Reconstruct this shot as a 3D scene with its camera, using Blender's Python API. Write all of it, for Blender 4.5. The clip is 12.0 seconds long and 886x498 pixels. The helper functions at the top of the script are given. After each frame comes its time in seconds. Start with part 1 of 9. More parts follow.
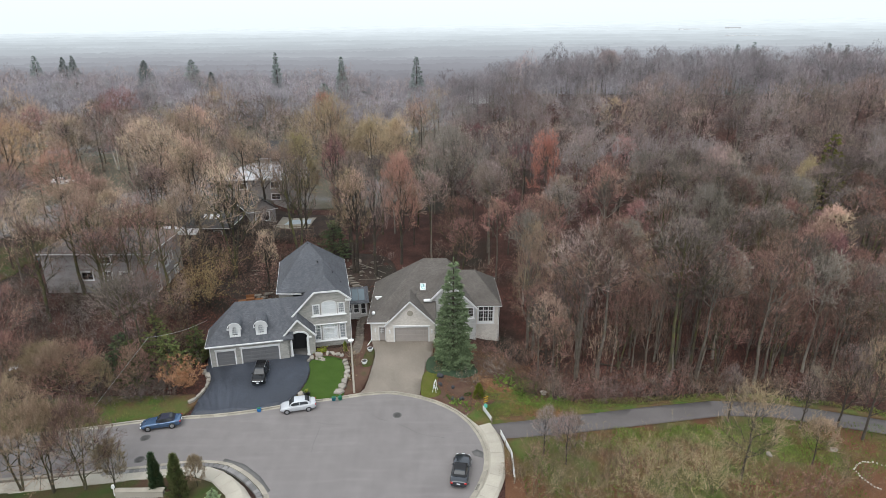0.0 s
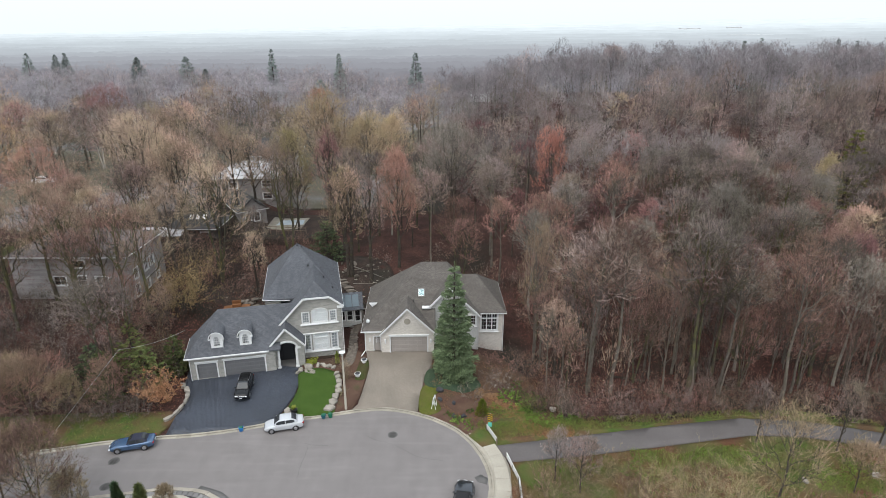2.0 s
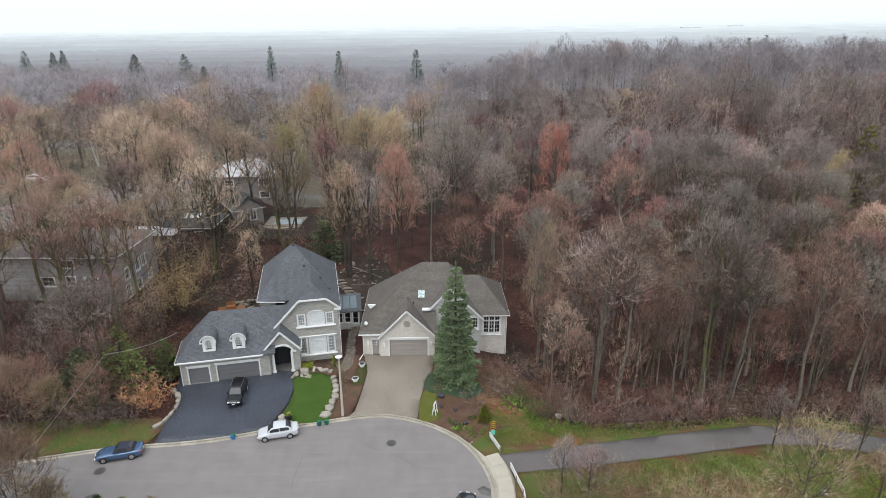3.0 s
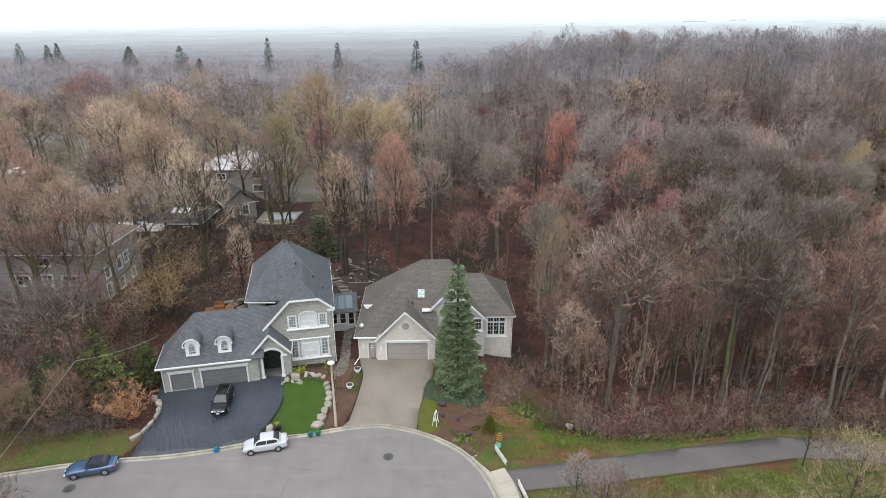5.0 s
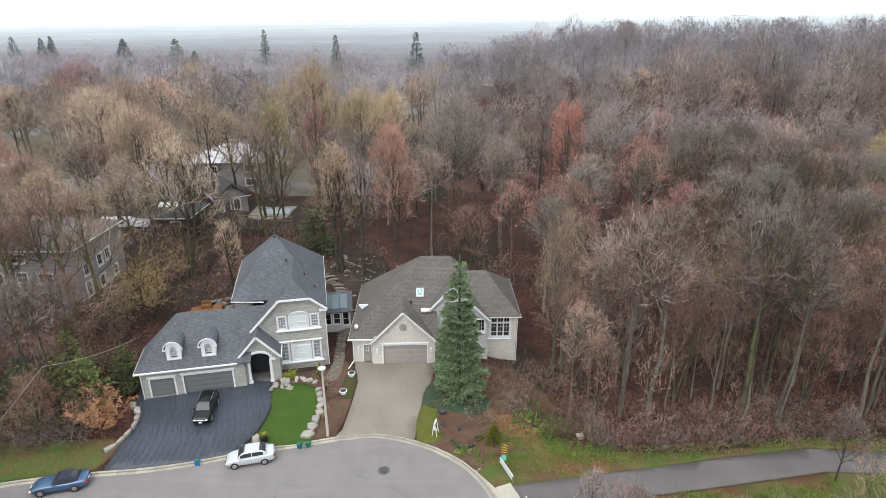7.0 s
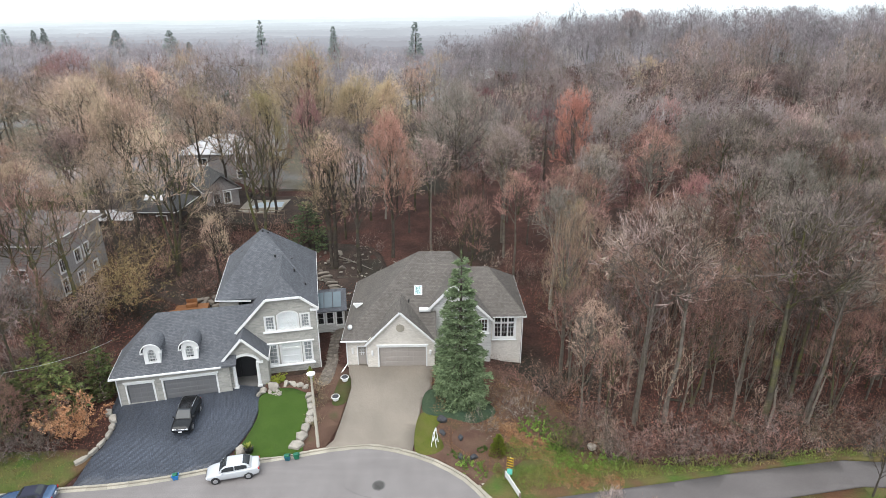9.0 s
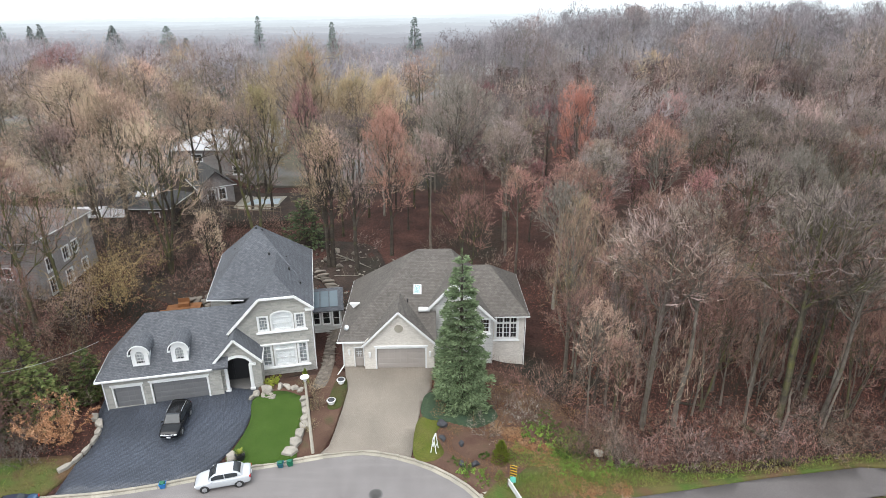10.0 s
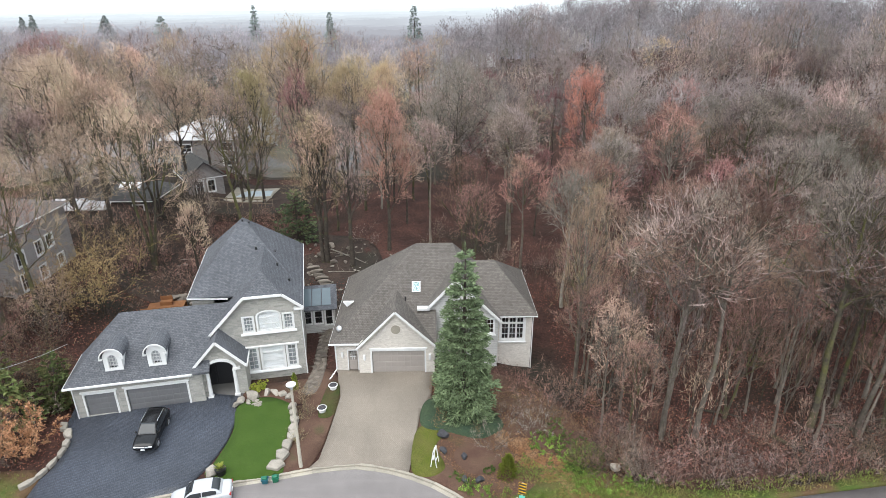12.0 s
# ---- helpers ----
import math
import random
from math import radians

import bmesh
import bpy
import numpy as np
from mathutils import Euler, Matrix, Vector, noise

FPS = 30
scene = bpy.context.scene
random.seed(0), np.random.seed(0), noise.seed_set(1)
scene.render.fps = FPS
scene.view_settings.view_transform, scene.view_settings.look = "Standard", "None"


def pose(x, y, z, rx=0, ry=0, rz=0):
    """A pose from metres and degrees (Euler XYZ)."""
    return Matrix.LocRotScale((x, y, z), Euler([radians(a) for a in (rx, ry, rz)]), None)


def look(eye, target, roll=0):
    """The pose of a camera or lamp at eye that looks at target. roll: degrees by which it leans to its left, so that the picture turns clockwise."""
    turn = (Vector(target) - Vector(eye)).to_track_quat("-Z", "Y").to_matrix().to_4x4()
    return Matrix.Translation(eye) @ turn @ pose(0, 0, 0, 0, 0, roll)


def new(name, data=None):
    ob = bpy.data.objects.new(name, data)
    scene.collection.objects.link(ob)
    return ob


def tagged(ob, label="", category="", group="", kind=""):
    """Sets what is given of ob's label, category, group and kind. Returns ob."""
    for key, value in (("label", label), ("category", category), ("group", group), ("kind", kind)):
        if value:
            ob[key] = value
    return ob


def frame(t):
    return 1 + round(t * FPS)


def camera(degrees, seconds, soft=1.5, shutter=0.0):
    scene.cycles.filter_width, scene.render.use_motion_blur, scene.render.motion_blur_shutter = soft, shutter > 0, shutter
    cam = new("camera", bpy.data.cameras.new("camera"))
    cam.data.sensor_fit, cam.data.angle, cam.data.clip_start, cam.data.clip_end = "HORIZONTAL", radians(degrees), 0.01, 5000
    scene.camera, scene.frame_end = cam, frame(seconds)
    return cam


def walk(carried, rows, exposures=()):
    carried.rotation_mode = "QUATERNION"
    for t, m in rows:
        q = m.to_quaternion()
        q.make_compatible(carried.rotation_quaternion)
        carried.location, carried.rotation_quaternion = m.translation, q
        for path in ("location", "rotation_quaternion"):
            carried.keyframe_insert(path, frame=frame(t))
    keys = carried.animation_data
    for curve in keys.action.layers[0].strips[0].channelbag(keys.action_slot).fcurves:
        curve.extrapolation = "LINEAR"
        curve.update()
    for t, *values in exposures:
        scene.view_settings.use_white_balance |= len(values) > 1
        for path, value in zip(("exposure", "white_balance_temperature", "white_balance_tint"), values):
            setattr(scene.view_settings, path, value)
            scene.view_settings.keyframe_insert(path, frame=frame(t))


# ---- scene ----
cam = camera(74.7, 12.0, soft=0.75)
METRES, EYE, TILT, LEAN, TURN = 28.0, 40.35, -20.5, 0.0, 0.0
ROWS = [
    (0.0, 0.0, 0.0, 0.0, 0.0, 0.0, -0.0),
    (0.5, 0.0002, 0.0545, 0.0041, -0.01, 0.04, -0.0),
    (1.0, 0.0006, 0.1077, 0.0068, -0.02, 0.07, 0.01),
    (1.5, 0.0005, 0.1591, 0.0091, -0.02, 0.06, 0.01),
    (2.0, 0.0001, 0.2083, 0.0108, 0.0, 0.04, 0.01),
    (2.5, 0.0002, 0.2546, 0.0126, 0.03, -0.02, 0.01),
    (3.0, -0.0006, 0.2998, 0.0143, 0.07, -0.05, 0.01),
    (5.0, -0.0017, 0.4685, 0.0171, 0.17, -0.47, 0.03),
    (5.5, -0.0023, 0.5081, 0.0161, 0.18, -0.54, 0.03),
    (6.0, -0.0028, 0.5466, 0.0143, 0.18, -0.64, 0.04),
    (6.5, -0.0028, 0.5847, 0.0126, 0.19, -0.71, 0.04),
    (7.0, -0.0028, 0.6224, 0.0125, 0.19, -0.8, 0.05),
    (9.0, -0.0036, 0.7723, 0.0073, 0.18, -1.23, 0.09),
    (9.5, -0.0042, 0.8095, 0.0061, 0.16, -1.33, 0.1),
    (10.0, -0.0047, 0.8467, 0.0042, 0.16, -1.43, 0.09),
    (10.5, -0.0049, 0.8845, 0.0026, 0.17, -1.56, 0.09),
    (11.0, -0.0056, 0.9222, 0.0008, 0.16, -1.68, 0.11),
    (11.5, -0.007, 0.9604, -0.001, 0.15, -1.8, 0.11),
    (12.0, -0.0079, 0.9991, -0.003, 0.15, -1.91, 0.11),
]
walk(cam, [(t, pose(0, 0, EYE, TILT, LEAN, TURN) @ pose(METRES * x, METRES * y, METRES * z, 90 + pitch, roll, yaw)) for t, x, y, z, yaw, pitch, roll in ROWS], [(0.0, 0.46), (5.0, 0.64), (12.0, 1.0)])

# ---- world and light: an overcast spring day ----
world = bpy.data.worlds.new("overcast")
scene.world = world
world.use_nodes = True
wn, wl = world.node_tree.nodes, world.node_tree.links
bg = wn["Background"]
sky = wn.new("ShaderNodeTexSky")
sky.sky_type, sky.sun_disc = "NISHITA", False
sky.sun_elevation, sky.sun_rotation = radians(52), radians(150)
sky.air_density, sky.dust_density, sky.ozone_density = 1.0, 4.0, 1.0
grey = wn.new("ShaderNodeHueSaturation")
grey.inputs["Saturation"].default_value = 0.3
cloud = wn.new("ShaderNodeMix")
cloud.data_type = "RGBA"
cloud.inputs[0].default_value = 0.75
cloud.inputs[7].default_value = (8.8, 9.85, 10.9, 1)
wl.new(sky.outputs[0], grey.inputs["Color"])
wl.new(grey.outputs[0], cloud.inputs[6])
wl.new(cloud.outputs[2], bg.inputs["Color"])
bg.inputs["Strength"].default_value = 0.099
sun = new("sun", bpy.data.lights.new("sun", "SUN"))
sun.data.energy, sun.data.angle, sun.data.color = 1.6, radians(60), (1.0, 0.97, 0.92)
sun.matrix_world = look((0, 0, 60), (14, 22, 15))


# ---- materials ----
def shader(name):
    m = bpy.data.materials.new(name)
    m.use_nodes = True
    return m, m.node_tree.nodes, m.node_tree.links, m.node_tree.nodes["Principled BSDF"]


def mix_node(n, l, fac, a, b, how="MIX"):
    x = n.new("ShaderNodeMix")
    x.data_type, x.blend_type = "RGBA", how
    for socket, value in ((x.inputs[0], fac), (x.inputs[6], a), (x.inputs[7], b)):
        if hasattr(value, "is_linked"):
            l.new(value, socket)
        elif isinstance(value, (int, float)):
            socket.default_value = value
        else:
            socket.default_value = (*value, 1)
    return x.outputs[2]


def noise_node(n, l, vec, scale, detail=4, lo=0.35, hi=0.65):
    t = n.new("ShaderNodeTexNoise")
    t.inputs["Scale"].default_value, t.inputs["Detail"].default_value = scale, detail
    l.new(vec, t.inputs["Vector"])
    r = n.new("ShaderNodeMapRange")
    r.inputs[1].default_value, r.inputs[2].default_value = lo, hi
    l.new(t.outputs["Fac"], r.inputs[0])
    return r.outputs[0]


def scaled(n, l, col, value, lo, hi):
    """A colour made darker or lighter by a value between 0 and 1."""
    r = n.new("ShaderNodeMapRange")
    r.inputs[3].default_value, r.inputs[4].default_value = lo, hi
    l.new(value, r.inputs[0])
    v = n.new("ShaderNodeVectorMath")
    v.operation = "SCALE"
    l.new(col, v.inputs[0])
    l.new(r.outputs[0], v.inputs["Scale"])
    return v.outputs[0]


def surface(name, a, b, rough=0.85, big=0.5, fine=9.0, grain=0.25, bump=0.3, metal=0.0, spec=0.3, vary=0.0, world_space=False, third=None, third_scale=0.15, cover=(0.5, 0.62), depth=0.02):
    """Two colours in broad patches, grain on top, fine relief."""
    m, n, l, p = shader(name)
    if world_space:
        vec = n.new("ShaderNodeNewGeometry").outputs["Position"]
    else:
        vec = n.new("ShaderNodeTexCoord").outputs["Object"]
    col = mix_node(n, l, noise_node(n, l, vec, big), a, b)
    if third:
        col = mix_node(n, l, noise_node(n, l, vec, third_scale, 6, *cover), col, third)
    f = noise_node(n, l, vec, fine, 3, 0.3, 0.7)
    col = mix_node(n, l, f, mix_node(n, l, grain, col, (0, 0, 0)), col)
    if vary:
        col = scaled(n, l, col, n.new("ShaderNodeObjectInfo").outputs["Random"], 1 - vary, 1 + vary)
    l.new(col, p.inputs["Base Color"])
    p.inputs["Roughness"].default_value, p.inputs["Metallic"].default_value = rough, metal
    p.inputs["Specular IOR Level"].default_value = spec
    if bump:
        k = n.new("ShaderNodeBump")
        k.inputs["Strength"].default_value, k.inputs["Distance"].default_value = bump, depth
        l.new(f, k.inputs["Height"])
        l.new(k.outputs[0], p.inputs["Normal"])
    return m


def coursed(name, a, b, joint, width, height, mortar=0.012, rough=0.85, bump=0.5, offset=0.5, big=0.4, squash=1.0, bias=0.0, rotate=0.0, stain=0.15):
    """Bricks, ashlar, shingles or pavers in courses, laid by the mesh's UV in metres."""
    m, n, l, p = shader(name)
    vec = n.new("ShaderNodeTexCoord").outputs["UV"]
    if rotate:
        rot = n.new("ShaderNodeVectorRotate")
        rot.inputs["Angle"].default_value = radians(rotate)
        l.new(vec, rot.inputs["Vector"])
        vec = rot.outputs[0]
    t = n.new("ShaderNodeTexBrick")
    t.offset, t.squash = offset, squash
    for key, value in (("Scale", 1.0), ("Mortar Size", mortar), ("Mortar Smooth", 0.3), ("Bias", bias), ("Brick Width", width), ("Row Height", height)):
        t.inputs[key].default_value = value
    t.inputs["Color1"].default_value, t.inputs["Color2"].default_value, t.inputs["Mortar"].default_value = (*a, 1), (*b, 1), (*joint, 1)
    l.new(vec, t.inputs["Vector"])
    pos = n.new("ShaderNodeTexCoord").outputs["Object"]
    col = mix_node(n, l, noise_node(n, l, pos, big, 5), mix_node(n, l, stain, t.outputs["Color"], (0.02, 0.02, 0.02)), t.outputs["Color"])
    f = noise_node(n, l, pos, 14, 3, 0.3, 0.7)
    col = mix_node(n, l, f, mix_node(n, l, 0.22, col, (0, 0, 0)), col)
    l.new(col, p.inputs["Base Color"])
    p.inputs["Roughness"].default_value = rough
    p.inputs["Specular IOR Level"].default_value = 0.3
    k = n.new("ShaderNodeBump")
    k.invert = True
    k.inputs["Strength"].default_value, k.inputs["Distance"].default_value = bump, 0.03
    l.new(t.outputs["Fac"], k.inputs["Height"])
    l.new(k.outputs[0], p.inputs["Normal"])
    return m


def glass(name, tint=(0.95, 0.97, 0.98), rough=0.03):
    m, n, l, p = shader(name)
    p.inputs["Base Color"].default_value = (*tint, 1)
    p.inputs["Roughness"].default_value = rough
    p.inputs["Transmission Weight"].default_value = 1.0
    p.inputs["IOR"].default_value = 1.45
    return m


def paint(name, col, rough=0.35, metal=0.0, coat=0.0, dirt=0.08):
    m = surface(name, col, tuple(c * 0.93 for c in col), rough=rough, big=1.2, fine=30, grain=dirt, bump=0.02, metal=metal, spec=0.5)
    m.node_tree.nodes["Principled BSDF"].inputs["Coat Weight"].default_value = coat
    return m


WHITE = paint("white_paint", (0.73, 0.73, 0.725), 0.5)
# sheet added behind narrow panes to give the glass a mid-grey tone
PANE_BACKING = paint("grey_pane_backing", (0.3, 0.32, 0.34), 0.7)
STONE_A = coursed("pale_ashlar", (0.46, 0.44, 0.40), (0.33, 0.325, 0.30), (0.42, 0.41, 0.385), 0.55, 0.17, 0.01, squash=0.7, bump=0.6)
BRICK_B = coursed("white_brick", (0.78, 0.725, 0.66), (0.62, 0.565, 0.51), (0.72, 0.68, 0.62), 0.24, 0.075, 0.01, bump=0.4)
SHINGLE_A = coursed("blue_grey_shingle", (0.152, 0.158, 0.175), (0.1, 0.105, 0.118), (0.06, 0.063, 0.072), 0.22, 0.15, 0.012, bump=0.7, stain=0.18)
SHINGLE_B = coursed("brown_grey_shingle", (0.182, 0.163, 0.146), (0.125, 0.111, 0.1), (0.075, 0.066, 0.06), 0.22, 0.15, 0.012, bump=0.7, stain=0.18)
SHINGLE_C = coursed("grey_shingle", (0.13, 0.126, 0.122), (0.08, 0.078, 0.076), (0.055, 0.054, 0.053), 0.4, 0.17, 0.014, bump=0.5)
SIDING = coursed("grey_siding", (0.37, 0.34, 0.33), (0.32, 0.295, 0.288), (0.16, 0.14, 0.135), 3.6, 0.18, 0.012, bump=0.6)
# bungalow siding, shade below the eave put into the colour
SIDING_SHADED = coursed("shaded_siding", (0.1, 0.09, 0.085), (0.085, 0.078, 0.074), (0.05, 0.047, 0.045), 3.6, 0.18, 0.012, bump=0.6)
SIDING_W = coursed("white_siding", (0.62, 0.61, 0.59), (0.56, 0.555, 0.54), (0.35, 0.35, 0.34), 3.6, 0.18, 0.01, bump=0.5)
BRICK_T = coursed("tan_brick", (0.36, 0.26, 0.19), (0.28, 0.2, 0.15), (0.33, 0.3, 0.27), 0.24, 0.075, 0.01)
DOOR_A = paint("slate_garage_door", (0.15, 0.15, 0.155), 0.5)
DOOR_B = paint("taupe_garage_door", (0.33, 0.295, 0.27), 0.5)
# near-black that puts the darkness of unlit rooms and recesses into colour
DARK = paint("unlit_interior", (0.03, 0.03, 0.032), 0.8)
BLIND = paint("white_blind", (0.88, 0.89, 0.9), 0.6)
PANE = glass("window_pane")
SKYLIGHT = glass("skylight_pane", (0.8, 0.95, 0.95))
BLACK = paint("black_metal", (0.02, 0.02, 0.022), 0.4)
ALU = paint("galvanised_steel", (0.55, 0.56, 0.57), 0.35, 0.7)
CONCRETE = surface("pale_concrete", (0.44, 0.405, 0.34), (0.37, 0.34, 0.285), 0.9, 0.4, 12, 0.15, 0.2, world_space=True, vary=0.1)
KERB = surface("kerb_concrete", (0.38, 0.345, 0.285), (0.3, 0.275, 0.23), 0.9, 0.8, 12, 0.2, 0.2, world_space=True, vary=0.14)
def asphalt(name, a, b, pale):
    """Worn road surface: fine aggregate, soft drifts, long wheel streaks and pale scuffs."""
    m, n, l, p = shader(name)
    vec = n.new("ShaderNodeNewGeometry").outputs["Position"]
    col = mix_node(n, l, noise_node(n, l, vec, 0.45, 6, 0.3, 0.7), a, b)
    mp = n.new("ShaderNodeMapping")
    mp.inputs["Scale"].default_value, mp.inputs["Rotation"].default_value = (0.16, 1.5, 1.0), (0, 0, radians(-12))
    l.new(vec, mp.inputs[0])
    streak = noise_node(n, l, mp.outputs[0], 1.0, 5, 0.5, 0.72)
    col = mix_node(n, l, streak, col, mix_node(n, l, 0.22, col, pale))
    mp = n.new("ShaderNodeMapping")
    mp.inputs["Scale"].default_value, mp.inputs["Rotation"].default_value = (0.9, 0.22, 1.0), (0, 0, radians(-25))
    l.new(vec, mp.inputs[0])
    col = scaled(n, l, col, noise_node(n, l, mp.outputs[0], 1.3, 4, 0.35, 0.65), 0.965, 1.03)
    col = scaled(n, l, col, noise_node(n, l, vec, 14, 3, 0.3, 0.7), 0.86, 1.1)
    l.new(col, p.inputs["Base Color"])
    p.inputs["Roughness"].default_value, p.inputs["Specular IOR Level"].default_value = 0.88, 0.3
    k = n.new("ShaderNodeBump")
    k.inputs["Strength"].default_value, k.inputs["Distance"].default_value = 0.25, 0.008
    l.new(noise_node(n, l, vec, 30, 3, 0.3, 0.7), k.inputs["Height"])
    l.new(k.outputs[0], p.inputs["Normal"])
    return m


ASPHALT = asphalt("worn_asphalt", (0.172, 0.157, 0.153), (0.2, 0.184, 0.179), (0.27, 0.25, 0.243))
ASPHALT_P = surface("path_asphalt", (0.118, 0.106, 0.104), (0.14, 0.126, 0.124), 0.9, 0.3, 16, 0.18, 0.25, world_space=True, depth=0.008)
PATCH = surface("dark_asphalt_patch", (0.125, 0.12, 0.116), (0.15, 0.144, 0.14), 0.9, 0.8, 16, 0.2, 0.25, world_space=True, depth=0.008)
PAVER_A = coursed("charcoal_pavers", (0.112, 0.125, 0.158), (0.072, 0.082, 0.105), (0.036, 0.041, 0.052), 0.15, 0.12, 0.016, rough=0.32, bump=0.9, rotate=12, big=0.25, stain=0.3)
PAVER_B = coursed("buff_pavers", (0.275, 0.237, 0.197), (0.245, 0.211, 0.175), (0.21, 0.182, 0.15), 0.22, 0.11, 0.012, bump=0.3, rotate=45, big=0.3, stain=0.22)
LAWN = surface("mown_lawn", (0.056, 0.112, 0.014), (0.07, 0.128, 0.019), 0.95, 0.6, 26, 0.45, 0.8, world_space=True, depth=0.05)
GRASS = surface("rough_grass", (0.056, 0.088, 0.018), (0.095, 0.072, 0.032), 0.95, 0.5, 14, 0.45, 0.7, world_space=True, third=(0.1, 0.058, 0.034), third_scale=0.22, cover=(0.46, 0.6), depth=0.06)
MEADOW = surface("meadow_turf", (0.092, 0.13, 0.028), (0.15, 0.118, 0.05), 0.95, 0.35, 12, 0.45, 0.7, world_space=True, third=(0.165, 0.078, 0.04), third_scale=0.13, cover=(0.44, 0.56), depth=0.06)
FRESH = surface("fresh_grass", (0.072, 0.128, 0.022), (0.14, 0.122, 0.042), 0.95, 0.5, 14, 0.45, 0.7, world_space=True, third=(0.14, 0.085, 0.045), third_scale=0.3, cover=(0.46, 0.6), depth=0.06)
MOSS = surface("moss", (0.1, 0.125, 0.014), (0.13, 0.13, 0.03), 0.95, 0.8, 14, 0.45, 0.7, world_space=True, depth=0.05)
YARD = surface("dark_leaf_mould", (0.05, 0.037, 0.031), (0.085, 0.058, 0.046), 0.95, 0.5, 6, 0.6, 0.8, world_space=True, third=(0.045, 0.04, 0.03), third_scale=0.3, cover=(0.5, 0.65), depth=0.08)
TOWN_GROUND = surface("town_ground", (0.11, 0.105, 0.072), (0.15, 0.125, 0.098), 0.95, 0.1, 4, 0.3, 0.5, world_space=True, third=(0.2, 0.2, 0.2), third_scale=0.05, cover=(0.55, 0.65), depth=0.05)
MULCH = surface("bark_mulch", (0.115, 0.062, 0.045), (0.15, 0.09, 0.062), 0.95, 0.8, 16, 0.5, 0.7, world_space=True, third=(0.07, 0.08, 0.03), third_scale=0.4, cover=(0.6, 0.75), depth=0.05)
LITTER = surface("leaf_litter", (0.12, 0.056, 0.043), (0.058, 0.028, 0.022), 0.95, 0.3, 5, 0.65, 0.9, world_space=True, third=(0.04, 0.034, 0.024), third_scale=0.08, cover=(0.5, 0.66), depth=0.08)
COVER = surface("ground_cover", (0.045, 0.078, 0.045), (0.065, 0.095, 0.05), 0.9, 0.8, 9, 0.5, 0.8, world_space=True, depth=0.08)
FIELDSTONE = surface("fieldstone", (0.22, 0.19, 0.16), (0.15, 0.13, 0.11), 0.9, 1.2, 10, 0.3, 0.6, vary=0.25)
ROCK = surface("limestone", (0.4, 0.365, 0.315), (0.28, 0.255, 0.22), 0.9, 1.2, 10, 0.3, 0.6, vary=0.15)
DARKROCK = surface("dark_rock", (0.07, 0.07, 0.078), (0.045, 0.045, 0.05), 0.8, 1.2, 10, 0.3, 0.6)
DECK = surface("cedar_deck", (0.27, 0.12, 0.05), (0.2, 0.09, 0.04), 0.7, 1.5, 20, 0.3, 0.3)
TIMBER = surface("grey_timber", (0.24, 0.19, 0.14), (0.18, 0.14, 0.11), 0.8, 1.5, 20, 0.3, 0.3)


# ---- mesh helpers ----
def uv_metres(bm):
    """UVs in metres on every face, level along the face and up its slope."""
    layer = bm.loops.layers.uv.verify()
    bm.normal_update()
    for f in bm.faces:
        h = Vector((-f.normal.y, f.normal.x, 0))
        h = h.normalized() if h.length > 0.05 else Vector((1, 0, 0))
        s = f.normal.cross(h)
        for c in f.loops:
            c[layer].uv = (c.vert.co.dot(h), c.vert.co.dot(s))


def mesh_of(name, bm, material, smooth=False):
    uv_metres(bm)
    me = bpy.data.meshes.new(name)
    bm.to_mesh(me)
    bm.free()
    me.materials.append(material)
    if smooth:
        me.shade_smooth()
    return me


def part(name, bm, material, parent=None, label="", smooth=False):
    ob = new(name, mesh_of(name, bm, material, smooth))
    ob.parent = parent
    return tagged(ob, label)


def thing(name, m, label, category, group="", kind=""):
    ob = new(name)
    ob.empty_display_size = 0.2
    ob.matrix_world = m
    return tagged(ob, label, category, group, kind)


def box(bm, x0, y0, z0, x1, y1, z1, bevel=0.0):
    r = bmesh.ops.create_cube(bm, size=1, matrix=Matrix.Translation(((x0 + x1) / 2, (y0 + y1) / 2, (z0 + z1) / 2)) @ Matrix.Diagonal((x1 - x0, y1 - y0, z1 - z0, 1)))
    if bevel:
        edges = list({e for v in r["verts"] for e in v.link_edges})
        bmesh.ops.bevel(bm, geom=edges, offset=bevel, segments=1, affect="EDGES")
    return bm


def boxes(*rows, bevel=0.0):
    bm = bmesh.new()
    for row in rows:
        box(bm, *row, bevel=bevel)
    return bm


def beam(bm, p, q, w, h, up=(0, 0, 1)):
    """A board from p to q, w wide and h high, its top along up."""
    p, q = Vector(p), Vector(q)
    d = (q - p).normalized()
    side = d.cross(Vector(up)).normalized()
    top = side.cross(d).normalized()
    vs = [bm.verts.new(c + side * w * a / 2 + top * h * b / 2) for c in (p, q) for a, b in ((-1, -1), (1, -1), (1, 1), (-1, 1))]
    for f in ((3, 2, 1, 0), (4, 5, 6, 7), (0, 1, 5, 4), (1, 2, 6, 5), (2, 3, 7, 6), (3, 0, 4, 7)):
        bm.faces.new([vs[i] for i in f])
    return bm


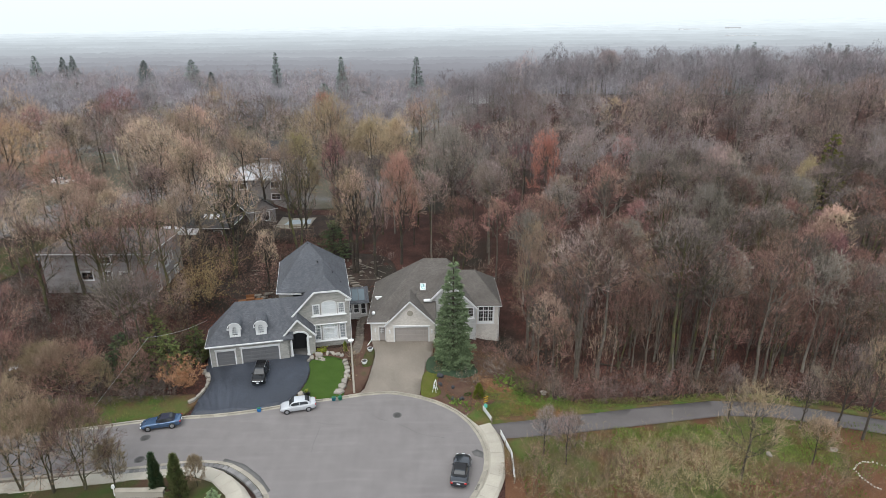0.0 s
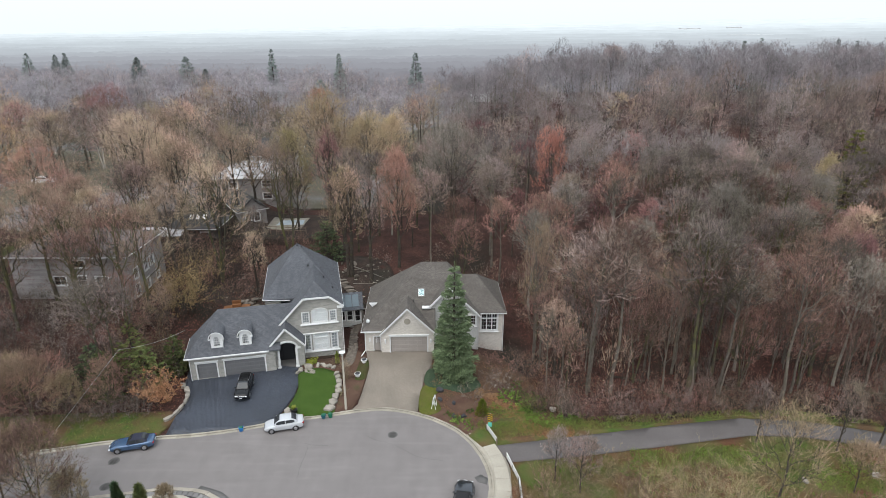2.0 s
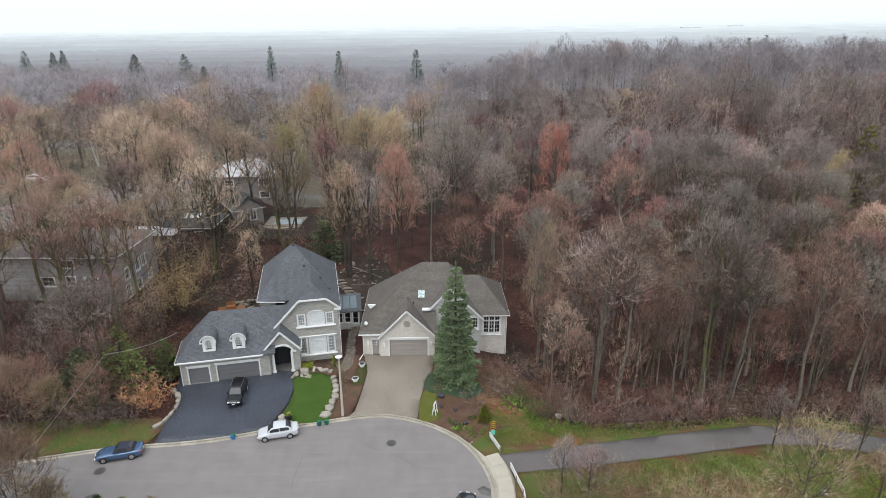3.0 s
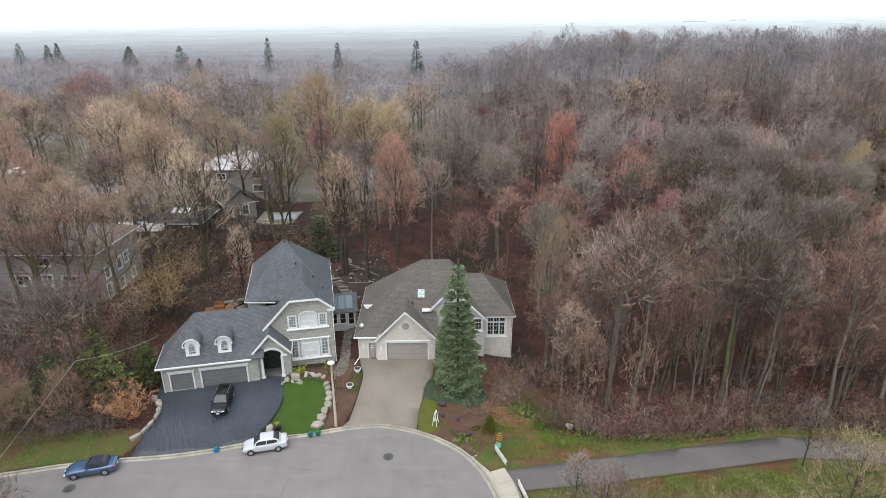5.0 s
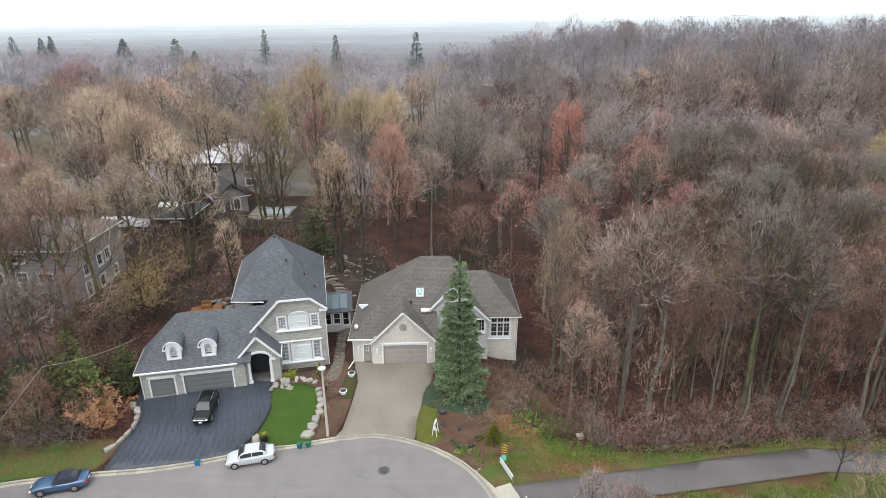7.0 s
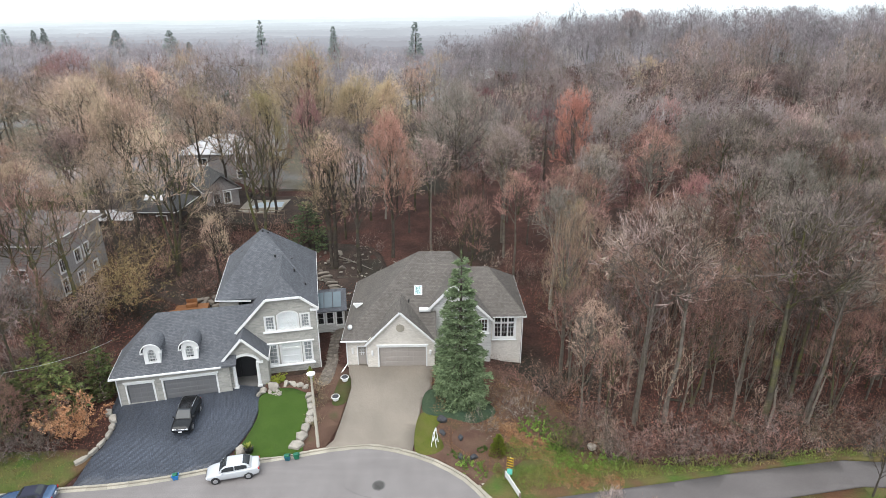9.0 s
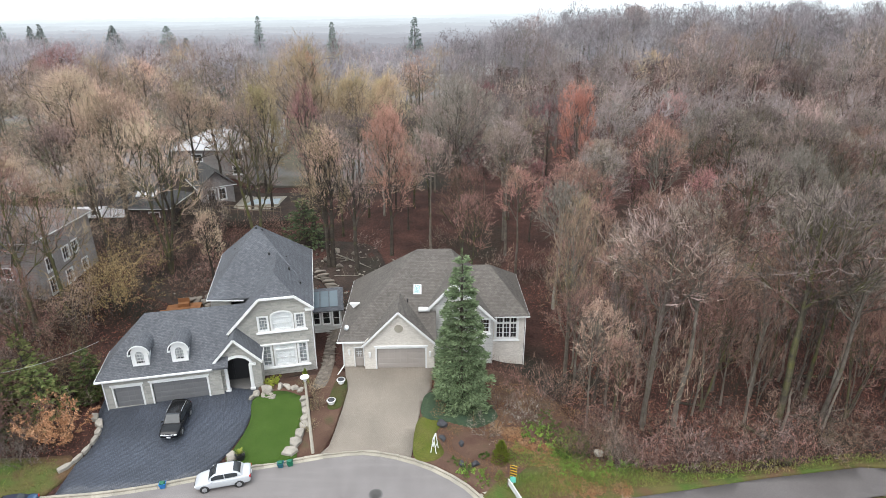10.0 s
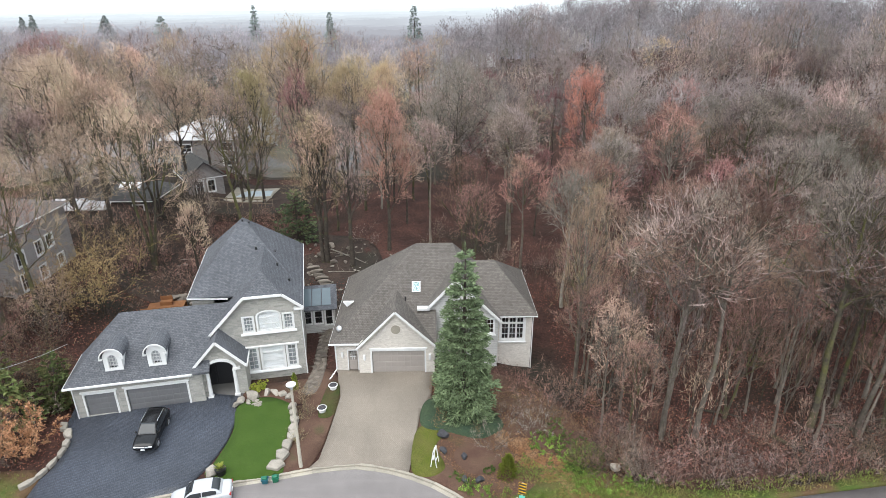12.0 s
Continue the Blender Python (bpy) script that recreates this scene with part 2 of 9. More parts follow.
def tube(bm, points, radii, sides=8, caps=True):
    """A round or tapering rod along points."""
    rings = []
    for i, p in enumerate(points):
        p = Vector(p)
        a, b = Vector(points[max(i - 1, 0)]), Vector(points[min(i + 1, len(points) - 1)])
        d = (b - a).normalized()
        u = d.orthogonal().normalized() if not rings else (rings[-1][1] - d * rings[-1][1].dot(d)).normalized()
        v = d.cross(u)
        r = radii[i] if hasattr(radii, "__len__") else radii
        rings.append(([bm.verts.new(p + (u * math.cos(t) + v * math.sin(t)) * r) for t in (k * math.tau / sides for k in range(sides))], u))
    for (a, _), (b, _) in zip(rings, rings[1:]):
        for k in range(sides):
            bm.faces.new((a[k], a[(k + 1) % sides], b[(k + 1) % sides], b[k]))
    if caps:
        bm.faces.new(rings[0][0][::-1])
        bm.faces.new(rings[-1][0])
    return bm


def slab_of(bm, polys, thick):
    """Roof planes with a thickness below them. polys: lists of points."""
    made = {}

    def vert(p):
        key = tuple(round(c, 3) for c in p)
        if key not in made:
            made[key] = bm.verts.new(p)
        return made[key]
    faces = []
    for poly in polys:
        f = bm.faces.new(list(dict.fromkeys(vert(p) for p in poly)))
        f.normal_update()
        if f.normal.z < 0:
            f.normal_flip()
        faces.append(f)
    low = bmesh.ops.extrude_face_region(bm, geom=faces)
    bmesh.ops.translate(bm, vec=(0, 0, thick), verts=[v for v in low["geom"] if isinstance(v, bmesh.types.BMVert)])
    bmesh.ops.translate(bm, vec=(0, 0, -thick), verts=list(bm.verts))
    bmesh.ops.recalc_face_normals(bm, faces=list(bm.faces))
    return bm


def wall_of(bm, outline, holes, o, s, thick):
    """An upright wall: outline and holes in (along, up) metres from o along the level direction s; its thickness goes to the left of s."""
    o, s = Vector(o), Vector(s).normalized()
    inward = Vector((-s.y, s.x, 0))
    edges = []
    for loop in (outline, *holes):
        vs = [bm.verts.new(o + s * a + Vector((0, 0, b))) for a, b in loop]
        edges += [bm.edges.new((vs[i], vs[i - 1])) for i in range(len(vs))]
    r = bmesh.ops.triangle_fill(bm, use_beauty=True, use_dissolve=False, edges=edges)
    faces = [f for f in r["geom"] if isinstance(f, bmesh.types.BMFace)]
    back = bmesh.ops.extrude_face_region(bm, geom=faces)
    bmesh.ops.translate(bm, vec=inward * thick, verts=[v for v in back["geom"] if isinstance(v, bmesh.types.BMVert)])
    bmesh.ops.recalc_face_normals(bm, faces=list(bm.faces))
    return bm


def rect(a0, b0, a1, b1):
    return [(a0, b0), (a1, b0), (a1, b1), (a0, b1)]


def arched(a0, b0, a1, b1, rise, n=10):
    """A rectangle whose top is an arc of that rise; b1 is the arc's crown."""
    c, w = (a0 + a1) / 2, (a1 - a0) / 2
    return [(a0, b0), (a1, b0)] + [(c + w * math.cos(t), b1 - rise + rise * math.sin(t)) for t in (math.pi * k / n for k in range(n + 1))]


# ---- the lie of the land ----
def step(a):
    a = min(max(a, 0.0), 1.0)
    return a * a * (3 - 2 * a)


def land(x, y):
    z = (0.62 + 0.6 * step((x + 13) / 3.5)) * step((y - 57.5) / 9.5) * (1 - step((x - 0.5) / 6))
    z -= 0.7 * step((x - 4) / 8) * step((y - 60) / 9) * (1 - step((y - 75) / 10))
    z += 4.6 * step((-x - 30) / 14) * step((y - 59) / 17)
    z += 2.8 * step((y - 78) / 34)
    z += 17.6 * step((y - 103) / 88) * step((x + 40) / 92) * (1 - 0.8 * step((y - 196) / 110))
    z += 2.5 * step((y - 90) / 120) * step((-x + 10) / 60)
    z *= 1 - step((y - 480) / 500)
    z *= 1 - 0.95 * step((y - 270) / 150) * step((30 - x) / 60)
    return z


# ---- ground, road, pavements ----
def axis(lo, hi, fine0, fine1, small, grow):
    """Grid lines, close together between fine0 and fine1 and ever wider outside."""
    out = list(np.arange(fine0, fine1, small))
    d, p = small, fine1
    while p < hi:
        out.append(p)
        d *= grow
        p += d
    out.append(hi)
    d, p = small, fine0 - small
    while p > lo:
        out.insert(0, p)
        d *= grow
        p -= d
    out.insert(0, lo)
    return out


def ground_sheet():
    xs, ys = axis(-4600, 4600, -70, 70, 2.0, 1.12), axis(-600, 4800, 30, 130, 2.0, 1.1)
    vs = []
    for y in ys:
        for x in xs:
            rough = 0.25 * noise.noise((x * 0.13, y * 0.13, 0.3)) * step((y - 64) / 20)
            vs.append((x, y, land(x, y) + rough - 0.1))
    w = len(xs)
    fs = [(j * w + i, j * w + i + 1, (j + 1) * w + i + 1, (j + 1) * w + i) for j in range(len(ys) - 1) for i in range(w - 1)]
    me = bpy.data.meshes.new("ground")
    me.from_pydata(vs, [], fs)
    me.materials.append(LITTER)
    me.shade_smooth()
    return tagged(new("ground", me), "brown woodland ground under fallen leaves", "ground", kind="structure")


def smooth_loop(points, n=4):
    """A closed outline through points, rounded."""
    out, k = [], len(points)
    for i in range(k):
        p0, p1, p2, p3 = (Vector((*points[(i + j - 1) % k], 0)) for j in range(4))
        for s in range(n):
            t = s / n
            q = 0.5 * (2 * p1 + (p2 - p0) * t + (2 * p0 - 5 * p1 + 4 * p2 - p3) * t * t + (3 * p1 - p0 - 3 * p2 + p3) * t ** 3)
            out.append((q.x, q.y))
    return out


def smooth_line(points, n=5):
    out = []
    pts = [points[0], *points, points[-1]]
    for i in range(len(points) - 1):
        p0, p1, p2, p3 = (Vector((*pts[i + j], 0)) for j in range(4))
        for s in range(n):
            t = s / n
            q = 0.5 * (2 * p1 + (p2 - p0) * t + (2 * p0 - 5 * p1 + 4 * p2 - p3) * t * t + (3 * p1 - p0 - 3 * p2 + p3) * t ** 3)
            out.append((q.x, q.y))
    return out + [points[-1]]


def draped(outline, lift, skirt=0.3, cell=1.5, wobble=0.0):
    """A sheet in that outline that lies on the land, with an edge going down."""
    bm = bmesh.new()
    ring = [bm.verts.new((x, y, 0)) for x, y in outline]
    rim = [bm.edges.new((ring[i - 1], ring[i])) for i in range(len(ring))]
    bmesh.ops.triangle_fill(bm, use_beauty=True, use_dissolve=False, edges=rim)
    x0, x1 = min(p[0] for p in outline), max(p[0] for p in outline)
    y0, y1 = min(p[1] for p in outline), max(p[1] for p in outline)
    for k in range(1, int((x1 - x0) / cell) + 1):
        bmesh.ops.bisect_plane(bm, geom=list(bm.verts) + list(bm.edges) + list(bm.faces), plane_co=(x0 + k * cell, 0, 0), plane_no=(1, 0, 0))
    for k in range(1, int((y1 - y0) / cell) + 1):
        bmesh.ops.bisect_plane(bm, geom=list(bm.verts) + list(bm.edges) + list(bm.faces), plane_co=(0, y0 + k * cell, 0), plane_no=(0, 1, 0))
    bmesh.ops.remove_doubles(bm, verts=list(bm.verts), dist=0.002)
    for v in bm.verts:
        v.co.z = land(v.co.x, v.co.y) + lift + (wobble * noise.noise((v.co.x * 0.6, v.co.y * 0.6, 7)) if not v.is_boundary else 0)
    for f in bm.faces:
        f.normal_update()
        if f.normal.z < 0:
            f.normal_flip()
    edge = [e for e in bm.edges if e.is_boundary]
    r = bmesh.ops.extrude_edge_only(bm, edges=edge)
    bmesh.ops.translate(bm, vec=(0, 0, -skirt), verts=[v for v in r["geom"] if isinstance(v, bmesh.types.BMVert)])
    bmesh.ops.recalc_face_normals(bm, faces=list(bm.faces))
    return bm


def patch(name, points, lift, material, label, category, rounded=True, wobble=0.0, skirt=0.3):
    ob = part(name, draped(smooth_loop(points) if rounded else points, lift, skirt, wobble=wobble), material)
    ob.data.shade_smooth()
    return tagged(ob, label, category, kind="structure")


ground_sheet()
# the kerb line of the turning circle, from the far street round the bulb
KERB_FAR = [(-62, 49.0), (-50, 50.2), (-40, 51.9), (-34, 53.3), (-29, 54.1), (-25.5, 54.5), (-22, 55.2), (-18.5, 56.2), (-15, 57.2), (-12, 57.9), (-9, 58.6), (-6, 58.8), (-2.8, 58.0), (0.1, 56.4), (2.2, 54.4), (3.6, 51.9), (4.35, 49.3), (4.35, 46.6), (3.6, 44.0), (2.4, 41.6), (0.4, 39.2), (-2.6, 37.4)]
KERB_NEAR = [(-62, 42.6), (-50, 43.6), (-40.7, 44.7), (-33, 45.7), (-29.5, 46.2), (-25.5, 46.9), (-22.2, 46.8), (-20, 45.8), (-18, 44.2), (-16.5, 42.4), (-15.6, 40.0), (-13.0, 37.6), (-8, 36.6)]
far_line, near_line = smooth_line(KERB_FAR), smooth_line(KERB_NEAR)
road_outline = far_line + [(-5.5, 36.6)] + near_line[::-1]
road = tagged(part("road", draped(road_outline, 0.0, 0.2, 3.0), ASPHALT), "worn grey asphalt street ending in a turning circle", "road", kind="structure")


def offset_line(line, d):
    """The line moved d metres to its left."""
    out = []
    for i, p in enumerate(line):
        a, b = line[max(i - 1, 0)], line[min(i + 1, len(line) - 1)]
        t = Vector((b[0] - a[0], b[1] - a[1])).normalized()
        out.append((p[0] - t.y * d, p[1] + t.x * d))
    return out


def stations(line, gap):
    """Points and directions at even steps along a line."""
    out, left = [], 0.0
    for a, b in zip(line, line[1:]):
        d = Vector((b[0] - a[0], b[1] - a[1]))
        while left <= d.length:
            p = Vector(a) + d.normalized() * left
            out.append((p.x, p.y, math.atan2(d.y, d.x)))
            left += gap
        left -= d.length
    return out


def kerb_run(name, line, side, label):
    """Kerb stones laid end to end along a line, each a bevelled block with a gutter toe."""
    parent = tagged(new(name), label, "kerb", kind="structure")
    bm = boxes((-0.745, 0, -0.25, 0.745, side * 0.2, 0.13), (-0.745, -side * 0.3, -0.25, 0.745, 0, 0.015), bevel=0.012)
    me = mesh_of("kerb_stone", bm, KERB)
    for x, y, a in stations(line, 1.5):
        ob = new("kerb_stone", me)
        ob.parent = parent
        ob.matrix_world = pose(x, y, land(x, y), rz=math.degrees(a))
    return parent


patch("verge_far", [(-75, 49.0), (-62, 49.4), (-50, 50.6), (-40, 52.3), (-34, 53.7), (-29.2, 54.3), (-28.3, 57.2), (-29.5, 58.5), (-33, 58.2), (-40, 58), (-62, 56), (-75, 56)], 0.11, FRESH, "thin spring grass strip between kerb and woods", "grass verge", rounded=False)
patch("lawn", [(-16.9, 58.3), (-15.2, 57.45), (-12.0, 58.0), (-11.9, 59.0), (-12.2, 60.6), (-11.9, 62.2), (-12.1, 63.8), (-12.8, 65.2), (-14.8, 66.1), (-16.4, 65.6), (-17.1, 64.6), (-16.6, 62.4), (-16.7, 60.6)], 0.13, LAWN, "closely mown bright green front lawn", "lawn", wobble=0.03)
patch("driveway_charcoal", [(-28.3, 54.35), (-28.6, 57.4), (-28.35, 58.6), (-28.4, 60.8), (-29.8, 62.7), (-30.6, 66.5), (-27.0, 66.4), (-19.6, 66.6), (-17.4, 66.2), (-17.3, 65.3), (-16.75, 63.2), (-16.75, 61.2), (-17.3, 58.9), (-18.3, 56.45), (-22, 55.45), (-25.5, 54.75)], 0.125, PAVER_A, "driveway of dark charcoal cobbled pavers", "driveway", rounded=False)
patch("driveway_buff", [(-10.0, 58.55), (-9.4, 59.4), (-9.15, 61.2), (-8.9, 63.4), (-8.75, 65.5), (-9.3, 67.6), (-9.6, 69.2), (-1.2, 69.2), (-1.3, 66.8), (-1.35, 65.3), (-2.15, 64.0), (-2.5, 60.8), (-2.8, 58.25), (-6, 59.05)], 0.125, PAVER_B, "wide driveway of buff concrete pavers", "driveway", rounded=False)
patch("mulch_strip", [(-12.0, 58.2), (-10.0, 58.6), (-9.3, 61.0), (-9.0, 63.4), (-8.8, 66.0), (-9.3, 68.0), (-10.6, 69.5), (-12.2, 69.0), (-11.7, 65.6), (-11.6, 63), (-11.8, 60.8)], 0.10, MULCH, "red-brown bark mulch bed between two driveways", "flower bed", rounded=False, wobble=0.06)
patch("mulch_front", [(-17.0, 65.3), (-15.0, 66.1), (-12.8, 65.4), (-11.9, 65.4), (-11.7, 68.4), (-12.6, 68.6), (-17.2, 67.6)], 0.10, MULCH, "narrow planted bed under the house front", "flower bed", rounded=False, wobble=0.06)
patch("grass_strip", [(-10.2, 63.4), (-9.05, 63.5), (-8.85, 65.6), (-9.2, 67.2), (-9.9, 67.3), (-10.2, 65.4)], 0.15, GRASS, "small strip of grass beside the buff driveway", "grass", wobble=0.03)
patch("planting_bed", [(-2.7, 58.3), (0.2, 56.7), (2.4, 54.7), (3.9, 52.9), (5.0, 53.0), (6.5, 54.0), (9.5, 56.2), (11.5, 59.5), (10, 66), (7.5, 69.8), (4.0, 69.8), (-1.0, 68.6), (-1.2, 65.5), (-2.1, 64.2), (-2.4, 61)], 0.09, MULCH, "planting bed with mulch, moss and dead leaves", "flower bed", rounded=False, wobble=0.1)
patch("ground_cover", [(-2.0, 64.4), (-1.2, 65.2), (0.2, 65.0), (3.0, 64.6), (4.4, 63.0), (2.6, 61.4), (0.2, 61.8), (-2.0, 62.4)], 0.17, COVER, "low blue-green ground cover under the spruce", "ground cover", wobble=0.12)
patch("moss_patch", [(-2.3, 62.2), (-0.2, 61.9), (-0.9, 60.6), (-0.2, 58.7), (-1.2, 57.8), (-2.6, 58.4)], 0.15, MOSS, "mossy grass patch by the driveway", "grass", wobble=0.05)
patch("grass_by_path", [(2.6, 54.3), (3.9, 52.6), (5.4, 52.75), (11, 53.8), (17, 54.8), (23.3, 56.0), (31.5, 57.3), (38, 56.8), (48, 54.0), (60, 51), (60, 52.4), (48, 55.0), (38, 58.0), (31, 58.2), (24.8, 57.0), (21.4, 56.5), (15.6, 56.6), (11.4, 58.0), (9.3, 59.4), (7.4, 58.6), (5.6, 56.6), (3.6, 55.6)], 0.13, FRESH, "bright spring grass along the footpath", "grass verge", rounded=False, wobble=0.06)
patch("meadow", [(6.4, 50.4), (13.2, 51.2), (21.1, 52.5), (31.3, 54.3), (36.6, 54.1), (42.8, 52.4), (47.4, 51.1), (62, 47), (75, 42), (75, 26), (4.4, 26), (5.6, 40.5), (6.1, 45.5)], 0.1, MEADOW, "rough meadow of green and tawny spring grass", "meadow", rounded=False, wobble=0.05)
patch("footpath", [(5.3, 52.75), (11, 53.75), (17, 54.75), (23.3, 55.9), (31.5, 57.1), (37.7, 56.7), (43, 55.3), (49, 53.4), (62, 49.0), (75, 44.5), (75, 42.0), (62, 46.8), (47.4, 51.2), (42.8, 52.6), (36.6, 54.2), (31.3, 54.4), (21.1, 52.6), (13.2, 51.3), (6.3, 50.4)], 0.15, ASPHALT_P, "grey asphalt footpath leading along the woods", "footpath", rounded=False, skirt=0.15)
patch("near_garden", [(-75, 41), (-50, 42.0), (-40.5, 42.9), (-32, 44.9), (-24.3, 45.0), (-22.1, 44.1), (-20.1, 42.4), (-19, 39), (-24, 30), (-75, 28)], 0.08, GRASS, "front garden bed of bark and thin grass", "flower bed", rounded=False, wobble=0.1)
patch("pavement_bed", [(-40.6, 43.4), (-33, 44.6), (-29.4, 45.3), (-25.5, 46.0), (-22.6, 45.9), (-20.6, 45.0), (-18.7, 43.4), (-17.3, 41.6), (-18.6, 40.4), (-20.2, 42.4), (-22.2, 44.2), (-24.6, 45.0), (-29.3, 44.4), (-40.5, 42.6)], 0.1, CONCRETE, "pale concrete margin between pavement and kerb", "pavement", rounded=False)


outer = far_line[70:]
patch("pavement_margin", offset_line(outer, 0.2) + offset_line(outer, 2.0)[::-1], 0.085, CONCRETE, "pale concrete margin along the turning circle", "pavement", rounded=False)
town = part("town_ground", draped([(-130, 98), (-66, 98), (-50, 112), (-34, 122), (-12, 122), (0, 150), (8, 200), (20, 330), (-330, 330), (-330, 200)], 0.35, 0.6, 10.0), TOWN_GROUND)
tagged(town, "thin winter grass and bare soil among the houses", "ground", kind="structure")


near = part("near_field", draped([(-75, 27.5), (-24, 29.5), (-19.2, 36), (-14, 35.5), (-8, 35), (-2, 35.6), (2.6, 38), (4.2, 41), (4.2, 26.2), (75, 25.8), (80, -60), (-80, -60)], 0.05, 0.3, 8.0), GRASS)
tagged(near, "rough grass on the near side of the street", "grass", kind="structure")


def tar_seams():
    """Thin dark cracks and seams in the road surface."""
    rng = random.Random(5)
    for k in range(11):
        x, y, a = rng.uniform(-32, 2), rng.uniform(44, 56), rng.choice((0.25, 0.3, 1.8, 1.6, 0.1, 2.9))
        bm = bmesh.new()
        prev = None
        for i in range(rng.randint(6, 16)):
            a += rng.uniform(-0.22, 0.22)
            x, y = x + math.cos(a) * 0.6, y + math.sin(a) * 0.6
            if not (-36 < x < 3 and 47.5 + 0.16 * max(-x - 22, 0) * -1 < y < 55 + 0.1 * x * (x < -10)):
                break
            w = rng.uniform(0.012, 0.026)
            pair = (bm.verts.new((x - math.sin(a) * w, y + math.cos(a) * w, 0.006)), bm.verts.new((x + math.sin(a) * w, y - math.cos(a) * w, 0.006)))
            if prev:
                bm.faces.new((prev[0], prev[1], pair[1], pair[0]))
            prev = pair
        if len(bm.faces) > 2:
            part("tar_seam", bm, PATCH, road)
        else:
            bm.free()


tar_seams()


# ---- houses ----
def window(parent, name, o, s, w, h, cols, rows, arch=0.0, blind=False, trim=0.12, sill=True, depth=0.1, label=""):
    """A window in an opening: o is the opening's lower left corner on the wall's face, s the level direction along it."""
    o, s = Vector(o), Vector(s).normalized()
    turn = Matrix.Translation(o) @ Matrix.Rotation(math.atan2(s.y, s.x), 4, "Z")
    win = new(name)
    win.parent = parent
    win.matrix_local = turn
    tagged(win, label)

    def ring(outer, inner, y0, y1):
        bm = bmesh.new()
        wall_of(bm, outer, [inner], (0, y0, 0), (1, 0, 0), y1 - y0)
        return bm
    inner = arched(0, 0, w, h, arch) if arch else rect(0, 0, w, h)
    t = trim
    outer = arched(-t, -t, w + t, h + t, arch + t * 0.6) if arch else rect(-t, -t, w + t, h + t)
    part("window_frame", ring(outer, inner, -0.06, depth), WHITE, win)
    if sill:
        part("window_sill", boxes((-t - 0.08, -0.14, -t - 0.1, w + t + 0.08, 0.02, -t + 0.01), bevel=0.015), WHITE, win)
    bm = bmesh.new()
    m = 0.03
    for k in range(1, cols):
        box(bm, w * k / cols - m / 2, depth * 0.35, 0, w * k / cols + m / 2, depth * 0.75, h - (arch * 0.25 if arch else 0))
    for k in range(1, rows):
        box(bm, 0, depth * 0.36, h * k / rows - m / 2, w, depth * 0.74, h * k / rows + m / 2)
    for r in ((0, depth * 0.3, 0, 0.05, depth * 0.8, h - arch), (w - 0.05, depth * 0.3, 0, w, depth * 0.8, h - arch), (0.05, depth * 0.3, 0, w - 0.05, depth * 0.8, 0.05)):
        box(bm, *r)
    if not arch:
        box(bm, 0.05, depth * 0.3, h - 0.05, w - 0.05, depth * 0.8, h)
    part("glazing_bar", bm, WHITE, win)
    bm = bmesh.new()
    wall_of(bm, inner, [], (0, depth * 0.85, 0), (1, 0, 0), 0.012)
    pane = part("pane", bm, PANE, win)
    pane.visible_shadow = False
    if blind:
        bm = bmesh.new()
        wall_of(bm, inner, [], (0, depth * 0.85 + 0.03, 0), (1, 0, 0), 0.02)
        part("blind", bm, BLIND if w > 1 else PANE_BACKING, win, "closed white blind" if w > 1 else "grey sheet added behind the panes")
    return win


def garage_door(parent, o, w, h, material, panels, rows=4):
    """A sectional door set back in its opening."""
    door = part("garage_door", boxes((0, 0.14, 0, w, 0.18, h)), material, parent)
    door.matrix_local = Matrix.Translation(o)
    bm = bmesh.new()
    for r in range(rows):
        box(bm, 0.02, 0.115, r * h / rows + 0.012, w - 0.02, 0.15, (r + 1) * h / rows - 0.012, 0.01)
        for k in range(panels):
            box(bm, 0.06 + k * (w - 0.1) / panels, 0.105, r * h / rows + 0.09, (k + 1) * (w - 0.1) / panels, 0.13, (r + 1) * h / rows - 0.09, 0.012)
    part("door_leaf", bm, material, door)
    bm = boxes((-0.14, -0.05, 0, 0, 0.16, h + 0.16), (w, -0.05, 0, w + 0.14, 0.16, h + 0.16), (0, -0.05, h, w, 0.16, h + 0.16), (-0.24, -0.1, h + 0.16, w + 0.24, 0.12, h + 0.3), bevel=0.012)
    part("door_trim", bm, WHITE, door, "white moulded surround")
    return door


def fascia(parent, lines, w=0.06, h=0.13, drop=0.06, name="fascia"):
    bm = bmesh.new()
    for p, q in lines:
        beam(bm, (p[0], p[1], p[2] - drop), (q[0], q[1], q[2] - drop), w, h)
    return part(name, bm, WHITE, parent, "white painted board")


def gutter(parent, p, q):
    bm = bmesh.new()
    beam(bm, p, q, 0.13, 0.12)
    return part("gutter", bm, WHITE, parent, "white metal gutter")


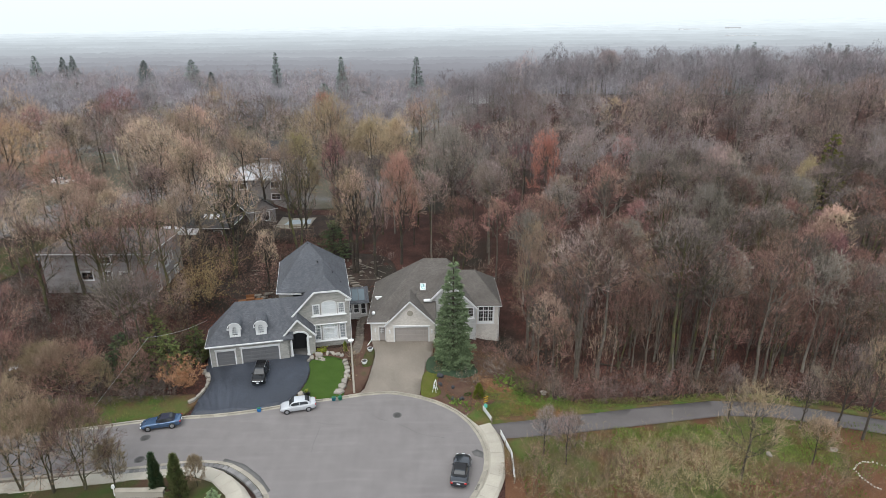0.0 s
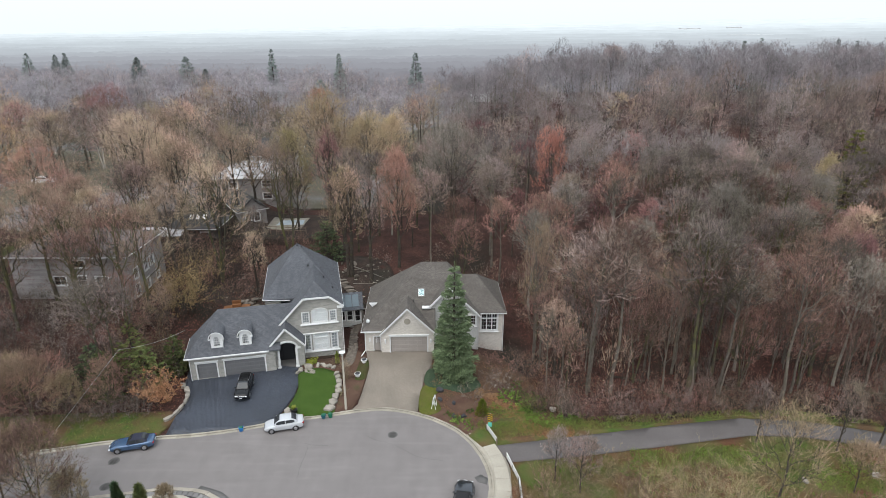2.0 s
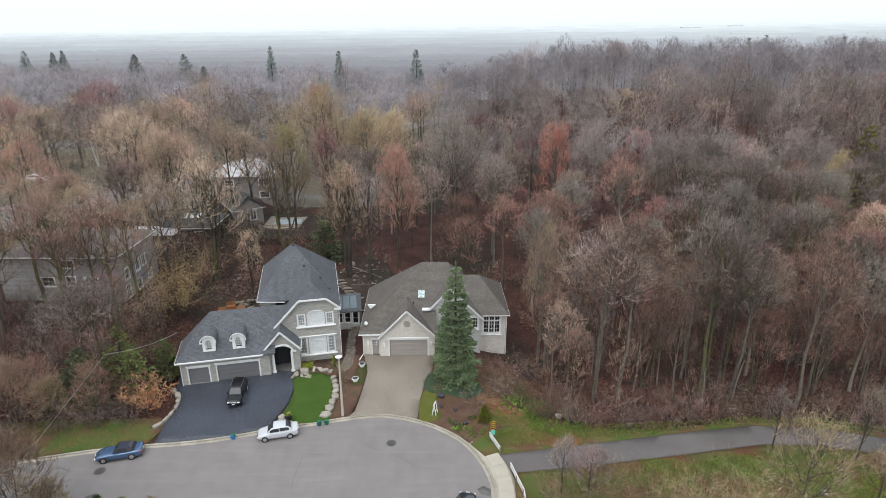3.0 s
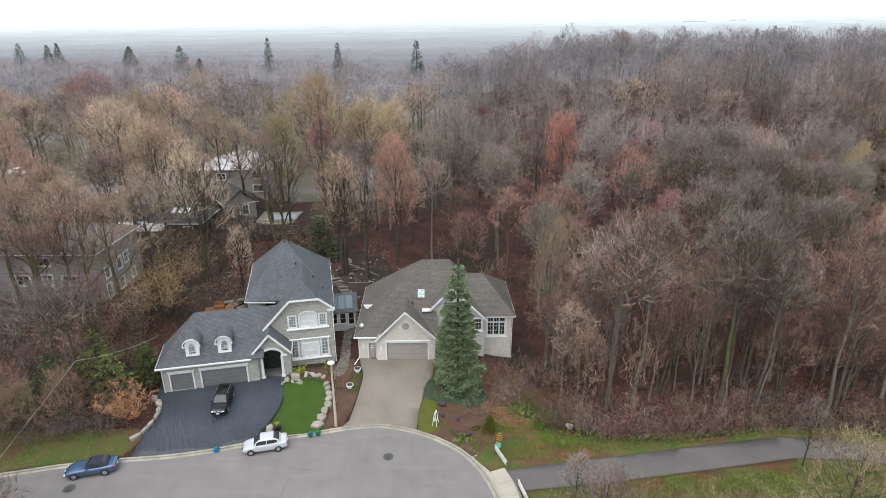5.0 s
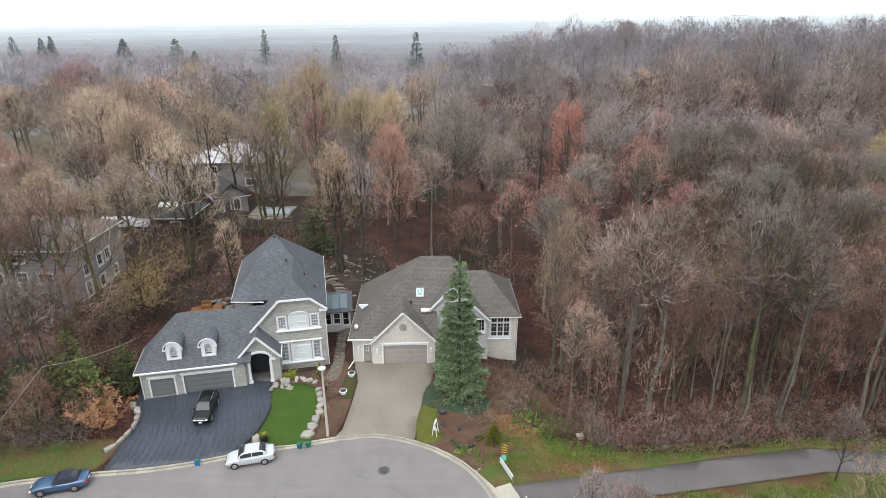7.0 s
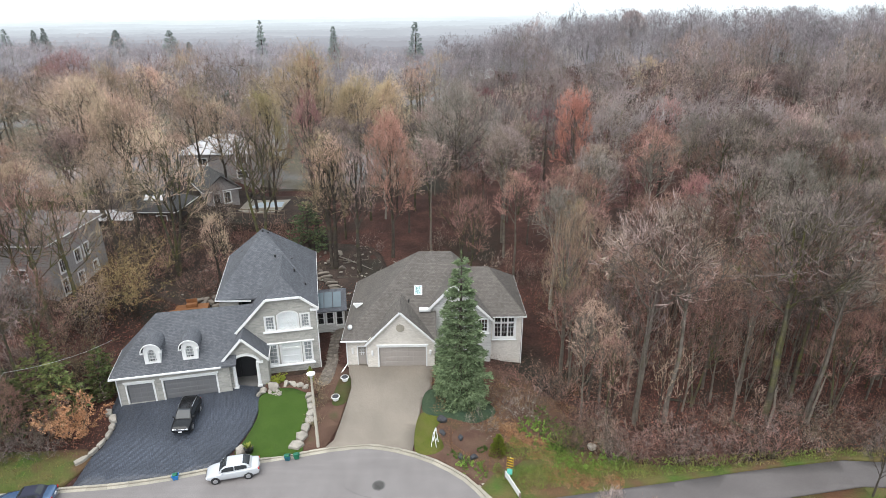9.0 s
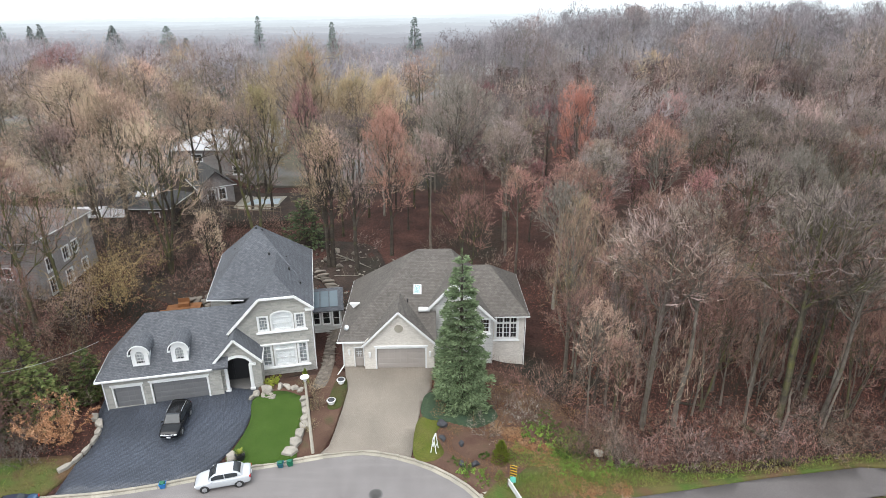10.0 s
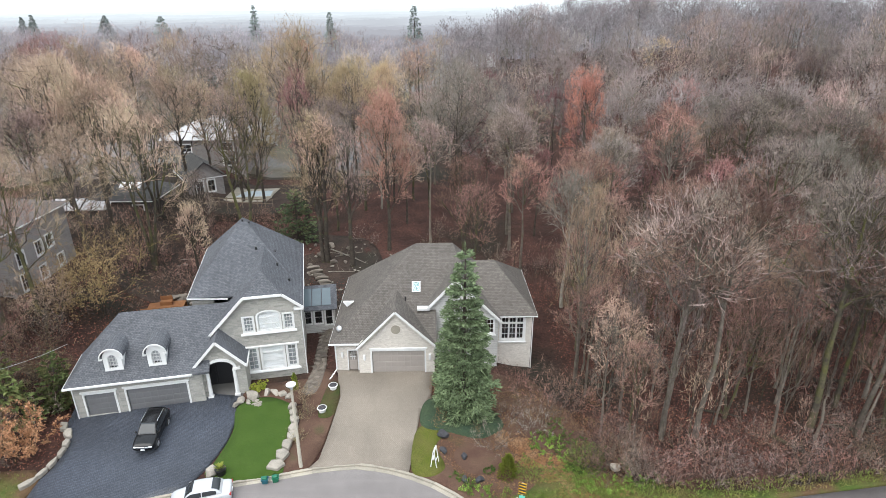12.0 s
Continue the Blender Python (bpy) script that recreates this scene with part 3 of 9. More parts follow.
def stone_house():
    house = thing("stone_house", pose(-29.27, 63.6, 0.6, rz=12.5), "two-storey pale grey stone house with blue-grey shingle roofs", "house")
    x, y = (1, 0, 0), (0, 1, 0)
    # garage wing
    bm = bmesh.new()
    wall_of(bm, rect(0, -0.6, 9.6, 3.0), [rect(0.8, 0.02, 2.95, 2.02), rect(3.85, 0.02, 8.35, 2.08)], (0, 0, 0), x, 0.25)
    part("garage_wall", bm, STONE_A, house, "pale coursed ashlar")
    for span in ((0, 0.25, -0.6, 0.25, 4.5, 3.0), (0.25, 4.25, -0.6, 9.0, 4.5, 3.0),):
        part("garage_side_wall", boxes(span), STONE_A, house)
    part("garage_shade_sheet", boxes((0.3, 0.5, -0.3, 9.3, 0.56, 2.95)), DARK, house)
    garage_door(house, (0.8, 0, 0.02), 2.15, 2.0, DOOR_A, 4)
    garage_door(house, (3.85, 0, 0.02), 4.5, 2.06, DOOR_A, 8)
    ez, rz, ov = 3.05, 6.8, -0.38
    e = [(ov, ov, ez), (ov - 0.2, 4.75, ez)]
    r0 = (3.15, 4.26, rz)
    bm = bmesh.new()
    slab_of(bm, [[e[0], (10.3, ov, ez), (10.3, 2.1, ez + (rz - ez) * 2.48 / 4.64), (12.0, 4.26, rz), r0], [e[0], r0, e[1]], [e[1], r0, (9.2, 4.26, rz), (9.2, 4.95, ez)]], 0.16)
    part("garage_roof", bm, SHINGLE_A, house, "blue-grey asphalt shingles")
    fascia(house, [(e[0], (9.0, ov, ez)), (e[0], e[1])])
    gutter(house, (ov, ov - 0.08, ez - 0.06), (8.9, ov - 0.08, ez - 0.06))
    part("soffit", boxes((ov, ov, ez - 0.22, 9.0, 0.02, ez - 0.19)), WHITE, house)
    part("downpipe", tube(bmesh.new(), [(0.06, -0.08, 2.85), (0.06, -0.08, -0.1)], 0.045), WHITE, house)
    # two arched dormers
    for c in (3.25, 6.42):
        d = new("dormer")
        d.parent = house
        d.matrix_local = Matrix.Translation((c, 0.42, 3.42)) @ Matrix.Diagonal((0.9, 1, 1.1, 1))
        tagged(d, "arched dormer with a barrel roof")
        bm = bmesh.new()
        wall_of(bm, arched(-0.74, 0, 0.74, 1.98, 0.62), [arched(-0.36, 0.42, 0.36, 1.52, 0.36)], (0, 0, 0), x, 0.2)
        part("dormer_face", bm, WHITE, d)
        for side in (-0.7, 0.7):
            part("dormer_cheek", boxes((side - 0.04, 0.2, 0.1, side + 0.04, 1.7, 1.3)), WHITE, d)
        bm = bmesh.new()
        n, prev = 14, None
        for k in range(n + 1):
            t = math.pi * k / n
            ring = []
            for rad in (1.0, 0.9):
                px_, pz = 0.9 * rad * math.cos(t) / 0.95, 1.36 + 0.74 * rad * math.sin(t)
                ring += [bm.verts.new((px_, -0.16, pz)), bm.verts.new((px_, 2.9, pz))]
            if prev:
                for a, b in ((0, 1), (1, 3), (3, 2), (2, 0)):
                    bm.faces.new((prev[a], prev[b], ring[b], ring[a]))
            prev = ring
        bmesh.ops.recalc_face_normals(bm, faces=list(bm.faces))
        part("dormer_roof", bm, SHINGLE_A, d)
        bm = bmesh.new()
        for k in range(n):
            t0, t1 = math.pi * k / n, math.pi * (k + 1) / n
            beam(bm, (0.93 * math.cos(t0), -0.2, 1.34 + 0.74 * math.sin(t0)), (0.93 * math.cos(t1), -0.2, 1.34 + 0.74 * math.sin(t1)), 0.09, 0.08, (0, 1, 0))
        box(bm, -0.98, -0.24, 1.26, -0.72, -0.05, 1.35)
        box(bm, 0.72, -0.24, 1.26, 0.98, -0.05, 1.35)
        part("dormer_moulding", bm, WHITE, d)
        part("dormer_sill", boxes((-0.8, -0.12, -0.06, 0.8, 0.04, 0.1)), WHITE, d)
        bm = bmesh.new()
        for k in range(-1, 2):
            box(bm, k * 0.24 - 0.015, 0.06, 0.42, k * 0.24 + 0.015, 0.1, 1.42)
        for k in range(1, 4):
            box(bm, -0.36, 0.062, 0.42 + k * 0.27 - 0.02, 0.36, 0.098, 0.42 + k * 0.27 + 0.02)
        part("glazing_bar", bm, WHITE, d)
        bm = bmesh.new()
        wall_of(bm, arched(-0.36, 0.42, 0.36, 1.52, 0.36), [], (0, 0.11, 0), x, 0.012)
        part("pane", bm, PANE, d).visible_shadow = False
        part("dormer_back", boxes((-0.6, 0.3, 0.3, 0.6, 0.35, 1.6)), ALU, d)
    # arched porch
    bm = bmesh.new()
    wall_of(bm, [(9.0, -0.6), (12.95, -0.6), (12.95, 3.2), (10.95, 5.2), (9.0, 3.25)], [arched(9.95, 0.02, 12.05, 3.45, 0.75)], (0, 0.4, 0), x, 0.4)
    part("porch_wall", bm, STONE_A, house)
    for side in (9.2, 12.75):
        part("porch_side", boxes((side - 0.2, 0.8, -0.6, side + 0.2, 2.4, 3.2)), STONE_A, house)
    bm = bmesh.new()
    n = 14
    for k in range(n):
        t0, t1 = math.pi * k / n, math.pi * (k + 1) / n
        beam(bm, (11 + 1.2 * math.cos(t0), 0.36, 2.7 + 0.88 * math.sin(t0)), (11 + 1.2 * math.cos(t1), 0.36, 2.7 + 0.88 * math.sin(t1)), 0.2, 0.24, (0, 1, 0))
    for c in (9.72, 12.28):
        box(bm, c - 0.3, 0.22, 2.55, c + 0.3, 0.5, 2.78, 0.02)
    part("arch_moulding", bm, WHITE, house)
    for c in (9.95, 12.05):
        bm = tube(bmesh.new(), [(c, 0.42, 0.2), (c, 0.42, 2.55)], [0.17, 0.14], 12)
        box(bm, c - 0.22, 0.2, 0.0, c + 0.22, 0.64, 0.22, 0.02)
        part("column", bm, WHITE, house, "round white column")
    part("porch_floor", boxes((9.3, 0.3, -0.5, 12.6, 2.6, 0.12), (9.5, -0.1, -0.5, 12.4, 0.3, -0.02), bevel=0.01), PATCH, house)
    part("porch_shade_sheet", boxes((9.4, 2.2, 0.1, 12.5, 2.3, 3.6)), DARK, house)
    part("front_door", boxes((10.4, 2.1, 0.12, 11.6, 2.18, 2.6), (9.75, 2.12, 0.12, 10.25, 2.18, 2.5), (11.75, 2.12, 0.12, 12.25, 2.18, 2.5), bevel=0.02), BLACK, house, "black double door in shade")
    p0, p1, pk = (8.72, 0.02, 2.95), (13.15, 0.02, 3.02), (10.95, 0.02, 5.42)
    bm = bmesh.new()
    slab_of(bm, [[p0, pk, (10.95, 4.6, 5.42), (8.72, 4.6, 2.95)], [pk, p1, (13.15, 2.5, 3.02), (10.95, 2.5, 5.42)]], 0.14)
    part("porch_roof", bm, SHINGLE_A, house)
    fascia(house, [(p0, pk), (pk, p1), (p1, (13.15, 2.35, 3.02))], 0.1, 0.19)
    # main block with its clipped gable
    ez = 6.8
    L, R_, F, B_ = 8.35, 18.0, 5.0, 16.6
    apex = (12.75, 12.6, 11.55)
    big = [(L, F, ez + 0.35), (R_, F, ez), (R_, B_, ez), (L, B_, ez + 0.35)]
    gw = 0.87
    ridge_u, ridge_z = 14.7, 9.6
    slope_front = (apex[2] - ez) / (apex[1] - F)
    back_v = F + (ridge_z - ez) / slope_front
    v0 = 2.03
    lt, rt = (13.25, v0, 8.15), (16.37, v0, 8.15)
    bm = bmesh.new()
    slab_of(bm, [[big[0], big[1], apex], [big[1], big[2], apex], [big[2], big[3], apex], [big[3], big[0], apex]], 0.16)
    part("main_roof", bm, SHINGLE_A, house, "tall hipped roof of blue-grey shingles")
    bm = bmesh.new()
    rf, rb = (ridge_u, 4.0, ridge_z), (ridge_u, back_v + 0.3, ridge_z)
    low = (10.2, v0, 4.95)
    slab_of(bm, [[low, lt, rf, rb, (10.2, back_v + 0.3, 4.95)], [lt, rt, rf], [rt, (R_ + 0.02, v0, ez), (R_ + 0.02, F + 0.4, ez), rb, rf]], 0.16)
    part("gable_roof", bm, SHINGLE_A, house, "clipped gable roof of blue-grey shingles")
    fascia(house, [(low, lt), (lt, rt), (rt, (R_, v0, ez))], 0.1, 0.21, 0.08)
    fascia(house, [((R_, v0, ez), (R_, B_, ez)), (big[0], (11.6, F, ez)), (big[0], big[3])])
    part("gable_return", boxes((17.2, v0, ez - 0.3, 18.0, 2.6, ez - 0.08), bevel=0.02), WHITE, house)
    bm = bmesh.new()
    w_up = [rect(13.0, 4.75, 13.75, 6.1), arched(14.15, 4.75, 15.95, 6.5, 0.45), rect(16.3, 4.75, 17.0, 6.1)]
    w_lo = [rect(12.98, 0.98, 13.75, 3.05), rect(14.15, 0.98, 15.95, 3.1), rect(16.3, 0.98, 17.0, 3.05)]
    wall_of(bm, [(9.6, -0.6), (17.7, -0.6), (17.7, 6.62), (16.2, 7.98), (13.3, 7.98), (9.6, 4.2)], w_up + w_lo, (0, 2.4, 0), x, 0.3)
    part("front_wall", bm, STONE_A, house, "pale coursed ashlar")
    for span in ((17.4, 2.7, -0.6, 17.7, 16.2, 6.7), (8.6, 5.3, -0.6, 8.9, 16.2, 6.7), (8.9, 15.9, -0.6, 17.4, 16.2, 6.7), (8.9, 5.3, 3.0, 10.4, 5.6, 6.7),):
        part("side_wall", boxes(span), STONE_A, house)
    part("floor_slab", boxes((9.9, 2.9, 3.6, 17.3, 15.8, 3.75)), DARK, house)
    for (a, b), cols, rows, arch, blind in (((0, w_up), 3, 4, 0, True), ((1, w_up), 3, 3, 0.45, True), ((2, w_up), 3, 4, 0, True), ((0, w_lo), 2, 5, 0, True), ((1, w_lo), 3, 3, 0, True), ((2, w_lo), 2, 5, 0, True)):
        r = b[a]
        xs, zs = [q[0] for q in r], [q[1] for q in r]
        window(house, "window", (min(xs), 2.4, min(zs)), x, max(xs) - min(xs), max(zs) - min(zs), cols, rows, arch, blind, trim=0.13)
    for z0, z1 in ((4.45, 4.58), (0.67, 0.8), (3.22, 3.32)):
        part("window_ledge", boxes((12.7, 2.2, z0, 17.3, 2.4, z1), bevel=0.02), WHITE, house)
    part("transom", boxes((14.15, 2.38, 2.5, 15.95, 2.5, 2.62)), WHITE, house)
    part("downpipe", tube(bmesh.new(), [(17.78, 2.36, 6.5), (17.78, 2.36, -0.4)], 0.045), WHITE, house)
    for q in ((15.9, 7.0, 8.75), (12.75, 12.2, 11.35), (10.4, 12.4, 9.1), (9.7, 8.6, 8.15), (16.9, 5.5, 7.8), (14.0, 9.2, 9.6), (15.6, 9.6, 8.9), (13.3, 12.3, 11.05)):
        bm = boxes((-0.08, -0.08, -0.15, 0.08, 0.08, 0.12), (-0.11, -0.11, 0.12, 0.11, 0.11, 0.17), bevel=0.02)
        v = part("roof_vent", bm, BLACK, house, "small black roof vent")
        v.matrix_local = Matrix.Translation(q)
    return house


def brick_house():
    house = thing("brick_house", pose(-9.6, 68.6, 1.25, rz=1.5), "white brick house with brown-grey hipped and gabled roofs", "house")
    x = (1, 0, 0)
    # front walls
    bm = bmesh.new()
    wall_of(bm, [(2.0, -0.8), (8.5, -0.8), (8.5, 2.9), (5.25, 6.05), (2.0, 2.9)], [rect(3.15, 0.03, 7.65, 2.27)], (0, 0, 0), x, 0.25)
    part("garage_wall", bm, BRICK_B, house, "white-washed brick")
    bm = bmesh.new()
    wall_of(bm, rect(0, -0.8, 2.0, 2.9), [rect(1.05, 0.03, 1.85, 2.1)], (0, 0.45, 0), x, 0.25)
    part("front_wall", bm, BRICK_B, house)
    for span in ((0, 0.7, -1.5, 0.25, 13.0, 2.9), (0.25, 12.75, -1.5, 14, 13.0, 2.9), (8.25, 0.25, -1.2, 8.5, 3.0, 3.0),):
        part("side_wall", boxes(span), BRICK_B, house)
    part("garage_shade_sheet", boxes((0.3, 0.9, -0.3, 8.2, 0.96, 2.85)), DARK, house)
    garage_door(house, (3.15, 0, 0.03), 4.5, 2.24, DOOR_B, 8)
    door = part("side_door", boxes((1.05, 0.55, 0.03, 1.85, 0.6, 2.1), (1.13, 0.53, 0.15, 1.77, 0.56, 1.0), bevel=0.01), DOOR_B, house, "taupe door with a six-pane light")
    part("door_pane", boxes((1.18, 0.525, 1.15, 1.72, 0.545, 1.95)), PANE, door)
    bm = bmesh.new()
    for k in range(1, 3):
        box(bm, 1.18 + k * 0.18 - 0.02, 0.5, 1.15, 1.18 + k * 0.18 + 0.02, 0.53, 1.95)
        box(bm, 1.18, 0.501, 1.15 + k * 0.27 - 0.02, 1.72, 0.529, 1.15 + k * 0.27 + 0.02)
    part("door_glazing", bm, WHITE, door)
    part("door_frame", boxes((0.97, 0.4, 0, 1.05, 0.62, 2.18), (1.85, 0.4, 0, 1.93, 0.62, 2.18), (1.05, 0.4, 2.1, 1.85, 0.62, 2.18)), WHITE, door)
    part("round_vent", tube(bmesh.new(), [(5.25, -0.06, 4.35), (5.25, 0.05, 4.35)], 0.4, 20), KERB, house, "round grey louvred gable vent")
    for q in (0.55, 2.5, 8.1):
        v = 0.45 if q < 2 else 0.0
        part("wall_lamp", boxes((q - 0.1, v - 0.18, 1.5, q + 0.1, v, 1.95), (q - 0.06, v - 0.14, 1.36, q + 0.06, v - 0.02, 1.5), bevel=0.03), WHITE, house, "white lantern wall lamp")
    # main hipped roof
    ez, rz = 2.98, 9.3
    a, b, c, d = (-0.45, 0.1, ez), (15.0, 0.1, ez), (15.0, 13.5, ez), (-0.45, 13.5, ez)
    r0, r1 = (6.95, 7.15, rz), (10.3, 7.15, rz)
    bm = bmesh.new()
    k = (rz - ez) / (7.15 - 0.1)
    cut_v = 2.6
    cz = ez + k * (cut_v - 0.1)
    slab_of(bm, [[a, (8.7, 0.1, ez), (8.7, cut_v, cz), (12.6, cut_v, cz), r1, r0], [(12.6, cut_v, cz), (13.8, cut_v, cz * 0.72), (15.0, 7.15, ez + 0.8), c, r1], [c, d, r0, r1], [d, a, r0]], 0.16)
    part("main_roof", bm, SHINGLE_B, house, "hipped roof of brown-grey shingles")
    fascia(house, [(a, (2.1, 0.1, ez)), (a, d)], 0.05, 0.1, 0.06)
    gutter(house, (-0.5, 0.02, ez - 0.06), (2.1, 0.02, ez - 0.06))
    # garage gable
    g0, g1, gp = (1.85, -0.38, 2.72), (8.75, -0.38, 2.78), (5.25, -0.38, 6.22)
    back = 0.1 + (6.22 - ez) / k
    bm = bmesh.new()
    slab_of(bm, [[g0, gp, (5.25, back + 0.3, 6.22), (1.85, back + 0.3, 2.72)], [gp, g1, (8.75, 3.0, 2.78), (8.75, back + 0.3, 2.78), (5.25, back + 0.3, 6.22)]], 0.14)
    part("gable_roof", bm, SHINGLE_B, house, "brown-grey shingled gable over the garage")
    fascia(house, [(g0, gp), (gp, g1)], 0.08, 0.16, 0.06)
    # entrance gable behind the spruce
    bm = bmesh.new()
    wall_of(bm, [(8.15, -1.0), (14.2, -1.0), (14.2, 3.9), (10.4, 7.65), (8.15, 5.3)], [rect(12.9, 2.5, 13.8, 3.9), rect(9.6, 0.1, 10.8, 2.4)], (0, 2.3, 0), x, 0.25)
    part("entrance_wall", bm, SIDING_W, house, "white rendered wall")
    window(house, "window", (12.9, 2.3, 2.5), x, 0.9, 1.4, 3, 3)
    part("entrance_door", boxes((9.6, 2.4, 0.1, 10.8, 2.46, 2.4), bevel=0.01), DOOR_B, house)
    h0, h1, hp_ = (7.95, 1.95, 5.3), (14.45, 1.95, 3.85), (10.4, 1.95, 7.95)
    bm = bmesh.new()
    slab_of(bm, [[h0, hp_, (10.4, 6.0, 7.95), (7.95, 6.0, 5.3)], [hp_, h1, (14.45, 6.0, 3.85), (10.4, 6.0, 7.95)]], 0.14)
    part("entrance_roof", bm, SHINGLE_B, house)
    fascia(house, [(h0, hp_), (hp_, h1)], 0.1, 0.2, 0.08)
    part("eave_return", boxes((7.05, 2.0, 5.0, 8.15, 2.6, 5.2), bevel=0.02), WHITE, house)
    # right wing
    bm = bmesh.new()
    win = rect(14.6, 1.4, 16.6, 3.7)
    wall_of(bm, rect(14.2, -2.6, 17.35, 3.95), [win], (0, 3.05, 0), x, 0.25)
    part("wing_wall", bm, BRICK_B, house, "white-washed brick on a tall base")
    for span in ((17.1, 3.3, -2.6, 17.35, 12.2, 3.95), (14.2, 3.3, -1, 14.45, 5, 3.9),):
        part("wing_side_wall", boxes(span), BRICK_B, house)
    window(house, "window", (14.6, 3.05, 1.4), x, 2.0, 2.3, 6, 4, trim=0.2)
    part("window_mullion", boxes((15.2, 3.0, 1.4, 15.34, 3.14, 3.7), (15.87, 3.0, 1.4, 16.01, 3.14, 3.7), (14.6, 3.01, 3.0, 16.6, 3.13, 3.14)), WHITE, house)
    part("wing_shade_sheet", boxes((14.4, 3.9, 1, 17.0, 3.96, 3.9)), DARK, house)
    wz = 3.98
    e = [(13.9, 2.65, wz), (17.75, 2.65, wz), (17.75, 12.6, wz), (13.0, 12.6, wz)]
    w0, w1 = (11.9, 7.2, 7.5), (14.2, 7.2, 7.5)
    bm = bmesh.new()
    slab_of(bm, [[(11.9, 2.65, wz), e[0], e[1], w1, w0], [e[1], e[2], w1], [e[2], (11.9, 12.6, wz), w0, w1]], 0.15)
    part("wing_roof", bm, SHINGLE_B, house, "hipped wing roof of brown-grey shingles")
    fascia(house, [(e[0], e[1]), (e[1], e[2])], 0.05, 0.1, 0.06)
    part("downpipe", tube(bmesh.new(), [(17.42, 3.0, 3.8), (17.42, 3.0, -2.4)], 0.045), WHITE, house)
    part("downpipe", tube(bmesh.new(), [(0.0, 0.35, 2.8), (0.0, 0.35, 0.3), (-0.6, -0.9, -0.15)], 0.06), WHITE, house)
    # skylight, left return gable, dish, chimney flue
    n = Vector((0, -k, 1)).normalized()
    at = Vector((6.95, 3.9, ez + k * 3.8))
    sk = part("skylight_frame", boxes((-0.48, -0.62, -0.02, -0.4, 0.62, 0.14), (0.4, -0.62, -0.02, 0.48, 0.62, 0.14), (-0.4, -0.62, -0.02, 0.4, -0.54, 0.14), (-0.4, 0.54, -0.02, 0.4, 0.62, 0.14)), ALU, house)
    sk.matrix_local = Matrix.Translation(at) @ Matrix.Rotation(math.atan(k), 4, "X") @ Matrix.Diagonal((0.8, 0.8, 1, 1))
    part("skylight_pane", boxes((-0.4, -0.54, 0.08, 0.4, 0.54, 0.1)), SKYLIGHT, sk)
    # sheet added below the glass to make the pane look pale blue
    part("skylight_backing", boxes((-0.4, -0.54, 0.0, 0.4, 0.54, 0.03)), paint("pale_blue_backing", (0.42, 0.53, 0.55), 0.6), sk)
    bm = bmesh.new()
    vs = [bm.verts.new(p) for p in ((0.25, 4.4, 4.72), (1.25, 4.4, 4.72), (0.6, 4.4, 4.22), (0.25, 4.65, 4.72), (1.25, 4.65, 4.72), (0.6, 4.65, 4.22))]
    for f in ((0, 2, 1), (3, 4, 5), (0, 1, 4, 3), (1, 2, 5, 4), (2, 0, 3, 5)):
        bm.faces.new([vs[i] for i in f])
    bmesh.ops.recalc_face_normals(bm, faces=list(bm.faces))
    part("gable_return", bm, WHITE, house)
    bm = bmesh.new()
    bmesh.ops.create_uvsphere(bm, u_segments=14, v_segments=8, radius=0.26, matrix=Matrix.Diagonal((1, 1, 0.3, 1)))
    dish = part("satellite_dish", bm, ALU, house, "small grey satellite dish", True)
    dish.matrix_local = pose(0.35, 0.9, 4.0, 60, 0, -20)
    part("roof_flue", tube(bmesh.new(), [(6.0, 3.0, 4.9), (6.0, 3.0, 5.9)], 0.07), BLACK, house)
    return house


stone_house()
brick_house()


# ---- kerbs, pavement slabs and street furniture ----
kerb_run("kerb_far", far_line, 1, "row of pale concrete kerb stones round the turning circle")
kerb_run("kerb_near", near_line, -1, "row of pale concrete kerb stones along the street")


def slab_run(name, line, inner, outer, gap, label):
    """Pavement slabs between two offsets of a kerb line."""
    parent = tagged(new(name), label, "pavement", kind="structure")
    a, b = offset_line(line, inner), offset_line(line, outer)
    sa, sb = stations(line, gap), None
    rows = stations(line, gap)
    for (x0, y0, t0), (x1, y1, t1) in zip(rows, rows[1:]):
        bm = bmesh.new()
        corners = []
        for x, y, t, nudge in ((x0, y0, t0, 0.012), (x1, y1, t1, -0.012)):
            for d in (inner, outer):
                corners.append((x - math.sin(t) * d + math.cos(t) * nudge, y + math.cos(t) * d + math.sin(t) * nudge))
        ring = [corners[0], corners[1], corners[3], corners[2]]
        f = bm.faces.new([bm.verts.new((cx, cy, land(cx, cy) + 0.13)) for cx, cy in ring])
        f.normal_update()
        if f.normal.z < 0:
            f.normal_flip()
        low = bmesh.ops.extrude_face_region(bm, geom=[f])
        bmesh.ops.translate(bm, vec=(0, 0, -0.25), verts=[v for v in bm.verts if v not in {w for w in low["geom"] if isinstance(w, bmesh.types.BMVert)}])
        bmesh.ops.recalc_face_normals(bm, faces=list(bm.faces))
        part("slab", bm, CONCRETE, parent)
    return parent


slab_run("pavement_right", smooth_line([(3.9, 52.6), (4.6, 50.6), (4.8, 48.3), (4.7, 46.2), (4.0, 44.0), (2.8, 41.6), (0.8, 39.0)]), 0.05, 1.35, 1.5, "pale concrete pavement round the turning circle")
slab_run("pavement_left", smooth_line([(-62, 41.2), (-50, 42.2), (-40.4, 43.3), (-33, 44.4), (-29.3, 45.0), (-25.4, 45.5), (-22.9, 45.2), (-21.3, 44.3), (-19.6, 42.5), (-18.6, 40.4)]), -0.55, 0.9, 1.5, "pale concrete pavement with a bend")


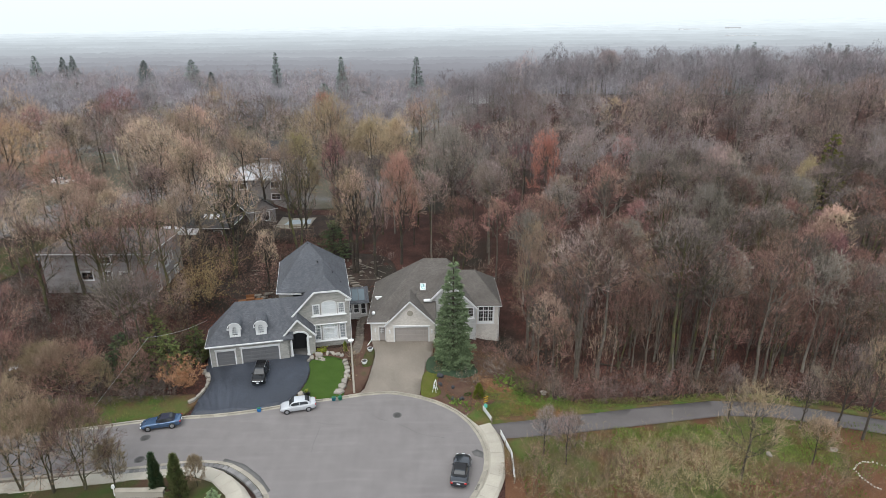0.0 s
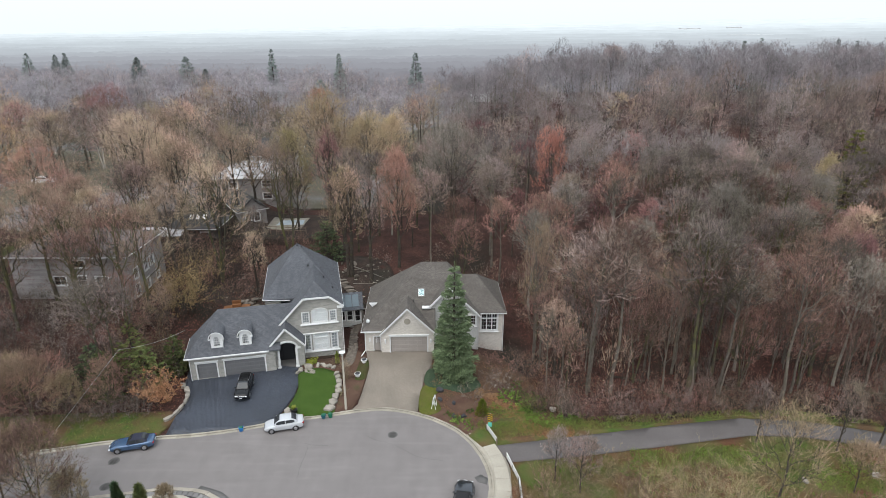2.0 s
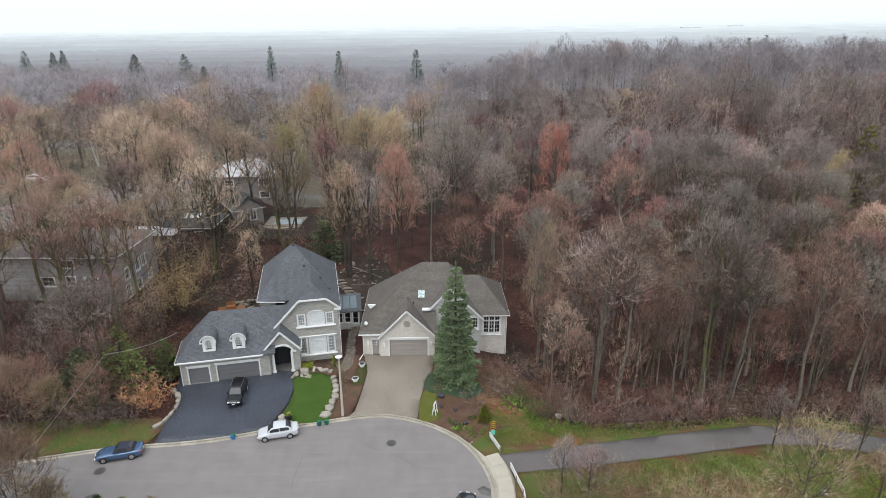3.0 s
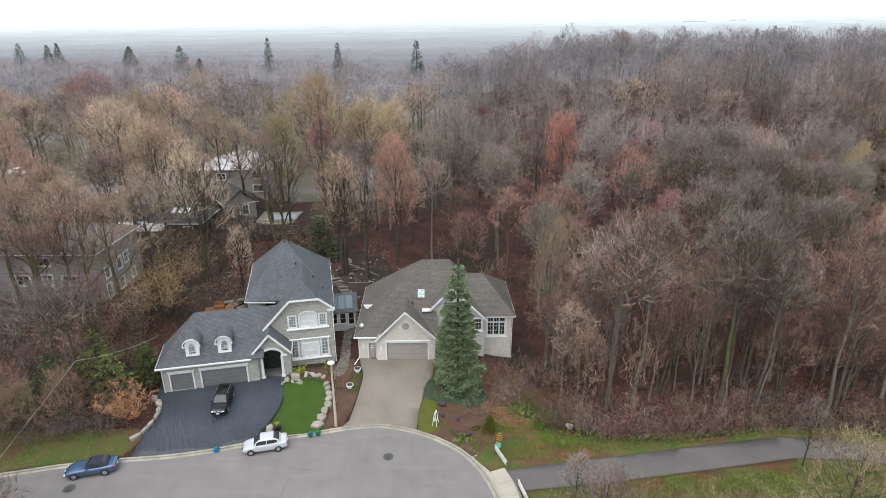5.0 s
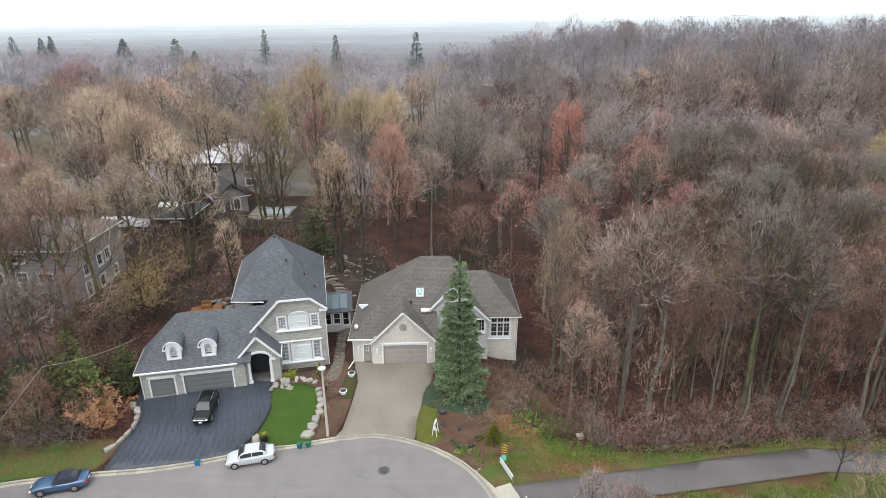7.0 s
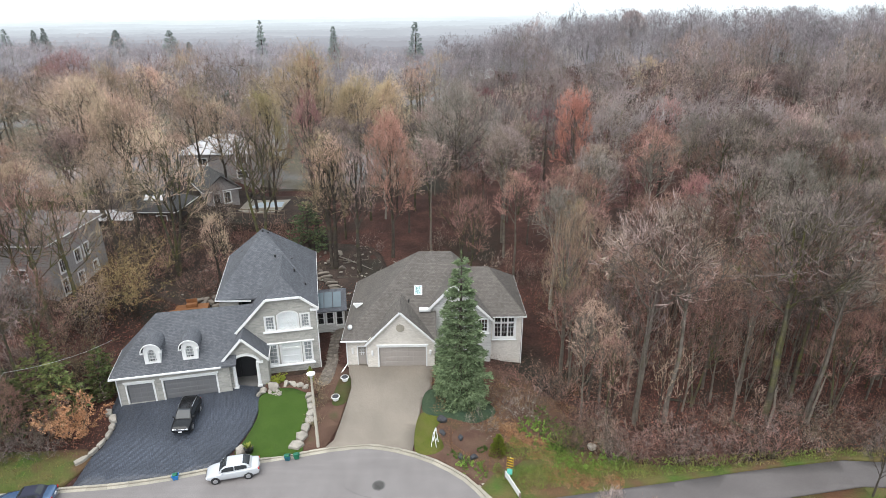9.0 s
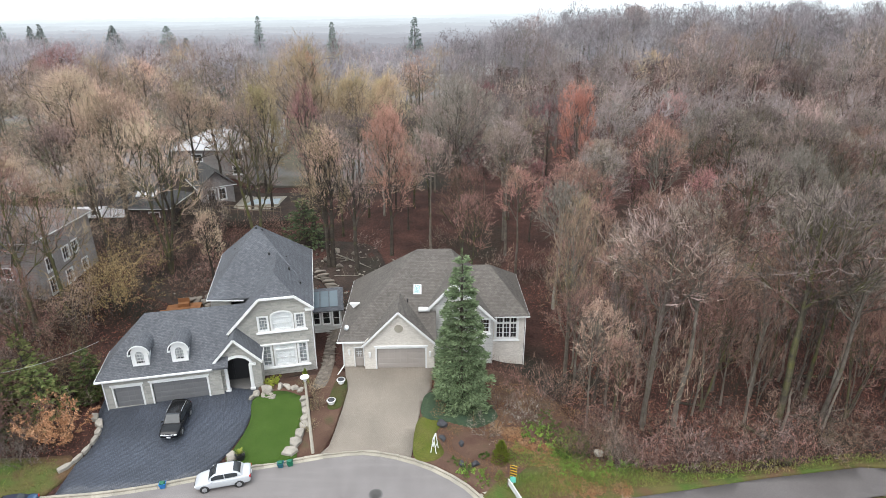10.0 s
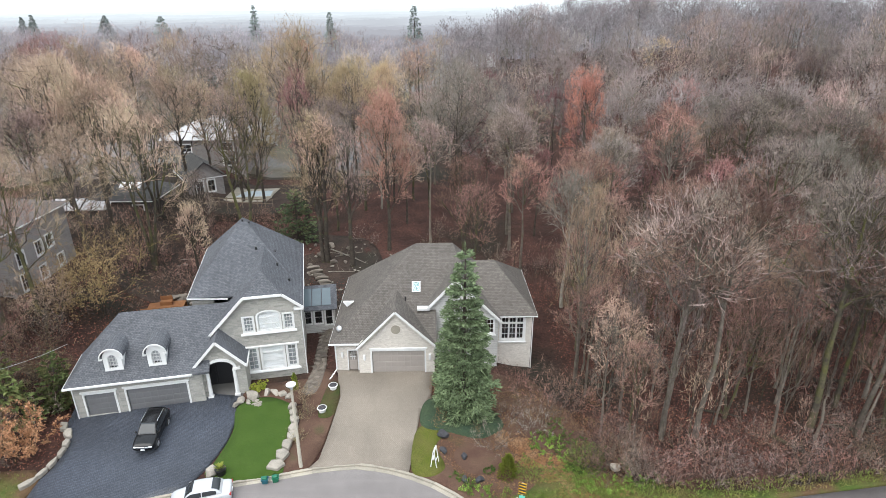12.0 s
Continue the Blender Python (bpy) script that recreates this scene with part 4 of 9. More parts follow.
def paver_band():
    parent = tagged(new("paver_band"), "band of grey block pavers behind the kerb", "pavement", kind="structure")
    me = mesh_of("paver", boxes((-0.235, 0.0, -0.2, 0.235, 0.5, 0.14), bevel=0.01), surface("grey_paver", (0.24, 0.23, 0.225), (0.18, 0.175, 0.17), 0.9, 1, 12, 0.25, 0.3, vary=0.3))
    line = offset_line(smooth_line(KERB_NEAR[3:11]), -0.75)
    for x, y, a in stations(line, 0.5):
        ob = new("paver", me)
        ob.parent = parent
        ob.matrix_world = pose(x, y, land(x, y), rz=math.degrees(a))


paver_band()


LID_IRON = surface("worn_lid_iron", (0.11, 0.105, 0.1), (0.085, 0.08, 0.077), 0.6, 1.2, 10, 0.3, 0.3, metal=0.3)


def manhole(x, y, r=0.42):
    ob = thing("manhole_cover", pose(x, y, land(x, y)), "round iron manhole cover set in worn asphalt", "manhole cover", "manhole covers")
    part("ring", tube(bmesh.new(), [(0, 0, -0.1), (0, 0, 0.008)], r * 1.25, 24), PATCH, ob)
    bm = tube(bmesh.new(), [(0, 0, -0.1), (0, 0, 0.014)], r, 24)
    for k in range(-3, 4):
        box(bm, -r * 0.7, k * r * 0.24 - 0.02, 0.012, r * 0.7, k * r * 0.24 + 0.02, 0.022)
    part("lid", bm, LID_IRON, ob)


for q in ((-5.15, 54.6), (-31.6, 50.7), (-30.6, 46.75 + 0.6)):
    manhole(*q)


def street_drain():
    ob = thing("street_drain", pose(3.45, 43.5, 0.0, rz=68), "iron grate of a street drain by the kerb", "drain")
    part("pan", boxes((-0.5, -0.25, -0.2, 0.5, 0.35, 0.006)), CONCRETE, ob)
    for k in range(7):
        part("bar", boxes((-0.42 + k * 0.13, -0.2, -0.05, -0.35 + k * 0.13, 0.3, 0.025)), BLACK, ob)


street_drain()
for pts, label in (([(3.2, 47.9), (4.0, 47.6), (4.2, 48.4), (3.5, 48.9), (2.9, 48.5)], "dark asphalt repair beside the kerb"), ([(-22.2, 46.9), (-20.0, 46.1), (-18.0, 44.5), (-16.6, 42.7), (-16.2, 43.1), (-17.7, 45.0), (-19.8, 46.7), (-22.0, 47.5)], "dark strip of newer asphalt along the kerb")):
    patch("asphalt_repair", pts, 0.005, PATCH, label, "road repair", rounded=False, skirt=0.03)


def street_lamp(x, y, high):
    ob = thing("street_lamp", pose(x, y, land(x, y)), "tall pale concrete street lamp with a round white head", "street lamp")
    part("pole", tube(bmesh.new(), [(0, 0, -0.3), (0, 0, high * 0.5), (0, 0, high)], [0.14, 0.11, 0.08], 12), CONCRETE, ob)
    bm = tube(bmesh.new(), [(0, 0, high - 0.12), (0, 0, high), (0, 0, high + 0.08), (0, 0, high + 0.14)], [0.1, 0.31, 0.34, 0.22], 24)
    part("lamp_head", bm, WHITE, ob, "flat round white lamp head")
    part("collar", tube(bmesh.new(), [(0, 0, high - 0.3), (0, 0, high - 0.1)], 0.11, 12), ALU, ob)


street_lamp(-10.57, 58.75, 7.1)


RAIL_STEEL = paint("weathered_rail_steel", (0.62, 0.62, 0.61), 0.6)


def guard_rail(points, label):
    ob = thing("guard_rail", pose(0, 0, 0), label, "guard rail", "guard rails at the footpath")
    for a, b in zip(points, points[1:]):
        bm = bmesh.new()
        for dz, lateral in ((0.62, 0.0), (0.72, 0.05), (0.52, 0.05), (0.44, 0.0), (0.8, 0.0)):
            d = Vector((b[0] - a[0], b[1] - a[1], 0)).normalized()
            s = Vector((-d.y, d.x, 0)) * lateral
            beam(bm, (a[0] + s.x, a[1] + s.y, land(*a) + dz), (b[0] + s.x, b[1] + s.y, land(*b) + dz), 0.07, 0.14)
        part("rail", bm, RAIL_STEEL, ob)
        n = max(2, int((Vector(b) - Vector(a)).length / 1.4) + 1)
        for k in range(n):
            q = Vector(a).lerp(Vector(b), k / (n - 1))
            part("post", boxes((q.x - 0.07, q.y - 0.07, land(q.x, q.y) - 0.3, q.x + 0.07, q.y + 0.07, land(q.x, q.y) + 0.82), bevel=0.01), TIMBER, ob)


guard_rail([(4.5, 55.2), (5.35, 53.0)], "short galvanised guard rail on timber posts by the footpath")
guard_rail([(6.1, 50.9), (6.9, 47.6), (6.8, 44.0)], "bent galvanised guard rail on timber posts behind the pavement")


def marker_sign(x, y):
    ob = thing("marker_sign", pose(x, y, land(x, y), rz=-14), "yellow and black striped hazard marker on a steel post", "road sign")
    part("post", tube(bmesh.new(), [(0, 0, -0.3), (0, 0, 2.3)], 0.035, 8), ALU, ob)
    part("hazard_plate", boxes((-0.24, -0.06, 1.35, 0.24, -0.035, 2.3), bevel=0.006), paint("sign_yellow", (0.85, 0.5, 0.02), 0.4), ob, "yellow plate")
    for k in range(4):
        bm = bmesh.new()
        z = 1.42 + k * 0.24
        vs = [bm.verts.new(p) for p in ((-0.23, -0.066, z), (0.23, -0.066, z + 0.1 - 0.16), (0.23, -0.066, z + 0.08), (-0.23, -0.066, z + 0.16))]
        bm.faces.new(vs)
        r = bmesh.ops.extrude_face_region(bm, geom=list(bm.faces))
        bmesh.ops.translate(bm, vec=(0, 0.004, 0), verts=[v for v in r["geom"] if isinstance(v, bmesh.types.BMVert)])
        bmesh.ops.recalc_face_normals(bm, faces=list(bm.faces))
        part("stripe", bm, paint("sign_black", (0.03, 0.03, 0.03), 0.5), ob)
    part("small_plate", boxes((-0.2, -0.06, 0.75, 0.2, -0.035, 1.25), bevel=0.006), paint("sign_teal", (0.12, 0.5, 0.42), 0.4), ob, "small teal plate")


marker_sign(4.8, 55.0)


def board_stand(x, y):
    ob = thing("sign_stand", pose(x, y, land(x, y) + 0.1, rz=75) @ Matrix.Diagonal((0.75, 0.75, 0.85, 1)), "white folding sign stand beside the driveway", "sign stand")
    for s in (-1, 1):
        bm = bmesh.new()
        beam(bm, (-0.4, s * 0.3, 0), (-0.4, s * 0.03, 1.75), 0.07, 0.07)
        beam(bm, (0.4, s * 0.3, 0), (0.4, s * 0.03, 1.75), 0.07, 0.07)
        beam(bm, (-0.4, s * 0.19, 0.7), (0.4, s * 0.19, 0.7), 0.06, 0.06)
        beam(bm, (-0.4, s * 0.05, 1.65), (0.4, s * 0.05, 1.65), 0.06, 0.06)
        part("leg_frame", bm, WHITE, ob)


board_stand(-0.95, 58.9)


def urn(x, y):
    ob = thing("planter_urn", pose(x, y, land(x, y) + 0.13), "white stone urn with dark soil on the grass", "planter", "urns by the driveway")
    part("urn", tube(bmesh.new(), [(0, 0, 0), (0, 0, 0.05), (0, 0, 0.1), (0, 0, 0.26), (0, 0, 0.34), (0, 0, 0.38)], [0.26, 0.27, 0.24, 0.34, 0.4, 0.39], 18), WHITE, ob, smooth=True)
    part("soil", tube(bmesh.new(), [(0, 0, 0.3), (0, 0, 0.386)], [0.33, 0.31], 14), DARKROCK, ob)


urn(-9.5, 66.4)
urn(-9.95, 63.85)


def tub(x, y, body, top, label, turn):
    ob = thing("recycling_bin", pose(x, y, land(x, y) + 0.005, rz=turn) @ Matrix.Diagonal((0.82, 0.82, 0.86, 1)), label, "bin", "bins at the kerb")
    bm = bmesh.new()
    rings = []
    for z, w, d in ((0, 0.2, 0.16), (0.42, 0.27, 0.22), (0.42, 0.3, 0.25), (0.48, 0.3, 0.25), (0.48, 0.25, 0.2), (0.1, 0.2, 0.15)):
        rings.append([bm.verts.new((sx * w, sy * d, z)) for sx, sy in ((-1, -1), (1, -1), (1, 1), (-1, 1))])
    bm.faces.new(rings[0][::-1])
    for a, b in zip(rings, rings[1:]):
        for k in range(4):
            bm.faces.new((a[k], a[(k + 1) % 4], b[(k + 1) % 4], b[k]))
    bm.faces.new(rings[-1])
    bmesh.ops.recalc_face_normals(bm, faces=list(bm.faces))
    part("tub", bm, body, ob)
    part("load", boxes((-0.23, -0.18, 0.12, 0.2, 0.17, 0.62), bevel=0.05), top, ob)


BLUE_BIN, GREEN_BIN = paint("blue_plastic", (0.02, 0.16, 0.42), 0.45), paint("green_plastic", (0.01, 0.13, 0.07), 0.45)
TEAL_BIN = paint("teal_plastic", (0.015, 0.1, 0.13), 0.45)
tub(-20.85, 55.25, BLUE_BIN, GREEN_BIN, "blue recycling tub stacked with a green one", 12)
tub(-12.75, 57.35, TEAL_BIN, GREEN_BIN, "teal recycling tub with a green one in it", 8)
tub(-12.05, 57.5, GREEN_BIN, GREEN_BIN, "green recycling tub standing at the kerb", 14)


def rock(seed, sx, sy, sz):
    """An angular broken stone."""
    rng = random.Random(seed)
    bm = bmesh.new()
    for k in range(15):
        d = Vector((rng.uniform(-1, 1), rng.uniform(-1, 1), rng.uniform(-1, 1)))
        m = max(abs(d.x), abs(d.y), abs(d.z), 0.05)
        d = d * (0.55 / d.length + 0.32 / m)
        bm.verts.new((d.x * sx, d.y * sy, d.z * sz))
    r = bmesh.ops.convex_hull(bm, input=list(bm.verts))
    bmesh.ops.delete(bm, geom=[v for v in bm.verts if not v.link_faces], context="VERTS")
    bmesh.ops.bevel(bm, geom=list(bm.edges), offset=0.03, segments=1, affect="EDGES")
    return bm


rock_meshes = {}


EDGE_STONE = surface("white_stone", (0.62, 0.58, 0.52), (0.5, 0.46, 0.41), 0.9, 1.2, 10, 0.25, 0.4)


def boulder(x, y, s, material=ROCK, label="pale limestone boulder edging a garden bed", group="garden boulders", flat=0.6, turn=0, up=0.0):
    key = (int(x * 7 + y * 3) % 5, material.name, flat)
    if key not in rock_meshes:
        rock_meshes[key] = mesh_of("boulder", rock(key[0] + 1, 1.0, 0.7, flat), material)
    ob = new("boulder", rock_meshes[key])
    ob.matrix_world = pose(x, y, land(x, y) + 0.1 + s * 0.22 + up, rz=turn + x * 90) @ Matrix.Diagonal((s, s, s, 1))
    return tagged(ob, label, "boulder", group)


def slab_stone(seed, sx, sy, sz):
    """A flat quarried stone with a broken outline."""
    rng = random.Random(seed)
    n = rng.choice((4, 5, 5, 6))
    bm = bmesh.new()
    lower, upper = [], []
    for k in range(n):
        t = (k + rng.uniform(-0.3, 0.3)) * math.tau / n
        r = rng.uniform(0.78, 1.25)
        lower.append(bm.verts.new((math.cos(t) * r * sx * 1.04, math.sin(t) * r * sy * 1.04, -sz)))
        upper.append(bm.verts.new((math.cos(t) * r * sx, math.sin(t) * r * sy, sz * rng.uniform(0.85, 1.1))))
    bm.faces.new(lower[::-1])
    bm.faces.new(upper)
    for k in range(n):
        bm.faces.new((lower[k - 1], lower[k], upper[k], upper[k - 1]))
    bmesh.ops.bevel(bm, geom=list(bm.edges), offset=0.035, segments=1, affect="EDGES")
    bmesh.ops.recalc_face_normals(bm, faces=list(bm.faces))
    return bm


def edge_slab(k, x, y, long, wide, turn, label, group):
    ob = new("stone_slab", mesh_of("stone_slab", slab_stone(60 + k, long / 2, wide / 2, 0.17), ROCK))
    ob.matrix_world = pose(x, y, land(x, y) + 0.2, rz=turn)
    tagged(ob, label, "stone slab", group)


for k, (x, y, long, wide, turn) in enumerate(((-12.35, 58.75, 1.35, 1.0, 70), (-12.2, 59.75, 1.3, 1.0, 95), (-12.05, 60.75, 1.2, 0.9, 80), (-11.9, 61.65, 1.0, 0.8, 100), (-11.95, 62.5, 0.95, 0.75, 75), (-12.1, 63.3, 0.9, 0.7, 110), (-12.3, 64.1, 0.85, 0.65, 90), (-12.6, 64.9, 0.8, 0.6, 60))):
    edge_slab(k, x, y, long, wide, turn, "flat limestone slab stepping along the lawn edge", "lawn edge stones")
for k, (x, y, long, wide, turn) in enumerate(((-29.15, 57.0, 1.3, 0.6, 60), (-28.8, 58.0, 1.1, 0.5, 78), (-28.6, 59.0, 1.0, 0.45, 85), (-28.55, 60.0, 1.0, 0.45, 92), (-28.75, 61.0, 1.1, 0.55, 108), (-29.15, 61.9, 1.2, 0.7, 125), (-29.8, 62.6, 1.1, 0.7, 140))):
    edge_slab(20 + k, x, y, long, wide, turn, "pale limestone block beside the charcoal driveway", "driveway edge stones")
for x, y, s in ((-17.0, 65.5, 0.55), (-16.25, 66.1, 0.75), (-15.2, 66.6, 0.5), (-14.5, 66.5, 0.55), (-13.8, 66.4, 0.5), (-13.2, 66.1, 0.45), (-17.3, 65.1, 0.4)):
    boulder(x, y, s)
for k in range(26):
    rng = random.Random(900 + k)
    boulder(-15.9 + rng.uniform(-0.6, 0.6), 65.35 + rng.uniform(-0.4, 0.3), rng.uniform(0.1, 0.22), label="small rounded cobble in a rockery heap", group="rockery cobbles")
boulder(-16.75, 58.1, 0.7, label="round pale boulder at the lawn corner")
for x, y, s in ((-0.4, 61.5, 0.6), (-0.35, 60.1, 0.45), (2.3, 57.4, 0.5), (1.15, 57.5, 0.4), (1.2, 59.6, 0.4)):
    boulder(x, y, s, DARKROCK, "dark rounded rock in the planting bed", "dark bed rocks")
boulder(40.1, 48.55, 0.5, label="pale boulder lying in the meadow", group="meadow boulders")
boulder(33.1, 47.9, 0.45, label="pale boulder lying in the meadow", group="meadow boulders")
boulder(11.9, 58.6, 0.5, label="pale stone lying at the edge of the woods", group="meadow boulders")


def plant_tub(x, y):
    ob = thing("plant_tub", pose(x, y, land(x, y) + 0.13), "black tub with a yellow-green plant at the lawn corner", "planter")
    part("tub", tube(bmesh.new(), [(0, 0, 0), (0, 0, 0.45), (0, 0, 0.5), (0, 0, 0.44)], [0.3, 0.38, 0.4, 0.34], 16), BLACK, ob)
    rng = random.Random(77)
    bm = bmesh.new()
    for k in range(60):
        t = k * 2.4
        d = Vector((math.cos(t), math.sin(t), rng.uniform(0.6, 2.2))).normalized()
        a = Vector((0, 0, 0.42)) + d * rng.uniform(0.05, 0.3)
        b = a + d * rng.uniform(0.2, 0.4)
        s = Vector((-math.sin(t), math.cos(t), 0)) * 0.06
        bm.faces.new([bm.verts.new(p) for p in (a, (a + b) / 2 + s, b, (a + b) / 2 - s)])
    part("leaves", bm, surface("tub_leaves", (0.25, 0.27, 0.05), (0.18, 0.22, 0.04), 0.7, 3, 20, 0.2, 0.1), ob)


plant_tub(-16.05, 58.05)


# ---- vehicles ----
RUBBER = paint("tyre_rubber", (0.025, 0.025, 0.026), 0.8)
RIM = paint("alloy_rim", (0.5, 0.5, 0.52), 0.3, 0.8)
def low_gloss(m, level):
    m.node_tree.nodes["Principled BSDF"].inputs["Specular IOR Level"].default_value = level
    return m


CAR_GLASS = low_gloss(paint("car_glass", (0.03, 0.034, 0.038), 0.1), 0.5)
CHROME = paint("chrome", (0.75, 0.75, 0.77), 0.15, 1.0)
RED_LENS = paint("red_lens", (0.4, 0.02, 0.02), 0.2)
CLEAR_LENS = paint("clear_lens", (0.75, 0.76, 0.78), 0.15)
PLATE = paint("blank_plate", (0.75, 0.76, 0.78), 0.5)


def ring_loft(sections):
    """A closed body through sections (x, half width, low, shoulder height, crown height)."""
    bm = bmesh.new()
    rings = []
    for x, w, lo, sh, top in sections:
        half = [(0.0, lo), (w * 0.86, lo), (w * 0.97, lo + 0.12), (w, (lo + sh) * 0.5 + 0.05), (w * 0.97, sh - 0.06), (w * 0.88, sh + (top - sh) * 0.55), (w * 0.55, top - 0.012), (0.0, top)]
        pts = [(y, z) for y, z in half] + [(-y, z) for y, z in half[-2:0:-1]]
        rings.append([bm.verts.new((x, y, z)) for y, z in pts])
    n = len(rings[0])
    for a, b in zip(rings, rings[1:]):
        for k in range(n):
            bm.faces.new((a[k], b[k], b[(k + 1) % n], a[(k + 1) % n]))
    bm.faces.new(rings[0])
    bm.faces.new(rings[-1][::-1])
    bmesh.ops.recalc_face_normals(bm, faces=list(bm.faces))
    return bm


class Cabin:
    """The upper body between the windscreen's foot and the rear window's foot, and its windows."""

    def __init__(self, front, roof0, roof1, rear, belt0, belt1, top, wb, wt):
        self.front, self.roof0, self.roof1, self.rear = front, roof0, roof1, rear
        self.belt0, self.belt1, self.top, self.wb, self.wt = belt0, belt1, top, wb, wt

    def belt(self, x):
        return self.belt0 + (self.belt1 - self.belt0) * (self.front - x) / (self.front - self.rear)

    def rise(self, x):
        """How far the roofline has climbed, 0 at the belt and 1 at the roof."""
        if x > self.roof0:
            return max(math.sin(math.pi / 2 * (self.front - x) / (self.front - self.roof0)), 0.0) ** 0.9
        if x < self.roof1:
            return max(math.sin(math.pi / 2 * (x - self.rear) / (self.roof1 - self.rear)), 0.0) ** 0.85
        return 1.0

    def roofline(self, x):
        arc = 0.035 * math.sin(math.pi * (x - self.rear) / (self.front - self.rear))
        return self.belt(x) + (self.top - 0.03 - self.belt(x)) * self.rise(x) + arc

    def foot(self, x):
        return self.wb * (1 - 0.1 * abs(2 * (x - self.rear) / (self.front - self.rear) - 1) ** 3)

    def side(self, x, u):
        """A point of the flank, u from the belt (0) to the gutter (1)."""
        k = self.rise(x)
        w = self.foot(x)
        return w + (self.wt - self.wb) * k * u, self.belt(x) + (self.roofline(x) - 0.055 * k - self.belt(x)) * u

    def shell(self):
        bm = bmesh.new()
        rings = []
        n = 22
        for i in range(n + 1):
            x = self.front + (self.rear - self.front) * i / n
            k = self.rise(x)
            h = self.roofline(x)
            w, z = self.side(x, 1.0)
            half = [(self.foot(x), self.belt(x) - 0.06), self.side(x, 0.0), self.side(x, 0.5), (w, z), (w * 0.95, h - 0.02 * k), (w * 0.8, h - 0.002), (w * 0.45, h + 0.018 * k), (0.0, h + 0.028 * k)]
            pts = half + [(-y, q) for y, q in half[-2::-1]]
            rings.append([bm.verts.new((x, y, q)) for y, q in pts])
        for p, q in zip(rings, rings[1:]):
            for j in range(len(p) - 1):
                bm.faces.new((p[j], p[j + 1], q[j + 1], q[j]))
        bmesh.ops.recalc_face_normals(bm, faces=list(bm.faces))
        return bm

    def flank_window(self, x0, x1, s):
        bm = bmesh.new()
        rows = []
        for i in range(9):
            x = x0 + (x1 - x0) * i / 8
            pair = []
            for u in (0.1, 0.88):
                y, z = self.side(x, u)
                pair.append(bm.verts.new((x, s * (y + 0.008), z)))
            rows.append(pair)
        for p, q in zip(rows, rows[1:]):
            bm.faces.new((p[0], q[0], q[1], p[1]))
        bmesh.ops.recalc_face_normals(bm, faces=list(bm.faces))
        return bm

    def screen(self, x0, x1, out):
        bm = bmesh.new()
        rows = []
        for i in range(9):
            x = x0 + (x1 - x0) * i / 8
            k = self.rise(x)
            w, _ = self.side(x, 1.0)
            rows.append([bm.verts.new((x + out, w * v, self.roofline(x) + 0.012 + 0.028 * k * (1 - v * v))) for v in (-0.86, -0.45, 0.0, 0.45, 0.86)])
        for p, q in zip(rows, rows[1:]):
            for j in range(4):
                bm.faces.new((p[j], p[j + 1], q[j + 1], q[j]))
        bmesh.ops.recalc_face_normals(bm, faces=list(bm.faces))
        return bm


